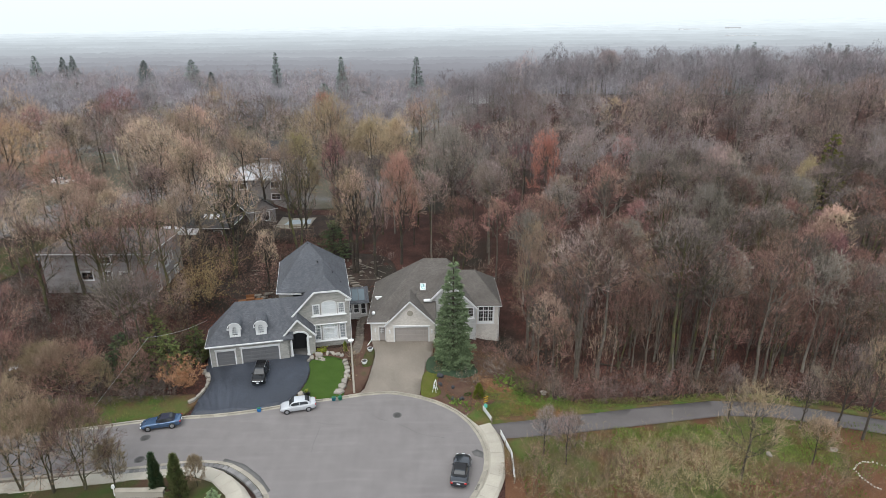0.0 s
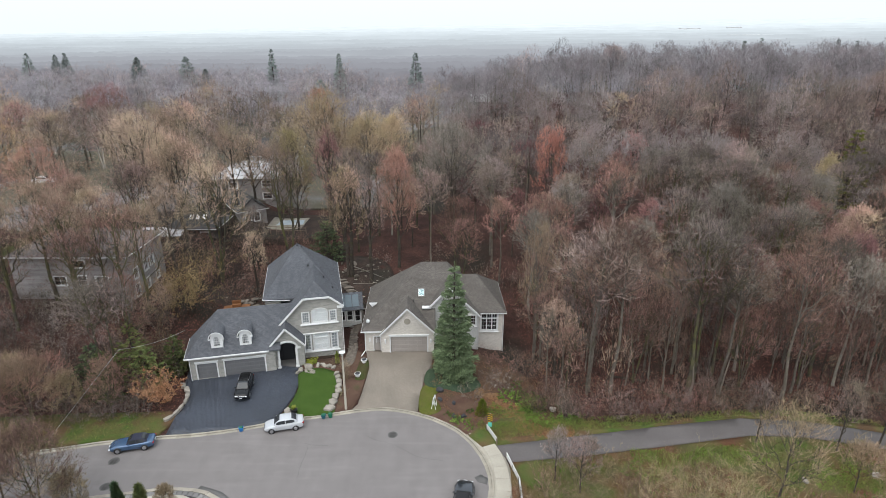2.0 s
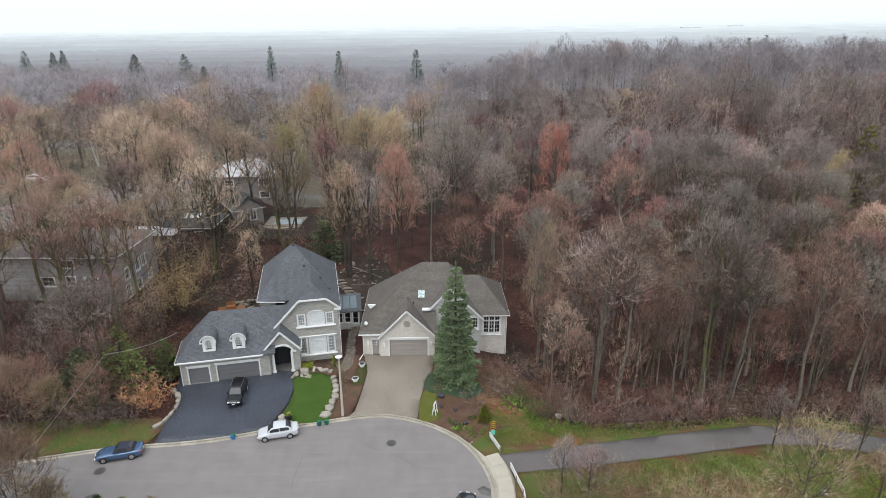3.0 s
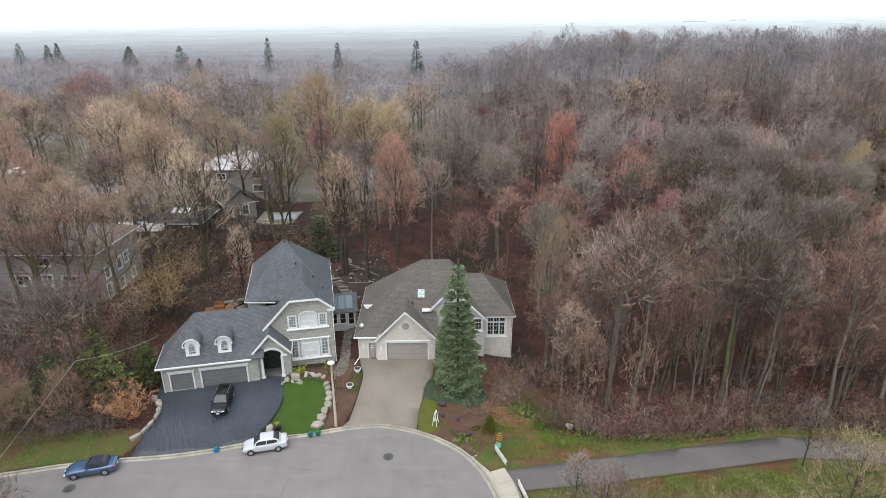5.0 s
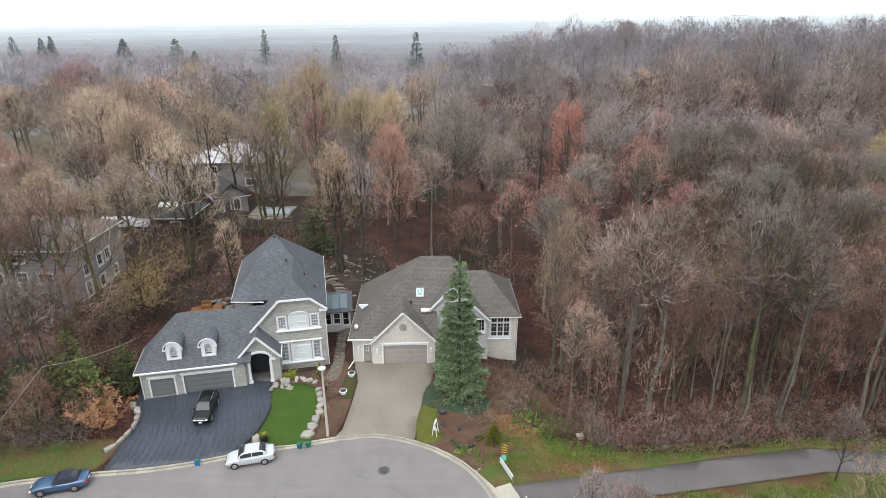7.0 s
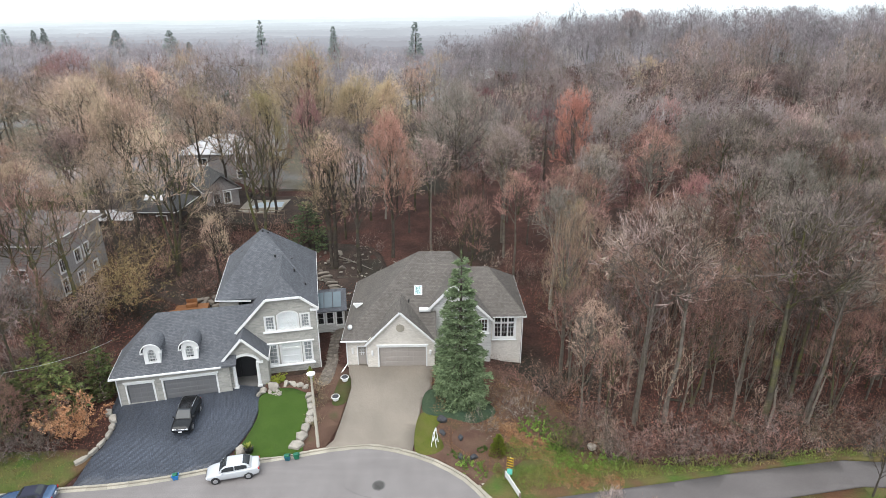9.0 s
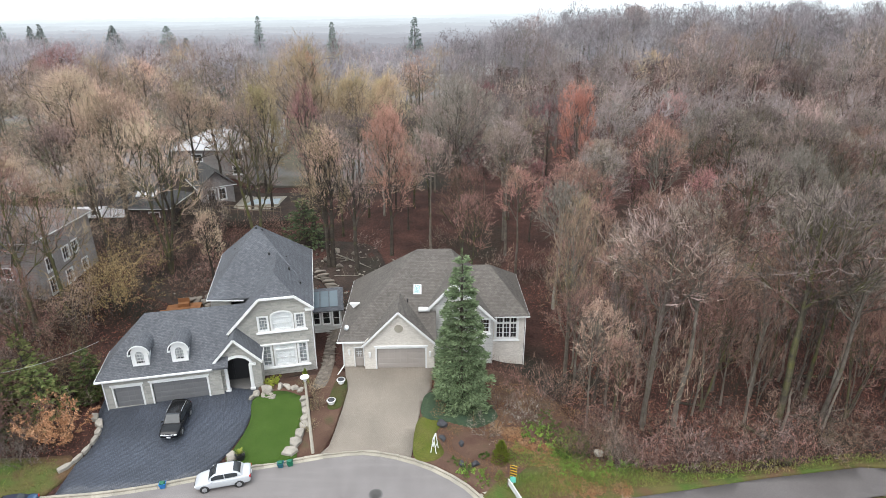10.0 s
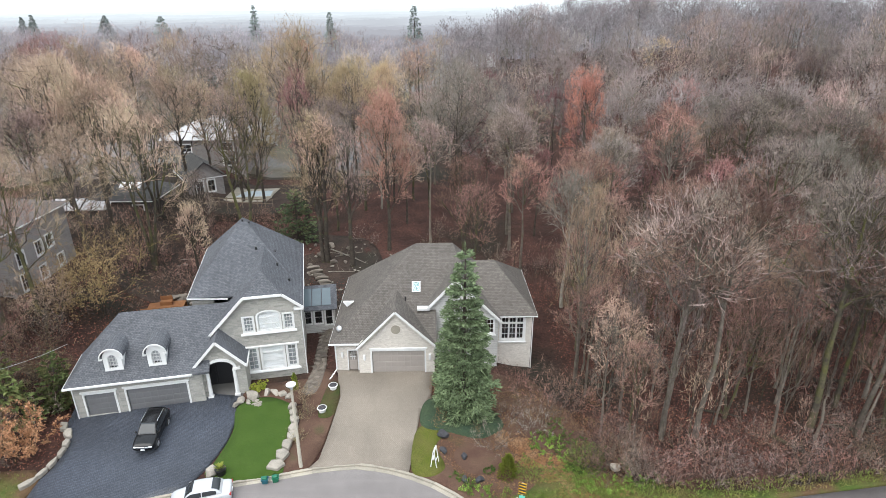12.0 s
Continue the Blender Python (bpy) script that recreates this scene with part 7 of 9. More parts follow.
def fallen_log(seed, ax, ay, bx, by, r, material=BARK, label="dark fallen tree trunk lying on leaf litter"):
    """A fallen trunk with the stubs of its limbs, lying on the litter."""
    rng = random.Random(seed)
    w = Wood()
    a, b = Vector((0, 0, 0)), Vector((bx - ax, by - ay, land(bx, by) - land(ax, ay)))
    pts = [a.lerp(b, k / 5) + Vector((rng.uniform(-0.1, 0.1), rng.uniform(-0.1, 0.1), 0)) for k in range(6)]
    w.rod(pts, [r * (1 - 0.12 * k) for k in range(6)], 7)
    for k in range(4):
        p = pts[2 + k % 4]
        w.rod([p, p + Vector((rng.uniform(-0.8, 0.8), rng.uniform(-0.8, 0.8), rng.uniform(0.4, 1.1)))], [r * 0.35, r * 0.1], 4)
    ob = new("fallen_log", w.mesh("fallen_log", material, True))
    ob.matrix_world = pose(ax, ay, land(ax, ay) + r * 0.7)
    tagged(ob, label, "log", "fallen logs")


for k, (ax, ay, bx, by, r) in enumerate(((24.9, 62.3, 26.6, 59.7, 0.17), (33.2, 70.3, 38.9, 69.8, 0.2), (30.0, 63.6, 33.2, 62.6, 0.14), (47, 62.6, 51.5, 61.2, 0.17), (20.5, 66.0, 24.0, 64.8, 0.14))):
    fallen_log(600 + k, ax, ay, bx, by, r)
for k, (x, y, h, r) in enumerate(((28.1, 61.8, 3.4, 0.11), (31.5, 61.8, 4.4, 0.09))):
    rng = random.Random(620 + k)
    w = Wood()
    top = Vector((0.5 * k, 0.1, h))
    w.rod([Vector((0, 0, -0.3)), Vector((0.2, 0.05, h * 0.5)), top], [r * 1.2, r, r * 0.75], 7)
    w.rod([top, top + Vector((0.12, 0.05, 0.7))], [r * 0.6, 0.02], 4)
    w.rod([Vector((0.15, 0.03, h * 0.4)), Vector((1.0, -0.5, h * 0.55))], [r * 0.35, 0.03], 4)
    ob = new("snag", w.mesh("snag", BARK_GREY, True))
    ob.matrix_world = pose(x, y, land(x, y))
    tagged(ob, "grey broken standing dead trunk", "dead tree", "snags")
fallen_log(610, -14.8, 95.1, -8.7, 89.7, 0.09, BARK_PALE, "pale slender fallen trunk behind the houses")
fallen_log(611, -7.0, 92.5, -3.5, 88.5, 0.08, BARK_PALE, "pale slender fallen trunk behind the houses")
fallen_log(612, -26.5, 86.0, -24.2, 89.5, 0.08, BARK_PALE, "pale slender fallen trunk behind the houses")


# ---- woods farther off, each belt one mesh ----
def belt(name, kinds, spots, material, label, low, high, bark=None):
    """Many small plants of a few kinds joined into one mesh, wood and twigs in two materials."""
    vs, fs, woods, lots, base = [], [], [], [], 0
    for x, y, a, b, c in spots:
        v, f, wood = kinds[int(a * len(kinds))]
        s = low + (high - low) * b
        t = c * math.tau
        rot = np.array([[math.cos(t), -math.sin(t), 0], [math.sin(t), math.cos(t), 0], [0, 0, 0.9 + 0.25 * c]], dtype=np.float32)
        vs.append(v @ rot.T * s + np.array([x, y, land(x, y) - 0.1], dtype=np.float32))
        fs.append(f + base)
        woods.append(wood)
        lots.append(np.full(len(f), (x * 0.731 + y * 1.37) % 1.0, dtype=np.float32))
        base += len(v)
    if vs:
        me = mesh_from(name, np.concatenate(vs), np.concatenate(fs), material)
        me.materials.append(bark or BARK)
        me.polygons.foreach_set("material_index", np.concatenate(woods).astype(np.int32))
        me.attributes.new("plant", "FLOAT", "FACE").data.foreach_set("value", np.concatenate(lots))
        return tagged(new(name, me), label, "woods", kind="stuff")


def joined(pair):
    (v0, f0), (v1, f1) = pair[0].arrays(), pair[1].arrays()
    wood = np.concatenate([np.ones(len(f0), dtype=np.int32), np.zeros(len(f1), dtype=np.int32)])
    return np.concatenate([v0, v1]), np.concatenate([f0, f1 + len(v0)]), wood


def residential(x, y):
    return x < -14 + 0.1 * y - 0.14 * max(0, y - 150)


mid_kinds = [joined(bare_tree(40 + k, 17, 5.2, 0.32, 8, 4, 4, 4, thin=0.068, sides=4, veil=2000, trunk=0.012, lobe=0.32, short=0.75)) for k in range(5)]
hill_kinds = [joined(bare_tree(45 + k, 17, 5.6, 0.2, 5, 3, 3, 1, thin=0.125, sides=3, veil=1300, trunk=0.008, rise=0.25, lobe=0.3, short=0.62)) for k in range(5)]
tan_kinds = [joined(bare_tree(50 + k, 15, 5.2, 0.3, 8, 4, 4, 4, thin=0.06, sides=4, shell=800, trunk=0.014)) for k in range(3)]
far_kinds = [joined(bare_tree(60 + k, 16, 5.4, 0.3, 4, 2, 2, 1, thin=0.115, sides=3, veil=240, trunk=0.009, lobe=0.2)) for k in range(5)]
mid_spots = scatter(31, -150, 230, 115, 238, 7.9, lambda x, y: not residential(x, y))
belt("woods_mid", mid_kinds, [s for s in mid_spots if s[4] < 0.65 and s[1] < 160], TWIG_MID, "dense leafless grey-brown woods on a low hill", 0.72, 1.08, BARK_GREY)
belt("woods_mid_dark", mid_kinds, [s for s in mid_spots if (0.65 <= s[4] < 0.9 or 0.925 <= s[4] < 0.98) and s[1] < 160], TWIG, "dense dark leafless woods on a low hill", 0.72, 1.08)
belt("woods_hill", hill_kinds, [s for s in mid_spots if s[4] < 0.975 and s[1] >= 160], TWIG_FAR_HAZE, "dense leafless woods near the hilltop, greyed by painted haze", 0.68, 0.98)
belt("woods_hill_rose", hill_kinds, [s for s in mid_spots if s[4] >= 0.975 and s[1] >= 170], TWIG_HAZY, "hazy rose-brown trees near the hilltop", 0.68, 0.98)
belt("woods_mid_tan", tan_kinds, [s for s in mid_spots if 0.9 <= s[4] < 0.925 and s[1] < 160], TWIG_TAN, "tan budding trees scattered in the woods", 0.8, 1.05)
belt("woods_mid_red", tan_kinds, [s for s in mid_spots if s[4] >= 0.98 and s[1] < 170], TWIG_WINE, "dull red budding trees scattered in the woods", 0.75, 1.0)
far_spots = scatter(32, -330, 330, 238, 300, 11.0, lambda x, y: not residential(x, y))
belt("woods_far", far_kinds, far_spots, TWIG_FAR_HAZE, "far leafless woods along the hill crest", 0.7, 0.95)
town_kinds = [joined(bare_tree(80 + k, 14, 5.6, 0.24, 8, 4, 3, 3, thin=0.078, sides=4, veil=600, rise=0.15, trunk=0.016)) for k in range(5)]
town_spots = scatter(33, -330, 60, 96, 330, 7.6, lambda x, y: residential(x, y) and not back_lots(x, y) and y > 128)
belt("garden_trees", town_kinds, [s for s in town_spots if s[4] < 0.7 and s[1] < 165], TWIG, "leafless trees among the houses", 0.75, 1.2, BARK_GREY)
belt("garden_trees_far", town_kinds, [s for s in town_spots if s[4] < 0.78 and 165 <= s[1] < 235], TWIG_TOWN_HAZE, "leafless trees of the town, paled by painted haze", 0.7, 1.1, BARK_GREY)
belt("garden_trees_distant", far_kinds, [s for s in town_spots if s[4] < 0.78 and s[1] >= 235], TWIG_TOWN_HAZE, "leafless trees at the far side of the town, paled by painted haze", 0.55, 0.85)
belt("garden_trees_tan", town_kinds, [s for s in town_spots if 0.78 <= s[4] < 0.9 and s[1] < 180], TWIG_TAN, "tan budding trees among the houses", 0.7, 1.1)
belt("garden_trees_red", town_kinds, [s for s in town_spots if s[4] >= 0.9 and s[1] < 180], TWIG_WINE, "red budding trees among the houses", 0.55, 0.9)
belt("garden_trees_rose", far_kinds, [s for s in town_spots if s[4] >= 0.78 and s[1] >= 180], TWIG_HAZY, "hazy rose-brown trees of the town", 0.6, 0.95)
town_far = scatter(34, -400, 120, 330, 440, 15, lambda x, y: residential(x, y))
belt("woods_horizon", far_kinds, town_far, TWIG_TOWN_HAZE, "far leafless woods beyond the town", 0.55, 0.85)
# undergrowth
brush_kinds = [joined(thicket(70 + k, (1.6, 2.6, 3.4, 2.0, 2.8)[k], (3.0, 2.6, 2.4, 3.4, 3.0)[k], (11, 12, 10, 13, 12)[k], 6, 5, 0.02, spread=(0.6, 0.45, 0.3, 0.6, 0.4)[k])) for k in range(5)]
brush_rng = random.Random(36)
brush_spots = []
while len(brush_spots) < 540:
    x, y = brush_rng.uniform(-66, 80), 57.2 + 40 * brush_rng.random() ** 1.7
    if not (clear_of(x, y) or (x > 9.8 and 57.2 + 0.35 * max(0, 12 - x) + 0.02 * max(0, x - 22) ** 1.6 * (x < 33) + 1.2 * (x >= 33) < y < 62) or (-60 < x < -31 and 58.5 < y < 73) or (-34 < x < -23 and 82 < y < 97)):
        continue
    if abs(x) < 0.8 * y + 14 and noise.noise((x * 0.16, y * 0.16, 5)) > -0.12 - 0.25 * (y < 61.5) - 0.5 * (x < -28):
        brush_spots.append((x, y, brush_rng.random(), brush_rng.random(), brush_rng.random()))
belt("undergrowth", brush_kinds, [s for s in brush_spots if s[2] < 0.6], TWIG_RUST, "tangled leafless red-brown undergrowth under the trees", 0.45, 1.2)
brush_grey = [(x, y, (a - 0.6) / 0.4, b, c) for x, y, a, b, c in brush_spots if a >= 0.6]
belt("grey_undergrowth", brush_kinds, brush_grey, TWIG, "tangled leafless grey-brown undergrowth under the trees", 0.5, 1.3)
edge_rng = random.Random(44)
edge_spots = []
while len(edge_spots) < 120:
    x = edge_rng.uniform(9.6, 62)
    front = 57.4 + 0.35 * max(0, 12 - x) + 0.9 * step((x - 20) / 6) - 0.012 * max(0, x - 33) ** 1.7
    y = front + 4.5 * edge_rng.random() ** 1.4
    if 24.5 < x < 27 or noise.noise((x * 0.3, y * 0.3, 15)) < -0.3:
        continue
    edge_spots.append((x, y, edge_rng.random(), edge_rng.random(), edge_rng.random()))
belt("edge_brush", brush_kinds, [s for s in edge_spots if s[4] < 0.6], TWIG_RUST, "dense red-brown leafless brush along the woodland edge", 0.6, 1.15)
belt("dark_edge_brush", brush_kinds, [s for s in edge_spots if s[4] >= 0.6], TWIG_DARK, "dense dark leafless brush along the woodland edge", 0.6, 1.1)
# brush on the bank below the grey house and among the gardens
bank_rng = random.Random(38)
bank_spots = []
while len(bank_spots) < 150:
    x, y = bank_rng.uniform(-62, -31), bank_rng.uniform(59, 76)
    if (x > -36 and y > 69) or (x > -33.5 and y < 66) or y < 59.5 - 0.1 * (x + 31):
        continue
    bank_spots.append((x, y, bank_rng.random(), bank_rng.random(), bank_rng.random()))
belt("bank_brush", brush_kinds, [s for s in bank_spots if s[0] > -42 and s[4] < 0.6], TWIG_OLIVE, "dense olive-brown leafless brush covering the bank", 0.9, 1.7)
belt("dark_bank_brush", brush_kinds, [s for s in bank_spots if not (s[0] > -42 and s[4] < 0.6)], TWIG_DARK, "dense dark leafless brush covering the bank", 0.8, 1.5)
slope_rng = random.Random(41)
slope_spots = []
while len(slope_spots) < 190:
    x, y = slope_rng.uniform(-46, -20), slope_rng.uniform(84.5, 105)
    if (x > -29 and y < 87) or (x < -37.5 and y > 97.5) or (x < -34 and y > 101) or (-42 < x < -41 and y < 87):
        continue
    slope_spots.append((x, y, slope_rng.random(), slope_rng.random(), slope_rng.random()))
belt("slope_brush", brush_kinds, slope_spots, TWIG_RUST, "tangled brown brush on the slope behind the stone house", 0.5, 1.3)
yard_rng = random.Random(39)
yard_spots = []
while len(yard_spots) < 110:
    x, y = yard_rng.uniform(-95, -10), yard_rng.uniform(84, 150)
    if back_lots(x, y) or not residential(x, y) or (x > -26 and y < 98):
        continue
    yard_spots.append((x, y, yard_rng.random(), yard_rng.random(), yard_rng.random()))
belt("garden_brush", brush_kinds, yard_spots, TWIG_TAN, "leafless brown shrubs among the gardens", 0.9, 1.9)
sapling_kinds = [joined(bare_tree(90 + k, 9, 1.5, 0.1, 12, 3, 3, 3, 0.022, rise=0.5, sides=4, trunk=0.007)) for k in range(5)]
sapling_spots = scatter(37, 9, 80, 60.5, 92, 3.3, lambda x, y: clear_of(x, y) and noise.noise((x * 0.11, y * 0.11, 4)) > -0.25)
belt("saplings", sapling_kinds, [s for s in sapling_spots if s[4] < 0.3], TWIG_TAN, "slender tan-brown saplings under the tall trees", 0.5, 1.2)
belt("red_saplings", sapling_kinds, [s for s in sapling_spots if 0.3 <= s[4] < 0.55], TWIG_RUST, "slender red-brown saplings under the tall trees", 0.5, 1.15)


def flecks(name, seed, count, area, size, material, label, lift, keep=None, upright=0.0):
    """Fallen leaves or grass blades strewn over the ground, one mesh."""
    rng = random.Random(seed)
    w = Wood()
    x0, x1, y0, y1 = area
    while len(w.f) < count:
        x, y = rng.uniform(x0, x1), rng.uniform(y0, y1)
        if keep and not keep(x, y):
            continue
        p = Vector((x, y, land(x, y) + lift))
        d = Vector((rng.uniform(-1, 1), rng.uniform(-1, 1), rng.uniform(0.05, 0.5) + upright)).normalized() * size * rng.uniform(0.6, 1.4)
        w.blade(p, p + d, size * (0.7 if not upright else 0.25), rng)
    return tagged(new(name, w.mesh(name, material)), label, "ground litter", kind="stuff")


FALLEN = twig_mat("fallen_leaves", (0.228, 0.0896, 0.0645), (0.157, 0.0627, 0.0466), (0.256, 0.121, 0.0762), 0.9, 0.3)
LITTER_LEAF = twig_mat("dead_leaves", (0.21, 0.115, 0.06), (0.16, 0.09, 0.05), (0.23, 0.15, 0.08), 0.9, 0.4)
GRASSY = twig_mat("grass_blades", (0.1, 0.165, 0.03), (0.145, 0.16, 0.045), (0.19, 0.15, 0.065), 0.9, 0.25, 0.5, 1.5)
flecks("fallen_leaves", 1, 40000, (-40, 66, 58.5, 88), 0.13, FALLEN, "red-brown fallen leaves on the woodland floor", 0.02, lambda x, y: x > 10.5 or x < -29 or y > 83)
flecks("bed_leaves", 2, 21000, (-1.5, 13, 53.5, 69), 0.08, LITTER_LEAF, "orange-brown dead leaves strewn over the bed", 0.12, lambda x, y: noise.noise((x * 0.25, y * 0.25, 3)) > -0.1 and (x - 4.8) * 0.9 + (y - 53) > 1.5 and not (x < 8.5 and y > 68.2) and 3.4 * x + 5.2 > 58 - y)
STREAK = [(4.4, 61.4), (5.7, 60.6), (7.5, 58.4), (8.4, 56.3), (10.2, 54.9), (13, 55.2)]


def off_streak(x, y):
    best = 99.0
    for (a, b), (c, d) in zip(STREAK, STREAK[1:]):
        u = min(max(((x - a) * (c - a) + (y - b) * (d - b)) / ((c - a) ** 2 + (d - b) ** 2), 0), 1)
        best = min(best, math.hypot(x - a - u * (c - a), y - b - u * (d - b)))
    return best


ORANGE_LEAF = twig_mat("orange_dead_leaves", (0.281, 0.148, 0.078), (0.226, 0.117, 0.0624), (0.312, 0.195, 0.117), 0.9, 0.4)
flecks("drifted_leaves", 9, 7000, (3.5, 13.5, 54, 62.5), 0.12, ORANGE_LEAF, "drift of orange-brown dead leaves between bed and woods", 0.13, lambda x, y: off_streak(x, y) < 0.9 + 1.5 * noise.noise((x * 0.8, y * 0.8, 2)) + 0.7 * noise.noise((x * 2.9, y * 2.9, 6)))
# patches of new grass: x, y and half widths
GREEN_SPOTS = [(7.0, 55.2, 2.6, 1.2), (13, 56.0, 5, 0.9), (20.5, 50.0, 3.6, 2.2), (27.5, 51.0, 4.0, 1.2), (37.0, 48.4, 3.0, 2.0), (9.5, 57.5, 2.5, 1.2)]
flecks("meadow_grass", 3, 26000, (4.5, 66, 34, 54.5), 0.3, GRASSY, "tufts of green and tawny meadow grass", 0.08, lambda x, y: y < 50.2 + 0.12 * (x - 6) - 0.012 * max(0, x - 33) ** 2 and (x > 7.6 or y < 40) and noise.noise((x * 0.2, y * 0.2, 8)) > -0.25, 0.8)
SPRING = twig_mat("spring_grass_blades", (0.16, 0.24, 0.045), (0.2, 0.26, 0.06), (0.2, 0.22, 0.06), 0.9, 0.25, 0.6, 1.4)
flecks("spring_grass", 8, 16000, (3.5, 46, 40, 58), 0.2, SPRING, "bright tufts of new spring grass", 0.08, lambda x, y: any((x - a) ** 2 / r ** 2 + (y - b) ** 2 / q ** 2 < 1 + 1.6 * noise.noise((x * 0.5, y * 0.5, 21)) for a, b, r, q in GREEN_SPOTS) and (y > 54.3 + 0.14 * (x - 6) or y < 51.5 + 0.12 * (x - 6) - 0.02 * max(0, x - 30) ** 2), 0.6)
flecks("verge_grass", 4, 7000, (5.5, 60, 53, 59), 0.22, GRASSY, "tufts of spring grass beside the footpath", 0.12, lambda x, y: 53.9 + 0.14 * (x - 6) - 0.016 * max(0, x - 30) ** 2 < y < 56.5 + 0.08 * (x - 6) - 0.012 * max(0, x - 30) ** 2, 0.8)
flecks("street_verge_grass", 5, 4000, (-60, -29.5, 50, 58), 0.2, GRASSY, "tufts of grass on the strip beside the street", 0.1, lambda x, y: y > 54.8 + (x + 29) * 0.16, 0.8)
flecks("bed_grass", 7, 7000, (3.5, 12, 55.2, 63.5), 0.16, GRASSY, "tufts of grass spreading through the bed", 0.12, lambda x, y: noise.noise((x * 0.35, y * 0.35, 12)) > 0.0 and y < 63.5 - 0.2 * x and x > 3.5 + 0.5 * abs(y - 56), 0.8)


# ---- single trees and shrubs ----
BARK_BIRCH = surface("white_bark", (0.62, 0.59, 0.54), (0.5, 0.47, 0.43), 0.8, 1.5, 9, 0.3, 0.3)
plant("spruce", spruce(3, 14.2, 2.7), (BARK, NEEDLE), 1.25, 64.6, "tall dense blue-green spruce before the brick house", "spruce")
plant("red_maple", bare_tree(101, 21, 3.7, 0.28, 14, 6, 7, 6, 0.035, bud=0.9, shell=900, rise=0.5, lobe=0.4, solid=True), (BARK, TWIG_RED), 19.6, 109, "maple in orange-red bud among grey trees", "tree")
plant("red_maple", bare_tree(102, 21.5, 3.7, 0.22, 16, 6, 7, 6, 0.035, bud=0.7, shell=900, rise=0.4, veil=2500, short=0.9, solid=True), (BARK, TWIG_ROSE), -7.2, 94, "slender maple in orange-red bud behind the houses", "tree")
plant("red_maple", bare_tree(103, 18, 3.6, 0.4, 14, 6, 6, 5, 0.04, bud=0.5, solid=True), (BARK, TWIG_WINE), 37, 118, "maple in deep red bud on the wooded hill", "tree")
for k, (x, y, h, r) in enumerate(((-23.8, 123, 25, 8.4), (-15.5, 125, 20.5, 5.8), (-11.5, 134, 18, 5.4), (-26.6, 107, 21.5, 3.6))):
    plant("willow", bare_tree(110 + k, h, r, 0.25, 16, 7, 6, 7, 0.034, bud=0.3, shell=1900, rise=0.2, lobe=0.4, solid=True, veil=3500, short=0.8), (BARK, TWIG_YEL if k == 3 else TWIG_OCHRE), x, y, "tall slender willow with yellow-green twigs" if k == 3 else "large budding willow with ochre twigs", "tree", "yellow willows")
plant("budding_tree", bare_tree(120, 16, 3.4, 0.25, 18, 6, 6, 5, 0.06, bud=0.8), (BARK, TWIG_YEL), 70, 109, "yellow-green budding tree among grey woods", "tree")
for k, (x, y, h, r, mat) in enumerate(((-85, 152, 14, 6, TWIG_WINE), (-98, 142, 13, 6, TWIG_WINE), (-108, 155, 12, 6.5, TWIG_TAN), (-84, 130, 14, 6, TWIG_TAN), (-50, 110, 17, 6.5, TWIG_TAN), (-60, 117, 15, 6, TWIG_TAN), (-74, 89, 16, 6, TWIG_ORANGE), (-80, 106, 17, 7, TWIG_ORANGE), (-67, 99, 14, 5, TWIG_ROSE), (-89, 112, 15, 6, TWIG_ORANGE), (-44, 99, 16, 6, TWIG_TAN), (-38, 109, 16, 5, TWIG_TAN), (-47, 91, 14, 5, TWIG), (-71, 79, 15, 6, TWIG_TAN), (-19.1, 102, 20, 3.4, TWIG_WINE), (-100, 112, 14, 6.5, TWIG_TAN), (-15.2, 92, 16.8, 4.0, TWIG_OLIVE), (-40, 86, 13, 4.5, TWIG_TAN), (-47.3, 96.5, 18, 7.5, TWIG_TAN), (-41, 93, 17, 5.5, TWIG_TAN), (-30, 116, 16, 5, TWIG), (-70, 128, 14, 5.5, TWIG), (-56, 134, 15, 6, TWIG_TAN), (-112, 128, 13, 6, TWIG_WINE), (-55.5, 93, 9, 4.4, TWIG_TAN), (-23, 124, 17, 5.0, TWIG_TAN), (-35.5, 176, 16, 4.5, TWIG_RED), (-90, 165, 15, 7, TWIG_WINE), (-30, 108, 17, 5, TWIG_TAN))):
    plant("garden_tree", bare_tree(130 + k, h * 1.12, r, 0.26, 12, 6, 6, 6, 0.03, bud=0.15, trunk=0.014, rise=0.16, shell=900, solid=True, veil=1300, short=0.8), (BARK, mat), x, y, "spreading garden tree in orange-tan bud" if mat is TWIG_ORANGE else "spreading garden tree in dull red bud" if mat in (TWIG_WINE, TWIG_RED, TWIG_ROSE) else "spreading garden tree in tan-brown bud", "tree", "garden trees behind the houses")
for k, (x, y, h, r) in enumerate(((51, 104, 17, 5), (1.8, 103, 21, 6.2), (60, 96, 16, 4.6), (44, 92, 16, 4.4))):
    plant("tall_tree", bare_tree(150 + k, h * 1.04, r, 0.36, 14, 7, 7, 7, 0.026, bud=0.1, shell=1200, rise=0.4, solid=True, veil=2500, short=0.8), (BARK, TWIG_PALE), x, y, "tall round-crowned tree with pale tan twigs", "tree", "pale crowned trees")
plant("olive_pine", conifer(167, 20.5, 4.2, 20, 9, 5, 0.5, 0.05, 0.2, 0.15), (BARK, NEEDLE_OLIVE), 72.2, 107, "olive-green evergreen standing among grey woods", "conifer")
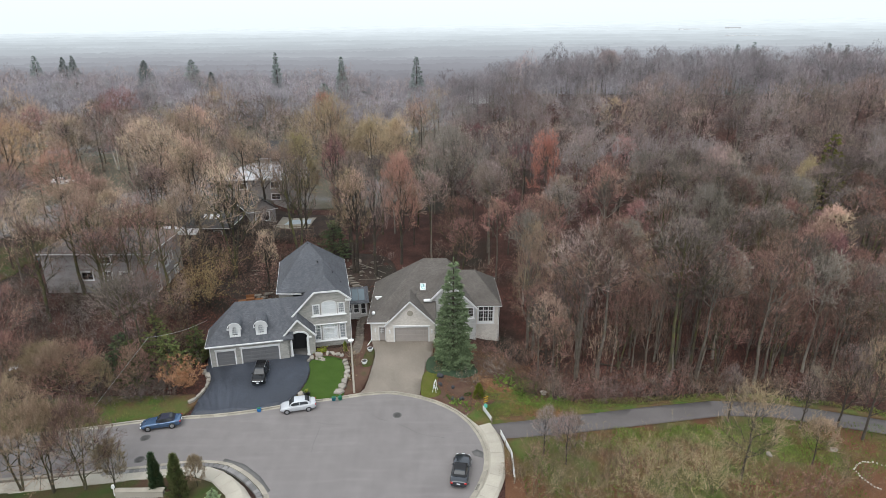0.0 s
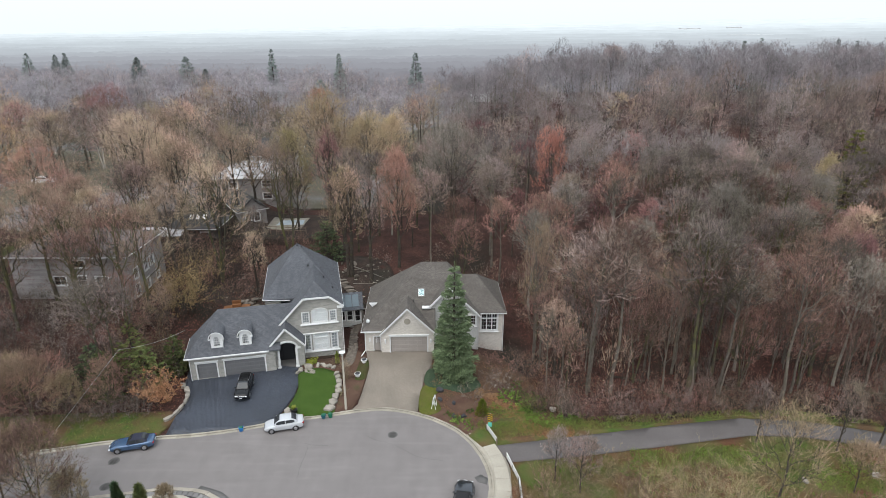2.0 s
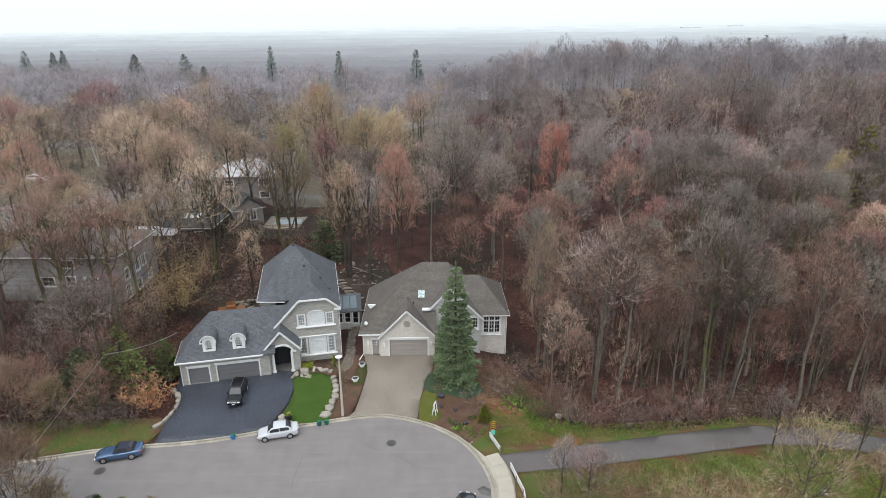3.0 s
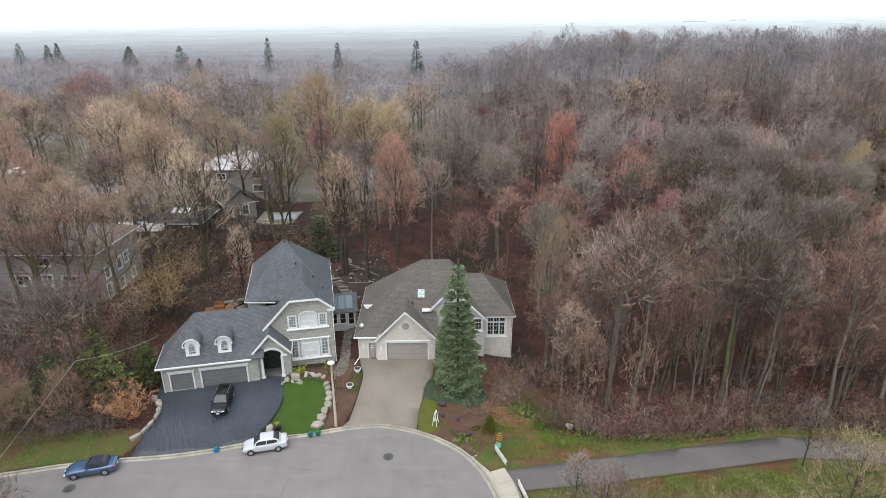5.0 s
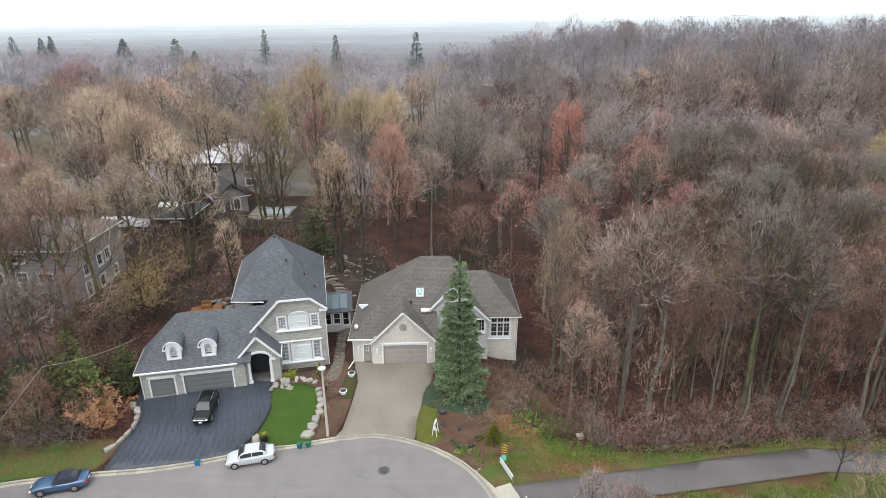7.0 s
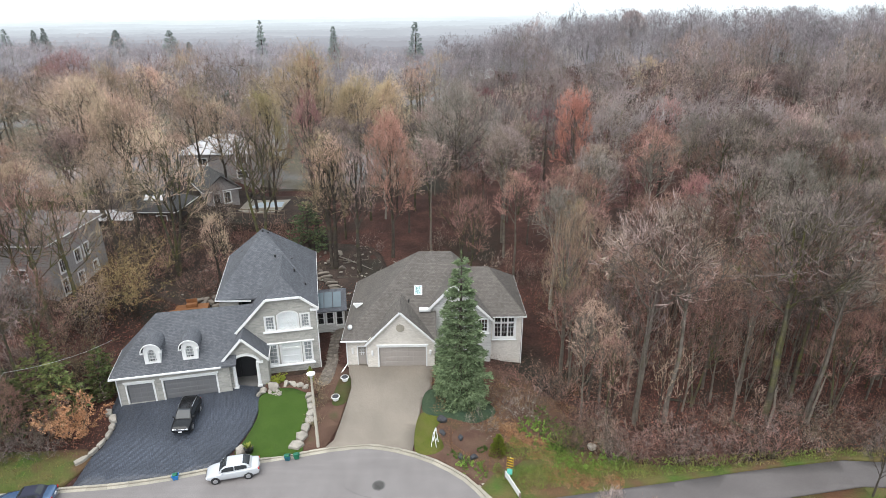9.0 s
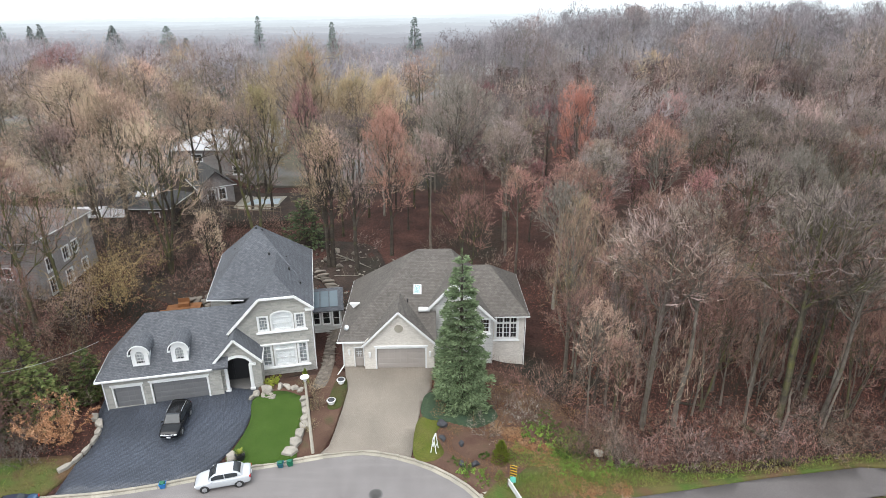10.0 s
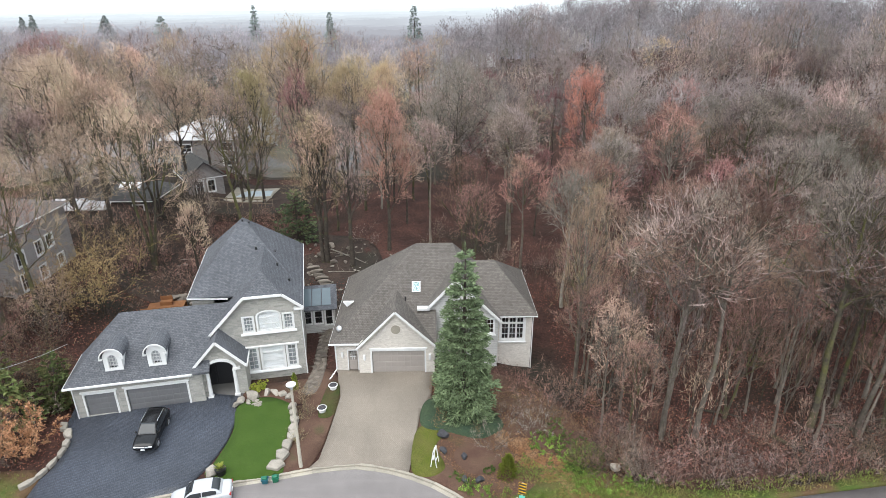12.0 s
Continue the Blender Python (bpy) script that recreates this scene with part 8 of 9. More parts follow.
for k, (x, y, h) in enumerate(((-78, 137.4, 15), (-71.6, 133.2, 15), (-66, 139, 13))):
    plant("birch", bare_tree(160 + k, h, 2.4, 0.3, 12, 5, 5, 4, 0.05, rise=0.3, trunk=0.016, forks=2, solid=True), (BARK_BIRCH, TWIG_PALE), x, y, "white-stemmed leafless birch tree", "birch", "birches")
plant("pale_poplar", bare_tree(165, 20, 3.0, 0.2, 20, 6, 6, 6, 0.022, rise=0.6, forks=2, trunk=0.009, solid=True), (BARK_GREY, TWIG_OLIVE), 11.6, 70.5, "pale multi-stemmed tree beside the brick house", "tree")
for k, (x, y, h, r, fork) in enumerate(((-34.2, 88.4, 20, 6.0, 3), (-24.6, 93.6, 21, 4.2, 2), (-14.6, 92, 19, 3.4, 1), (-30.0, 93.0, 12, 2.6, 1), (-37.6, 98, 15, 4.0, 2), (-17.2, 101, 18, 3.6, 1), (-28.2, 86.4, 11, 2.2, 1), (-11.4, 90.5, 18, 3.0, 1), (-35.5, 112.0, 17, 5.0, 2))):
    plant("tall_tree", bare_tree(170 + k, h, r, 0.34, 14, 6, 5, 6, 0.028, forks=fork, trunk=0.017, shell=300, rise=0.3, solid=True), (BARK_MOSS if k < 2 else BARK, TWIG if k % 2 else TWIG_TAN), x, y, "tall dark-trunked leafless tree behind the houses", "tree", "dark trees behind the houses")
for k, (x, y, h, r) in enumerate(((-39.8, 71.7, 13, 3.6), (-51.2, 75.6, 13, 4), (-48.3, 75.4, 12, 3.2), (-37, 66, 9, 2.6), (-55.5, 73.4, 12, 3.2), (-44.6, 70.4, 10, 3.0), (-46.8, 72.8, 12, 3.4), (-42.8, 73.0, 11, 3.0), (-53.0, 70.0, 11, 3.4), (-38.8, 74.8, 12, 3.0))):
    plant("bank_tree", bare_tree(180 + k, h * 1.35, r * 1.4, 0.3, 12, 6, 6, 6 if y > 73 else 4, 0.027, trunk=0.013, rise=0.25, solid=True, shell=600 if y > 73 else 0), (BARK_MOSS, TWIG_TAN if y > 73 else TWIG_RUST), x, y, "leafless tree on the overgrown bank", "tree", "bank trees")
plant("hazel_bush", thicket(5, 9.0, 6.0, 30, 8, 6, 0.035, 0.15, 0.4, 3), (BARK, TWIG_HAZEL), -35.2, 77.5, "tall yellow-brown budding shrub on the bank", "shrub")
plant("hazel_bush", thicket(6, 6.5, 4.5, 22, 7, 6, 0.04, 0.12, 0.4, 2), (BARK, TWIG_TAN), -37.5, 74.5, "tall tan budding shrub on the bank", "shrub")
plant("copper_beech", thicket(7, 3.6, 4.2, 26, 7, 6, 0.03, 0.14, 0.6, 5), (BARK, BEECH), -31.6, 60.2, "bush holding dead copper-coloured leaves", "shrub")
for k, (x, y, h, r) in enumerate(((-37.2, 60.6, 6.0, 2.3), (-33.8, 62.6, 5.6, 2.0), (-35.6, 63.8, 7.2, 2.3), (-39.5, 62.4, 5.5, 2.2), (-31.6, 65.4, 5.0, 1.6))):
    plant("hemlock", conifer(30 + k, h, r * 1.15, 15, 10, 6, 0.3, 0.05, 0.06, gaps=0.33, blades=7), (BARK, CEDAR if k != 3 else NEEDLE_DARK), x, y, "soft green evergreen beside the charcoal driveway", "evergreen", "evergreens on the bank")
plant("arborvitae", column_evergreen(1, 4.4, 0.62, 1100), (BARK, CEDAR_DARK), -26.7, 43.0, "narrow dark green columnar cedar", "cedar", "columnar cedars")
plant("arborvitae", column_evergreen(2, 5.0, 0.85, 1000), (BARK, CEDAR), -24.3, 42.2, "columnar cedar with olive-green sprays", "cedar", "columnar cedars")
plant("dwarf_spruce", conifer(41, 1.5, 0.8, 12, 9, 4, 0.16, 0.1, 0.02), (BARK, NEEDLE), -21.0, 41.6, "small blue-green dwarf spruce in a bed", "spruce")
plant("cone_cedar", column_evergreen(3, 1.9, 0.85, 500, 0.14, 0.9), (BARK, LEAF), 4.2, 58.0, "clipped yellow-green cone-shaped cedar", "cedar")
plant("pillar_cedar", column_evergreen(4, 1.7, 0.3, 160, 0.12), (BARK, LEAF), -12.9, 67.2, "small green pillar cedar by the house corner", "cedar")
plant("cedar", conifer(42, 7, 3.6, 15, 10, 7, 0.34, 0.05, 0.03, gaps=0.3), (BARK, NEEDLE_DARK), -19.5, 97.5, "dark green hemlock behind the stone house", "evergreen")
# foreground trees and brush
for k, (x, y, h, r, mat) in enumerate(((-36.3, 42.8, 8.5, 4.2, TWIG_OLIVE), (-33.6, 43.2, 8.0, 3.4, TWIG_RUST), (-39.4, 43.0, 9.5, 4.4, TWIG_OLIVE), (-44, 42.5, 9.5, 4.4, TWIG_RUST), (-31.0, 43.6, 4.5, 1.6, TWIG_OLIVE), (-43.5, 57.0, 6.5, 4.0, BRUSH), (-49, 56.5, 7.5, 4.2, TWIG_RUST), (-40.2, 57.6, 4.5, 2.0, TWIG_OLIVE), (-36.0, 58.6, 5.5, 2.0, BRUSH), (-23.2, 43.6, 3.2, 1.0, TWIG_OLIVE), (-47.5, 43.0, 9.0, 4.0, TWIG_OLIVE), (-46.0, 57.5, 6.0, 3.6, TWIG_OLIVE))):
    plant("street_tree", bare_tree(200 + k, h * 1.25, r * 1.15, 0.16, 15, 7, 7, 8, 0.019, forks=1 if k > 5 else 2, trunk=0.012, rise=0.35, lobe=0.4, shell=900, solid=True), (BARK_MOSS, mat), x, y, "leafless young street tree by the pavement", "tree", "street trees")
for k, (x, y, h, r, mat) in enumerate(((28.6, 44.5, 9.0, 3.4, TWIG_OLIVE), (31.4, 53.4, 6.0, 1.6, TWIG), (42.4, 51.8, 9.0, 2.2, TWIG), (44.2, 50.3, 10.5, 2.8, TWIG_OLIVE), (38.6, 52.0, 7.0, 1.6, TWIG), (36.6, 46.5, 5.0, 2.2, TWIG_OLIVE), (12.2, 46.5, 5.5, 1.8, TWIG), (10.2, 48.0, 5.0, 1.4, TWIG))):
    plant("meadow_tree", bare_tree(220 + k, h * 1.25, r * 1.1, 0.25, 14, 6, 6, 6, 0.018, trunk=0.0105, rise=0.35, lobe=0.4, shell=300, solid=True), (BARK, mat), x, y, "leafless tree standing in the meadow", "tree", "meadow trees")
for k, (x, y, h, w, mat) in enumerate(((23.6, 42.8, 6.5, 5.5, STRAW), (20.8, 44.5, 5.5, 4.5, STRAW), (26.0, 45.5, 4.5, 4.0, STRAW), (18.0, 42.6, 5.0, 4.5, STRAW), (10.8, 44.4, 4.0, 4.0, TWIG_OLIVE), (13.6, 43.0, 4.5, 4.5, TWIG_OLIVE), (16.4, 44.6, 4.2, 4.0, TWIG_RUST), (8.8, 42.0, 4.2, 3.6, TWIG_OLIVE), (12.8, 47.8, 3.0, 3.0, TWIG_OLIVE), (15.5, 48.0, 3.2, 3.0, STRAW), (19.4, 47.6, 2.6, 3.0, STRAW), (31.5, 43.0, 3.6, 4.0, TWIG_RUST), (35.5, 43.5, 3.0, 4.0, TWIG_OLIVE), (7.0, 45.0, 3.0, 2.2, TWIG_OLIVE), (22.5, 48.4, 2.2, 2.6, STRAW), (9.5, 46.4, 3.0, 3.0, TWIG_RUST), (11.8, 41.4, 4.6, 4.6, TWIG_OLIVE), (15.0, 40.8, 4.8, 4.6, STRAW), (20.6, 40.6, 6.0, 5.0, STRAW), (27.5, 41.8, 5.0, 4.6, STRAW), (24.8, 48.0, 3.0, 3.2, STRAW), (17.6, 46.6, 3.4, 3.4, TWIG_OLIVE), (33.5, 41.0, 4.0, 4.2, TWIG_RUST), (39.0, 44.0, 3.2, 3.6, TWIG_OLIVE), (29.6, 48.0, 2.2, 2.6, STRAW), (22.0, 45.8, 4.6, 3.6, STRAW), (25.4, 43.4, 5.4, 4.0, STRAW), (18.8, 41.2, 5.6, 4.4, STRAW))):
    plant("meadow_shrub", thicket(240 + k, h, w, 24, 8, 7, 0.016), (BARK, mat), x, y, "dense leafless straw-coloured shrub in the meadow" if mat == STRAW else "dense leafless grey-brown shrub in the meadow", "shrub", "meadow shrubs")
for k, (x, y, h, w) in enumerate(((-41.0, 56.2, 2.6, 3.2), (-44.5, 55.4, 3.0, 3.6), (-47.6, 55.0, 2.8, 3.4), (-38.6, 57.2, 2.4, 3.0), (-36.2, 57.6, 2.2, 2.6), (-42.6, 57.8, 3.0, 3.4), (-51, 54.4, 3.0, 3.6), (-34.2, 58.4, 4.2, 3.4), (-32.6, 57.6, 3.0, 2.6), (-37.6, 58.8, 4.8, 3.6), (-35.6, 57.2, 2.6, 2.8), (-40.6, 58.6, 4.6, 3.6), (-33.4, 60.2, 4.0, 3.0), (-38.4, 56.4, 2.4, 2.8))):
    plant("verge_shrub", thicket(330 + k, h, w, 24, 8, 7, 0.017), (BARK, TWIG_RUST if k % 3 == 0 else TWIG_DARK), x, y, "leafless dark brown shrub on the street verge", "shrub", "verge shrubs")
for k, (x, y, h, w, mat) in enumerate(((12.0, 66.2, 3.0, 3.6, BRUSH), (9.6, 68.4, 2.6, 3.0, BRUSH), (10.8, 67.2, 3.4, 3.4, TWIG_RUST), (3.3, 60.7, 2.2, 3.0, TWIG_PALE), (6.6, 62.6, 2.6, 3.6, TWIG_PALE), (8.0, 66.8, 2.4, 3.4, BRUSH), (6.2, 68.2, 2.6, 2.6, TWIG_RUST), (8.9, 65.4, 3.0, 3.6, TWIG), (10.0, 59.2, 3.0, 3.6, TWIG_RUST), (12.0, 58.9, 3.4, 3.8, TWIG_RUST), (13.8, 58.2, 3.0, 3.4, TWIG), (4.8, 64.2, 2.2, 2.8, TWIG), (5.2, 67.6, 2.6, 3.0, BRUSH), (7.6, 63.4, 2.0, 2.8, BRUSH), (9.6, 65.0, 2.2, 3.0, BRUSH), (11.4, 62.0, 2.4, 3.2, BRUSH), (-11.2, 63.6, 1.6, 1.2, STRAW), (-11.4, 61.2, 1.0, 1.0, STRAW), (-11.8, 65.6, 1.8, 1.4, TWIG_OLIVE), (-13.2, 67.0, 1.0, 1.0, TWIG_OLIVE), (-16.0, 67.2, 0.9, 1.0, LEAF), (0.0, 66.6, 1.5, 1.5, NEEDLE_DARK))):
    plant("garden_shrub", thicket(270 + k, h, w, 22, 6, 6, 0.018, 0.09 if mat in (LEAF, NEEDLE_DARK) else 0.0, 0.6), (BARK, mat), x, y, "small green garden shrub in a bed" if mat in (LEAF, NEEDLE_DARK) else "leafless twiggy garden shrub in a bed", "shrub", "garden shrubs")
for k, (x, y, s) in enumerate(((8.2, 60.5, 0.8), (9.6, 59.6, 0.7), (6.4, 60.8, 0.6), (7.6, 62.0, 0.7), (1.4, 57.2, 0.5), (3.0, 58.4, 0.5), (0.6, 57.8, 0.5), (-16.9, 58.0, 0.35), (10.6, 58.6, 0.6), (12.8, 58.9, 0.6), (9.0, 61.6, 0.9), (8.6, 63.4, 0.8), (10.0, 60.8, 0.9), (9.2, 58.6, 0.7), (7.4, 59.2, 0.6), (11.2, 60.0, 0.8))):
    plant("green_plant", thicket(300 + k, 0.6 * s + 0.15, 1.4 * s, 12, 5, 3, 0.014, 0.11, 0.7, 3), (IVY, IVY), x, y, "low green plant in the bed", "plant", "low green plants")
for k, (x, y, s) in enumerate(((7.2, 61.2, 1.0), (7.9, 60.4, 0.9), (8.9, 58.8, 0.9), (9.6, 57.6, 0.8), (9.2, 56.4, 0.7), (10.6, 56.9, 0.7), (12.0, 57.0, 0.8), (13.2, 57.2, 0.7), (14.6, 57.4, 0.5), (2.0, 56.4, 0.6), (1.4, 57.0, 0.5), (2.7, 55.9, 0.5))):
    plant("leafy_plant", thicket(360 + k, 0.5 * s + 0.15, 1.7 * s, 14, 5, 3, 0.014, 0.13, 0.8, 3), (FRESH, FRESH), x, y, "low fresh green plant at the edge of the woods" if x > 5 else "low fresh green plant in the bed", "plant", "fresh green plants")
plant("budding_tree", bare_tree(125, 15, 5.2, 0.3, 18, 6, 5, 4, 0.09, shell=1200), (BARK, TWIG_HAZY), 54.6, 201, "round tan budding tree on the hilltop, muted by painted haze", "tree")
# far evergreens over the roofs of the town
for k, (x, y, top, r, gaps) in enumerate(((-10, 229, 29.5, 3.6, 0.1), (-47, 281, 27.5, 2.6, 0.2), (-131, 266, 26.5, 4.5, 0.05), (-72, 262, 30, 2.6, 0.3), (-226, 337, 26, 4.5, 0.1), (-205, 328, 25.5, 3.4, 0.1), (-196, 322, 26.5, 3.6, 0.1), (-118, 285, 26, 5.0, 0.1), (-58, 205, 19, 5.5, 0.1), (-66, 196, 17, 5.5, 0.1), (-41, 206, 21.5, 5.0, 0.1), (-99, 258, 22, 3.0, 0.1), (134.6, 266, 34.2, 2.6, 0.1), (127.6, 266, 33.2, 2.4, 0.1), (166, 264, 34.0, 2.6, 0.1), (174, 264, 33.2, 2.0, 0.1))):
    plant("far_conifer", conifer(320 + k, top + 2.5 - land(x, y), r * 1.5, 44, 9, 6, 0.55, 0.3, 0.05, gaps + 0.06, 6), (BARK, NEEDLE_HAZE), x, y, "tall dark conifer rising above the town trees", "conifer", "far conifers")


# ---- houses and gardens behind ----
def plain_house(x, y, rz, w, d, h, pitch, wall, roof, windows, label, hip=True, z=None, ov=0.45):
    """A house of one block: windows are (face, along, up, width, height); face f is the front, r the right side."""
    z = land(x, y) if z is None else z
    house = thing("house", pose(x, y, z, rz=rz), label, "house", "houses behind the woods")
    fronts = [rect(a, b, a + ww, b + hh) for f, a, b, ww, hh in windows if f == "f"]
    sides = [rect(a, b, a + ww, b + hh) for f, a, b, ww, hh in windows if f == "r"]
    bm = bmesh.new()
    wall_of(bm, rect(0, -2.5, w, h), fronts, (0, 0, 0), (1, 0, 0), 0.25)
    part("front_wall", bm, wall, house)
    bm = bmesh.new()
    wall_of(bm, rect(0.25, -2.5, d, h), sides, (w, 0, 0), (0, 1, 0), 0.25)
    part("right_wall", bm, wall, house)
    part("back_wall", boxes((0, 0.25, -2.5, 0.25, d, h)), wall, house)
    part("rear_wall", boxes((0.25, d - 0.25, -2.5, w - 0.25, d, h)), wall, house)
    part("room_shade", boxes((1.2, 1.2, -1, w - 1.2, d - 1.2, h - 0.1)), DARK, house)
    e = [(-ov, -ov, h), (w + ov, -ov, h), (w + ov, d + ov, h), (-ov, d + ov, h)]
    bm = bmesh.new()
    if hip:
        s = min(w, d) / 2 + ov
        top = h + s * pitch
        if w > d:
            r0, r1 = (-ov + s, d / 2, top), (w + ov - s, d / 2, top)
            polys = [[e[0], e[1], r1, r0], [e[1], e[2], r1], [e[2], e[3], r0, r1], [e[3], e[0], r0]]
        else:
            r0, r1 = (w / 2, -ov + s, top), (w / 2, d + ov - s, top)
            polys = [[e[0], e[1], r0], [e[1], e[2], r1, r0], [e[2], e[3], r1], [e[3], e[0], r0, r1]]
    else:
        top = h + (d / 2 + ov) * pitch
        r0, r1 = (-ov, d / 2, top), (w + ov, d / 2, top)
        polys = [[e[0], e[1], r1, r0], [e[2], e[3], r0, r1]]
        for u in (0.0, w - 0.25):
            gb = bmesh.new()
            vs = [gb.verts.new(p) for p in ((u, 0, h), (u, d, h), (u, d / 2, top - ov * pitch), (u + 0.25, 0, h), (u + 0.25, d, h), (u + 0.25, d / 2, top - ov * pitch))]
            for f in ((0, 2, 1), (3, 4, 5), (0, 1, 4, 3), (1, 2, 5, 4), (2, 0, 3, 5)):
                gb.faces.new([vs[i] for i in f])
            bmesh.ops.recalc_face_normals(gb, faces=list(gb.faces))
            part("gable", gb, wall, house)
    slab_of(bm, polys, 0.18)
    part("roof", bm, roof, house)
    fascia(house, [(e[0], e[1]), (e[1], e[2])], 0.08, 0.13)
    for f, a, b, ww, hh in windows:
        o, s = ((a, 0, b), (1, 0, 0)) if f == "f" else ((w, a, b), (0, 1, 0))
        window(house, "window", o, s, ww, hh, 2, 2, trim=0.14, sill=False)
    return house


# the grey house on the bank
SHINGLE_D = coursed("weathered_brown_shingle", (0.235, 0.2, 0.19), (0.17, 0.145, 0.137), (0.1, 0.088, 0.082), 0.3, 0.16, 0.012, bump=0.5)
plain_house(-56.7, 76.0, 0, 15.2, 10, 6.5, 0.42, SIDING, SHINGLE_D,
            [("f", 5.3, 2.4, 1.6, 1.2), ("f", 8.4, 2.5, 1.25, 1.2), ("f", 10.9, 2.4, 1.6, 1.2), ("f", 8.2, 4.9, 1.6, 1.0),
             ("r", 1.3, 0.1, 0.95, 1.7), ("r", 4.1, 0.1, 1.0, 1.4), ("r", 7.1, 0.4, 0.9, 1.2), ("r", 1.5, 2.6, 1.0, 1.4), ("r", 4.3, 2.7, 1.0, 1.4), ("r", 6.0, 2.9, 1.0, 1.3)],
            "grey-sided two-storey house with white windows", z=4.8)
plain_house(-73.0, 66.5, -12, 9, 9, 3.2, 0.5, SIDING, SHINGLE_C, [("f", 3, 0.8, 1.5, 1.2)], "low house with a grey hipped roof", z=3.2)
WHITE_ROOF = surface("pale_metal_roof", (0.5, 0.5, 0.51), (0.4, 0.4, 0.41), 0.6, 0.3, 6, 0.12, 0.15)
TARP = surface("pale_tarpaulin", (0.66, 0.65, 0.66), (0.58, 0.57, 0.58), 0.5, 0.5, 5, 0.12, 0.3)
plain_house(-46.3, 120, 3, 13, 10, 5.6, 0.45, SIDING, WHITE_ROOF, [("f", 9.6, 1.2, 1.8, 1.2), ("f", 9.6, 3.7, 1.8, 1.3), ("f", 3.0, 3.5, 1.6, 1.2)], "split-level house with a pale low roof", z=5.5)
bungalow = plain_house(-46.6, 98.6, 0, 8.2, 7, 2.6, 0.56, SIDING_SHADED, SHINGLE_C, [("f", 3, 0.8, 1.3, 1.1), ("f", 5.6, 0.8, 1.3, 1.1)], "low house with shade-darkened walls and skylights in its shingled roof", z=5.0)
for u in (3.6, 4.7, 5.8):
    skylight = part("skylight", boxes((-0.3, -0.55, 0.0, 0.3, 0.55, 0.12), bevel=0.02), BLIND, bungalow, "pale framed roof window")
    skylight.matrix_local = pose(u, 2.0, 2.6 + 2.45 * 0.56 + 0.02, rx=math.degrees(math.atan(0.56)))
plain_house(-53.5, 106.0, 6, 10, 8, 2.8, 0.6, SIDING, SHINGLE_D, [("f", 3, 0.8, 1.5, 1.2), ("f", 7.2, 0.8, 1.5, 1.2)], "bungalow with a brown-grey shingled hipped roof", z=4.8)
plain_house(-41.1, 112.5, -55, 7, 5, 3.0, 0.8, SIDING, SHINGLE_C, [("r", 1.1, 0.8, 1.0, 1.7), ("r", 2.7, 0.8, 1.0, 1.7)], "grey gabled extension with white windows", hip=False, z=5.0)
plain_house(-45, 138, 10, 12, 10, 4.4, 0.6, SIDING_W, SHINGLE_C, [("f", 2, 0.8, 1.6, 1.2), ("f", 7.5, 0.8, 1.6, 1.2)], "house with a weathered grey gabled roof", hip=False, z=7.6)
plain_house(-50, 158, 12, 9, 9, 3.4, 0.5, BRICK_T, SHINGLE_C, [("f", 2, 0.8, 1.6, 1.2), ("f", 5.5, 0.8, 1.6, 1.2)], "tan brick house with a grey roof", z=6)
plain_house(-99, 119, -8, 8, 8, 3.6, 0.5, SIDING_W, SHINGLE_C, [("f", 2, 0.8, 1.4, 1.5), ("f", 5, 0.8, 1.4, 1.5), ("r", 2, 0.8, 1.4, 1.5)], "pale house with white-framed windows", z=6)
plain_house(-97, 156, 6, 12, 8, 3.2, 0.45, BRICK_T, SHINGLE_C, [("f", 3, 0.8, 1.6, 1.2)], "tan brick bungalow with a dark roof", z=6.5)
plain_house(-152, 198, 0, 12, 9, 3.4, 0.4, SIDING_W, WHITE_ROOF, [("f", 3, 0.8, 1.6, 1.2), ("f", 7, 0.8, 1.6, 1.2)], "pale house among red budding trees", z=7)
plain_house(-168, 250, 8, 13, 9, 4.5, 0.45, SIDING_W, SHINGLE_C, [("f", 3, 0.8, 1.6, 1.2)], "pale house among the far trees", z=7)
plain_house(-13, 262, 0, 9, 8, 4.5, 0.5, SIDING, SHINGLE_C, [("f", 2, 1, 1.6, 1.2), ("f", 5.6, 1, 1.6, 1.2)], "blue-grey house below the tall conifer", z=8)
plain_house(12, 300, 0, 11, 8, 4.0, 0.5, SIDING_W, SHINGLE_C, [("f", 2, 1, 1.6, 1.2)], "pale house at the end of the town street", z=9)
plain_house(-52, 292, 4, 18, 9, 3.2, 0.35, BRICK_T, SHINGLE_C, [("f", 2, 1, 1.6, 1.2), ("f", 7, 1, 1.6, 1.2), ("f", 12, 1, 1.6, 1.2)], "long low brick building in the town", z=8)
plain_house(-112, 238, 10, 10, 8, 4.0, 0.6, SIDING_W, SHINGLE_C, [("f", 2, 1, 1.6, 1.2)], "house with a grey gabled roof among trees", hip=False, z=8)
part("garden_canopy", slab_of(bmesh.new(), [[(-50.5, 95.0, 7.4), (-43.2, 96.0, 7.2), (-43.6, 99.2, 7.7), (-51.0, 98.2, 7.9)]], 0.12), TARP)
tagged(bpy.data.objects["garden_canopy"], "pale tarpaulin canopy over a garden terrace", "canopy")
for q in ((-50.2, 95.3), (-43.6, 96.2), (-44.0, 98.9), (-50.6, 97.9)):
    ob = part("post", boxes((q[0] - 0.06, q[1] - 0.06, 3.0, q[0] + 0.06, q[1] + 0.06, 7.2)), TIMBER, bpy.data.objects["garden_canopy"])
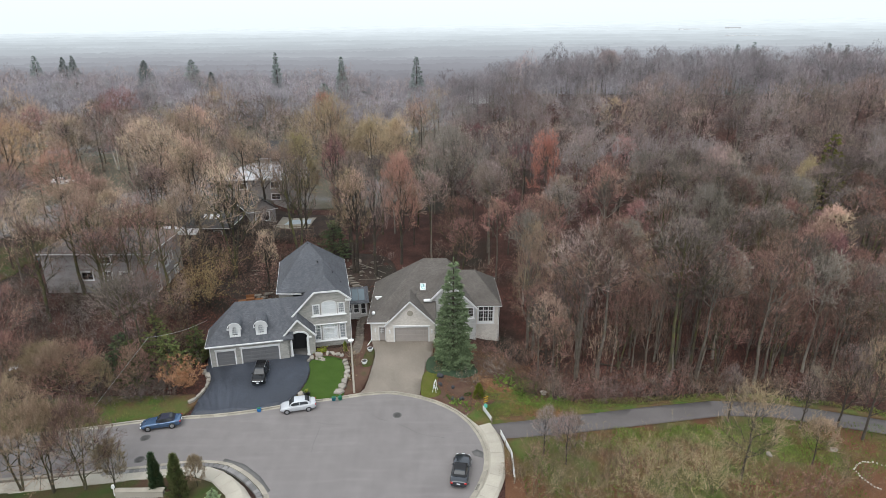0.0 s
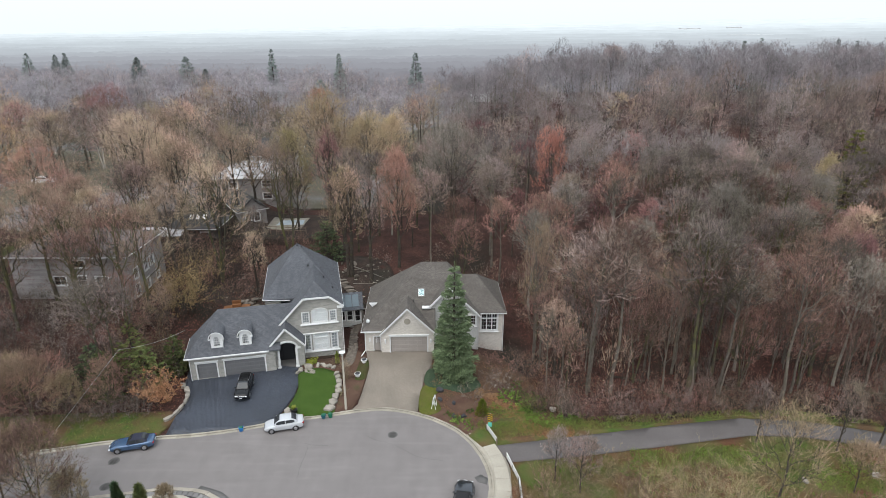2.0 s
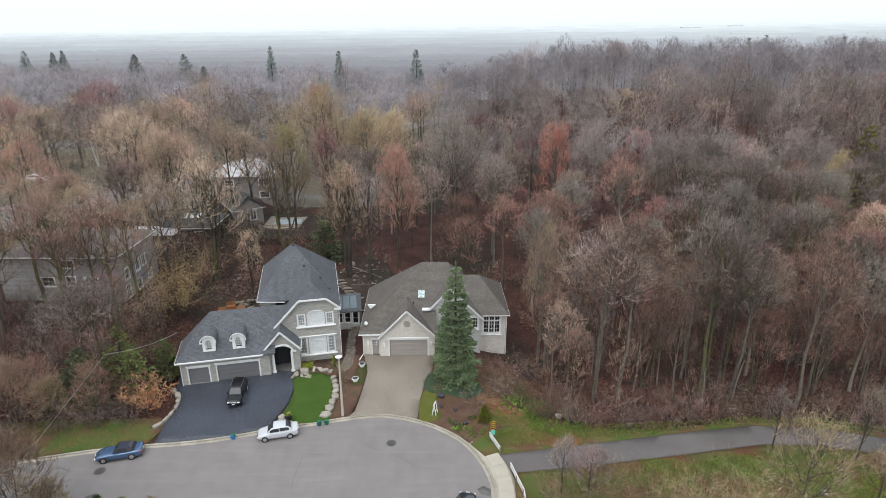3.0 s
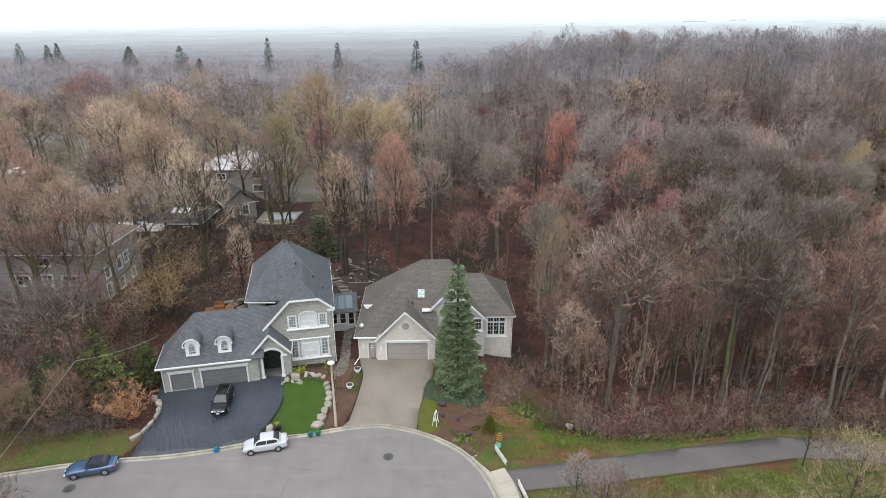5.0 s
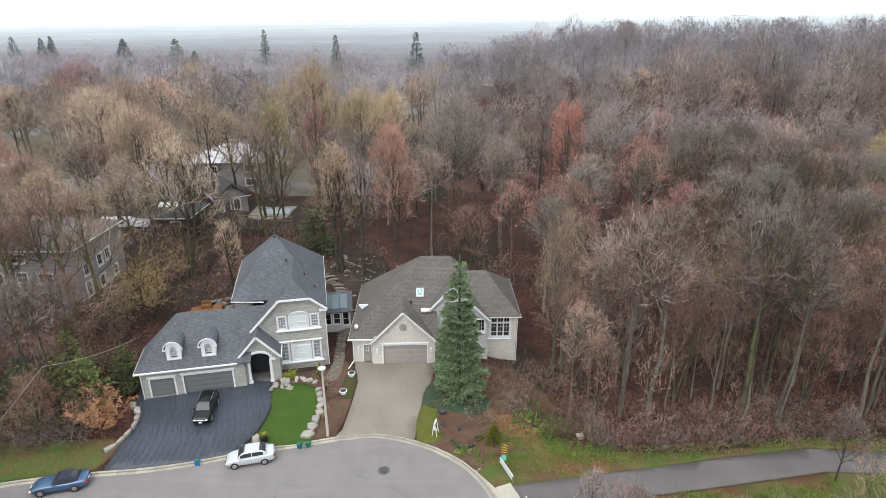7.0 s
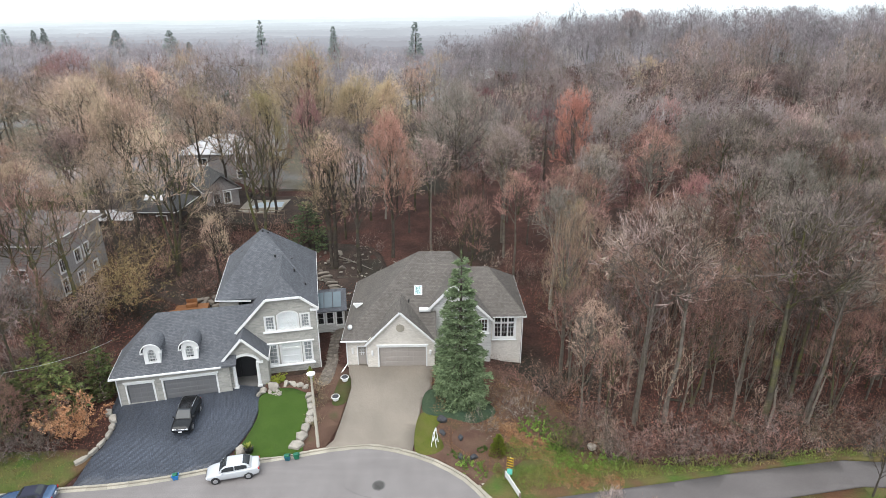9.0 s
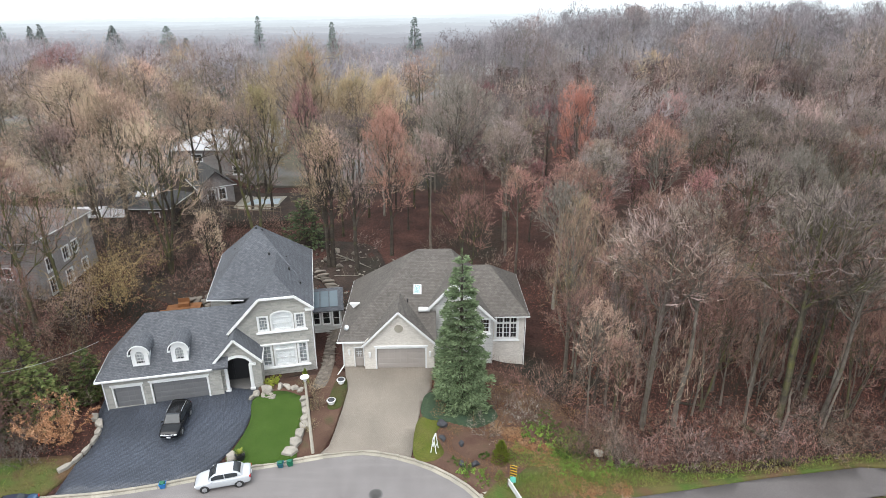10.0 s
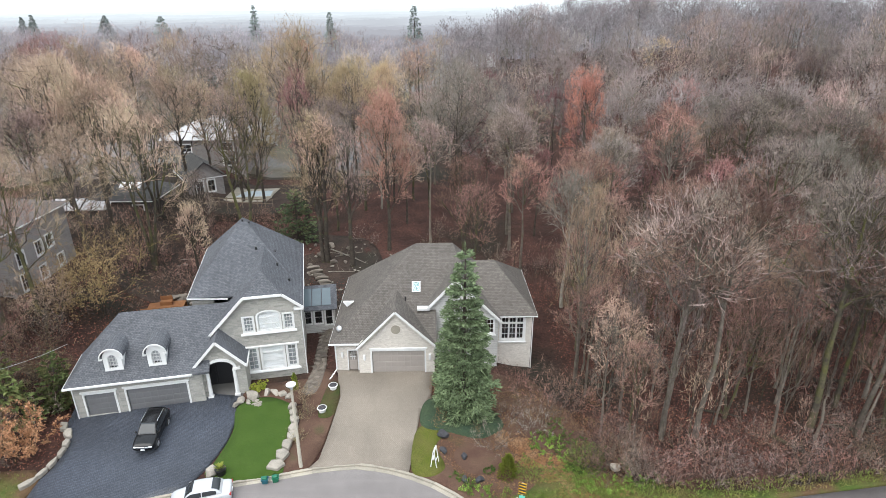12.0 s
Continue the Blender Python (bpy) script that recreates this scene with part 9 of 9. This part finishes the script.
patch("back_street", [(-100, 76), (-92, 78), (-76, 96), (-60, 110), (-50, 122), (-44, 136), (-50, 140), (-57, 128), (-68, 116), (-84, 104), (-100, 88)], 0.42, ASPHALT, "grey street behind the houses", "road", rounded=True, skirt=0.4)
patch("back_lawn", [(-72, 86), (-63, 88), (-52, 99), (-50, 106), (-58, 108), (-68, 98)], 0.06, GRASS, "garden lawn along the back street", "lawn")
patch("back_lawn", [(-100, 66), (-76, 70), (-66, 82), (-74, 92), (-92, 76), (-100, 74)], 0.06, GRASS, "garden lawn along the back street", "lawn")
patch("town_street", [(-1.5, 205), (2.5, 205), (7, 240), (6, 300), (1, 300), (2, 240)], 0.4, ASPHALT, "far town street running away between trees", "road", rounded=False, skirt=0.4)
patch("gravel_path", [(-12.2, 66.6), (-10.9, 66.4), (-10.8, 70), (-11.4, 74), (-11.0, 78), (-12.0, 82), (-13.2, 82), (-12.2, 78), (-12.4, 74), (-12.0, 70)], 0.12, surface("path_gravel", (0.22, 0.185, 0.155), (0.16, 0.135, 0.112), 0.95, 1, 12, 0.5, 0.7, world_space=True), "gravel and flagstone path between the houses", "path")
patch("back_yard", [(-37, 84), (-24, 82.5), (-9, 82), (-8, 92), (-13, 98.5), (-26, 98.5), (-38, 98)], 0.02, YARD, "leaf-strewn terrace behind the stone house", "yard", wobble=0.1)
patch("garden_soil", [(-62, 92), (-50, 88), (-37.5, 86), (-38.5, 98.5), (-32, 99), (-32, 106), (-20, 106), (-20, 118), (-34, 118), (-50, 112)], 0.16, YARD, "leaf-strewn soil of the gardens behind", "yard", rounded=False)
patch("terrace_bank", [(-35.2, 102.8), (-31, 103.2), (-23.2, 104.2), (-22.8, 115), (-34.6, 114)], 0.95, YARD, "leaf-strewn bank below the terrace", "bank", skirt=1.4)
patch("pool_terrace", [(-32.6, 107.4), (-26.4, 108), (-26.0, 114), (-32.6, 113.2)], 1.02, KERB, "pale paved terrace round a covered pool", "terrace", rounded=False, skirt=0.2)


def pool():
    ob = thing("swimming_pool", pose(-29.2, 110.8, land(-29.2, 110.8) + 1.08, rz=6) @ Matrix.Diagonal((0.66, 0.8, 1, 1)), "swimming pool under a pale blue-grey cover", "pool")
    part("coping", boxes((-4.4, -2.2, -0.3, 4.4, -1.9, 0.08), (-4.4, 1.9, -0.3, 4.4, 2.2, 0.08), (-4.4, -1.9, -0.3, -4.1, 1.9, 0.08), (4.1, -1.9, -0.3, 4.4, 1.9, 0.08)), CONCRETE, ob)
    bm = bmesh.new()
    bmesh.ops.create_grid(bm, x_segments=16, y_segments=8, size=1, matrix=Matrix.Diagonal((4.1, 1.9, 1, 1)))
    for v in bm.verts:
        v.co.z = 0.03 + 0.05 * noise.noise(v.co)
    part("cover", bm, surface("pool_cover", (0.33, 0.4, 0.45), (0.42, 0.47, 0.5), 0.5, 0.6, 5, 0.15, 0.2), ob)


pool()


def garden_fence(ax, ay, bx, by, lift, n):
    ob = thing("garden_fence", pose(ax, ay, land(ax, ay) + lift), "weathered timber rail fence along the terrace", "fence")
    w = Vector((bx - ax, by - ay, land(bx, by) - land(ax, ay)))
    for k in range(n):
        p = w * (k / (n - 1))
        part("post", boxes((p.x - 0.05, p.y - 0.05, p.z - 0.4, p.x + 0.05, p.y + 0.05, p.z + 1.15)), TIMBER, ob)
    for z in (0.45, 1.0):
        bm = bmesh.new()
        beam(bm, Vector((0, -0.06, z)), w + Vector((0, -0.06, z)), 0.04, 0.12)
        part("rail", bm, TIMBER, ob)


garden_fence(-33.4, 105.2, -25.0, 106.0, 0.95, 9)
garden_fence(-38.6, 100.6, -34.4, 103.4, 0.9, 5)


def sunroom():
    ob = thing("sunroom", pose(-14.3, 76.4, 1.15, rz=10), "small garden room with white windows and a glazed roof", "garden room")
    bm = bmesh.new()
    holes = [rect(0.3, 0.5, 0.95, 1.9), rect(1.25, 0.5, 2.0, 1.9), rect(2.3, 0.3, 3.0, 1.95)]
    wall_of(bm, rect(0, -0.5, 3.2, 2.2), holes, (0, 0, 0), (1, 0, 0), 0.12)
    part("front_wall", bm, SIDING_W, ob)
    part("side_wall", boxes((3.08, 0.12, -0.5, 3.2, 3.0, 2.2)), SIDING_W, ob)
    part("room_shade", boxes((0.1, 0.8, -0.3, 3.0, 0.86, 2.1)), DARK, ob)
    for a, b, w, h in ((0.3, 0.5, 0.65, 1.4), (1.25, 0.5, 0.75, 1.4), (2.3, 0.3, 0.7, 1.65)):
        window(ob, "window", (a, 0, b), (1, 0, 0), w, h, 1, 2, trim=0.08, sill=False)
    bm = bmesh.new()
    slab_of(bm, [[(-0.2, -0.35, 2.2), (3.5, -0.35, 2.2), (3.5, 3.0, 3.3), (-0.2, 3.0, 3.3)]], 0.1)
    part("roof", bm, SHINGLE_A, ob)
    for k in range(3):
        bm = bmesh.new()
        x0 = 0.15 + k * 0.95
        slab_of(bm, [[(x0, 0.2, 2.43), (x0 + 0.85, 0.2, 2.43), (x0 + 0.85, 2.5, 3.18), (x0, 2.5, 3.18)]], 0.03)
        part("roof_pane", bm, paint("blue_glazing", (0.13, 0.165, 0.185), 0.12), ob)


sunroom()


def garden_steps():
    ob = thing("garden_steps", pose(0, 0, 0), "curving flight of rough stone garden steps", "steps")
    for k in range(11):
        t = k / 10
        x, y = -12.6 - 1.2 * t - 2.2 * t * t, 82.6 + 7.0 * t
        bm = rock(40 + k, 1.0, 0.42, 0.3)
        st = part("step_stone", bm, FIELDSTONE, ob)
        st.matrix_local = pose(x, y, land(x, y) + 0.05 + 0.05 * k, rz=-20 + 35 * t)


garden_steps()
for k in range(46):
    rng = random.Random(500 + k)
    x, y = rng.uniform(-30, -12), rng.uniform(82, 96)
    if -22.5 < x < -10.5 and y < 83.5:
        continue
    boulder(x, y, rng.uniform(0.25, 0.7), FIELDSTONE, label="grey stone of the terraced slope behind the house", group="terrace stones")
for k in range(70):
    rng = random.Random(560 + k)
    x, y = rng.uniform(-33, -9), rng.uniform(83.8, 98)
    boulder(x, y, rng.uniform(0.12, 0.34), ROCK, label="pale loose stone on the slope behind the houses", group="loose slope stones", flat=0.35)
for k in range(9):
    rng = random.Random(650 + k)
    x, y, t = rng.uniform(-34, -4), rng.uniform(85, 97), rng.uniform(-0.6, 0.6)
    fallen_log(650 + k, x, y, x + 3.4 * math.cos(t), y + 3.4 * math.sin(t), 0.05, BARK_PALE, "pale slender fallen trunk behind the houses")
for k in range(7):
    boulder(-30.4 + k * 0.5, 82.4 + (k % 3) * 0.7, 0.75, FIELDSTONE, label="flat stone stacked beside the deck", group="deck stones", flat=0.35, up=0.3 * (k % 2))


def deck():
    ob = thing("timber_deck", pose(-30.55, 77.2, 1.9, rz=12.5), "cedar deck with a slender black railing", "deck")
    for k in range(24):
        part("deck_board", boxes((k * 0.15, 0, 0, k * 0.15 + 0.138, 3.4, 0.04)), DECK, ob)
    part("deck_frame", boxes((0, 0, -1.6, 3.6, 0.1, -0.01), (0, 3.3, -1.6, 3.6, 3.4, -0.01), (0, 0.1, -1.6, 0.1, 3.3, -0.01)), DECK, ob)
    for k in range(7):
        part("post", boxes((k * 0.58, 0.02, 0.04, k * 0.58 + 0.07, 0.09, 1.0)), BLACK, ob)
    part("handrail", boxes((0, 0.0, 1.0, 3.6, 0.12, 1.06)), DECK, ob)
    part("bench", boxes((1.2, 2.5, 0.04, 2.4, 3.1, 0.45), (1.2, 3.02, 0.45, 2.4, 3.1, 0.9), bevel=0.02), DECK, ob)


deck()
# parked vehicles on the street behind
car("parked_car", pose(-62.5, 86.8, land(-62.5, 86.8) + 0.05, rz=40), "dark car parked on the street behind", paint("charcoal_paint", (0.04, 0.04, 0.045), 0.3, 0.2, 0.4), 4.6, 1.8, SEDAN, (1.0, 0.3, -0.85, -1.55, 0.96, 1.03, 1.46, 0.78, 0.6), 0.32, (1.4, -1.25))
car("parked_car", pose(-56.5, 90.6, land(-56.5, 90.6) + 0.05, rz=40), "dark blue car parked on the street behind", paint("navy_paint", (0.03, 0.04, 0.14), 0.3, 0.2, 0.4), 4.8, 1.85, SUV, (0.95, 0.3, -1.65, -2.1, 1.08, 1.12, 1.7, 0.84, 0.66), 0.37, (1.45, -1.35))
car("parked_car", pose(-84.5, 126, land(-84.5, 126) + 0.1, rz=5), "white car parked by a far house", paint("plain_white_paint", (0.75, 0.75, 0.75), 0.3, 0.0, 0.4), 4.6, 1.8, SEDAN, (1.0, 0.3, -0.85, -1.55, 0.96, 1.03, 1.46, 0.78, 0.6), 0.32, (1.4, -1.25))


def wire():
    cu = bpy.data.curves.new("overhead_wire", "CURVE")
    cu.dimensions, cu.bevel_depth = "3D", 0.012
    sp = cu.splines.new("POLY")
    a, b, c = Vector((-39.8, 51.5, -0.2)), Vector((-32.35, 56.32, 8.94)), Vector((-29.7, 65.2, 6.4))
    pts = [a.lerp(b, k / 8) for k in range(9)] + [b.lerp(c, k / 8) - Vector((0, 0, 1.6 * k / 8 * (1 - k / 8))) for k in range(1, 9)]
    sp.points.add(len(pts) - 1)
    for p, q in zip(sp.points, pts):
        p.co = (*q, 1)
    cu.materials.append(ALU)
    tagged(new("overhead_wire", cu), "thin pale overhead wire above the bank", "wire")


wire()


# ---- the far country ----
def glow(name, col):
    """Far country that glows by itself, haze painted in as one tint, a little uneven."""
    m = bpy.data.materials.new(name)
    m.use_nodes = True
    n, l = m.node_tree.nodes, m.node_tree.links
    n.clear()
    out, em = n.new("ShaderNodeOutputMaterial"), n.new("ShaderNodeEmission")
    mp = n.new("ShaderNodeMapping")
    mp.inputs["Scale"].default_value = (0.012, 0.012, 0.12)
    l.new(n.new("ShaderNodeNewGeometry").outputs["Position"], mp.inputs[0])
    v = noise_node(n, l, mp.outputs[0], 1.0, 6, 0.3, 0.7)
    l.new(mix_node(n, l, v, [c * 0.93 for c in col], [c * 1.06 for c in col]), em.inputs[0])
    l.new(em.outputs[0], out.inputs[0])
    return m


def ridge(name, dist, left, right, bumps, rough, material, label, tree=2.0):
    """A far line of wooded country facing the camera; left and right: crest heights at the ends."""
    vs, fs, n = [], [], 700
    span = dist * 1.05
    for k in range(n + 1):
        t = k / n
        x = -span + 2 * span * t
        z = left + (right - left) * t + bumps * noise.noise((t * 5, dist, 0.5)) + rough * noise.noise((t * 60, dist, 1.5)) + tree * (0.6 * noise.noise((t * 240, dist, 2.5)) + 0.5 * noise.noise((t * 700, dist, 4.5)))
        y = dist + 0.06 * dist * noise.noise((t * 3, dist, 9))
        vs += [(x, y, -30), (x, y, z)]
        if k:
            fs.append((2 * k - 2, 2 * k, 2 * k + 1, 2 * k - 1))
    me = bpy.data.meshes.new(name)
    me.from_pydata(vs, [], fs)
    me.materials.append(material)
    return tagged(new(name, me), label, "backdrop", kind="structure")


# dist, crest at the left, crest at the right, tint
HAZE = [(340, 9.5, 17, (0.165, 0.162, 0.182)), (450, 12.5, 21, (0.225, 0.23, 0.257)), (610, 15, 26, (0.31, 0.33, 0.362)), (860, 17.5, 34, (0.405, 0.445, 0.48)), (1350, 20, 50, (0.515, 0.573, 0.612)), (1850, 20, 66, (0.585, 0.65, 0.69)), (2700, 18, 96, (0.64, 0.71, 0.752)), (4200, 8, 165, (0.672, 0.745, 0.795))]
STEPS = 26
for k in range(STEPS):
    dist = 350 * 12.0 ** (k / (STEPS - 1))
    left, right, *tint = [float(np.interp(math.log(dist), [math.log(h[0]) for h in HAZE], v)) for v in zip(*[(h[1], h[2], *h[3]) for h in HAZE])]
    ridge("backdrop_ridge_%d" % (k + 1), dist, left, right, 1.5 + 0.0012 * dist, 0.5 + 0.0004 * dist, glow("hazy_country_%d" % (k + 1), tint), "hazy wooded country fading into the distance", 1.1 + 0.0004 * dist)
FAR_WHITE = paint("far_white_cladding", (0.8, 0.8, 0.8), 0.6)
for x, y, w, h, z in ((560, 1850, 120, 9, 36), (730, 1850, 60, 8, 42), (420, 1150, 40, 12, 20), (560, 1150, 70, 11, 24), (860, 1850, 40, 7, 47), (-230, 1850, 30, 6, 28), (120, 1150, 30, 6, 17), (-90, 1150, 26, 5, 15)):
    ob = thing("far_building", pose(x, y - 15, -1), "white industrial building far off in haze", "building", "far buildings")
    part("block", boxes((-w / 2, 0, 0, w / 2, 14, z + h)), FAR_WHITE, ob)
    part("parapet", boxes((-w / 2 - 0.5, -0.5, z + h, w / 2 + 0.5, 14.5, z + h + 0.8)), FAR_WHITE, ob)


# flagstones laid in the path between the houses
flag_meshes = [mesh_of("flagstone", rock(700 + k, 0.42, 0.3, 0.06), FIELDSTONE) for k in range(4)]
for k in range(44):
    rng = random.Random(720 + k)
    t = k / 43
    y = 66.7 + 14.6 * t
    x = -11.7 + 0.25 * math.sin(t * 7) - 0.9 * max(0, t - 0.7) + (0.32 if k % 2 else -0.32) + rng.uniform(-0.12, 0.12)
    ob = new("flagstone", flag_meshes[k % 4])
    ob.parent = bpy.data.objects["gravel_path"]
    ob.matrix_world = pose(x, y, land(x, y) + 0.14, rz=rng.uniform(0, 180))
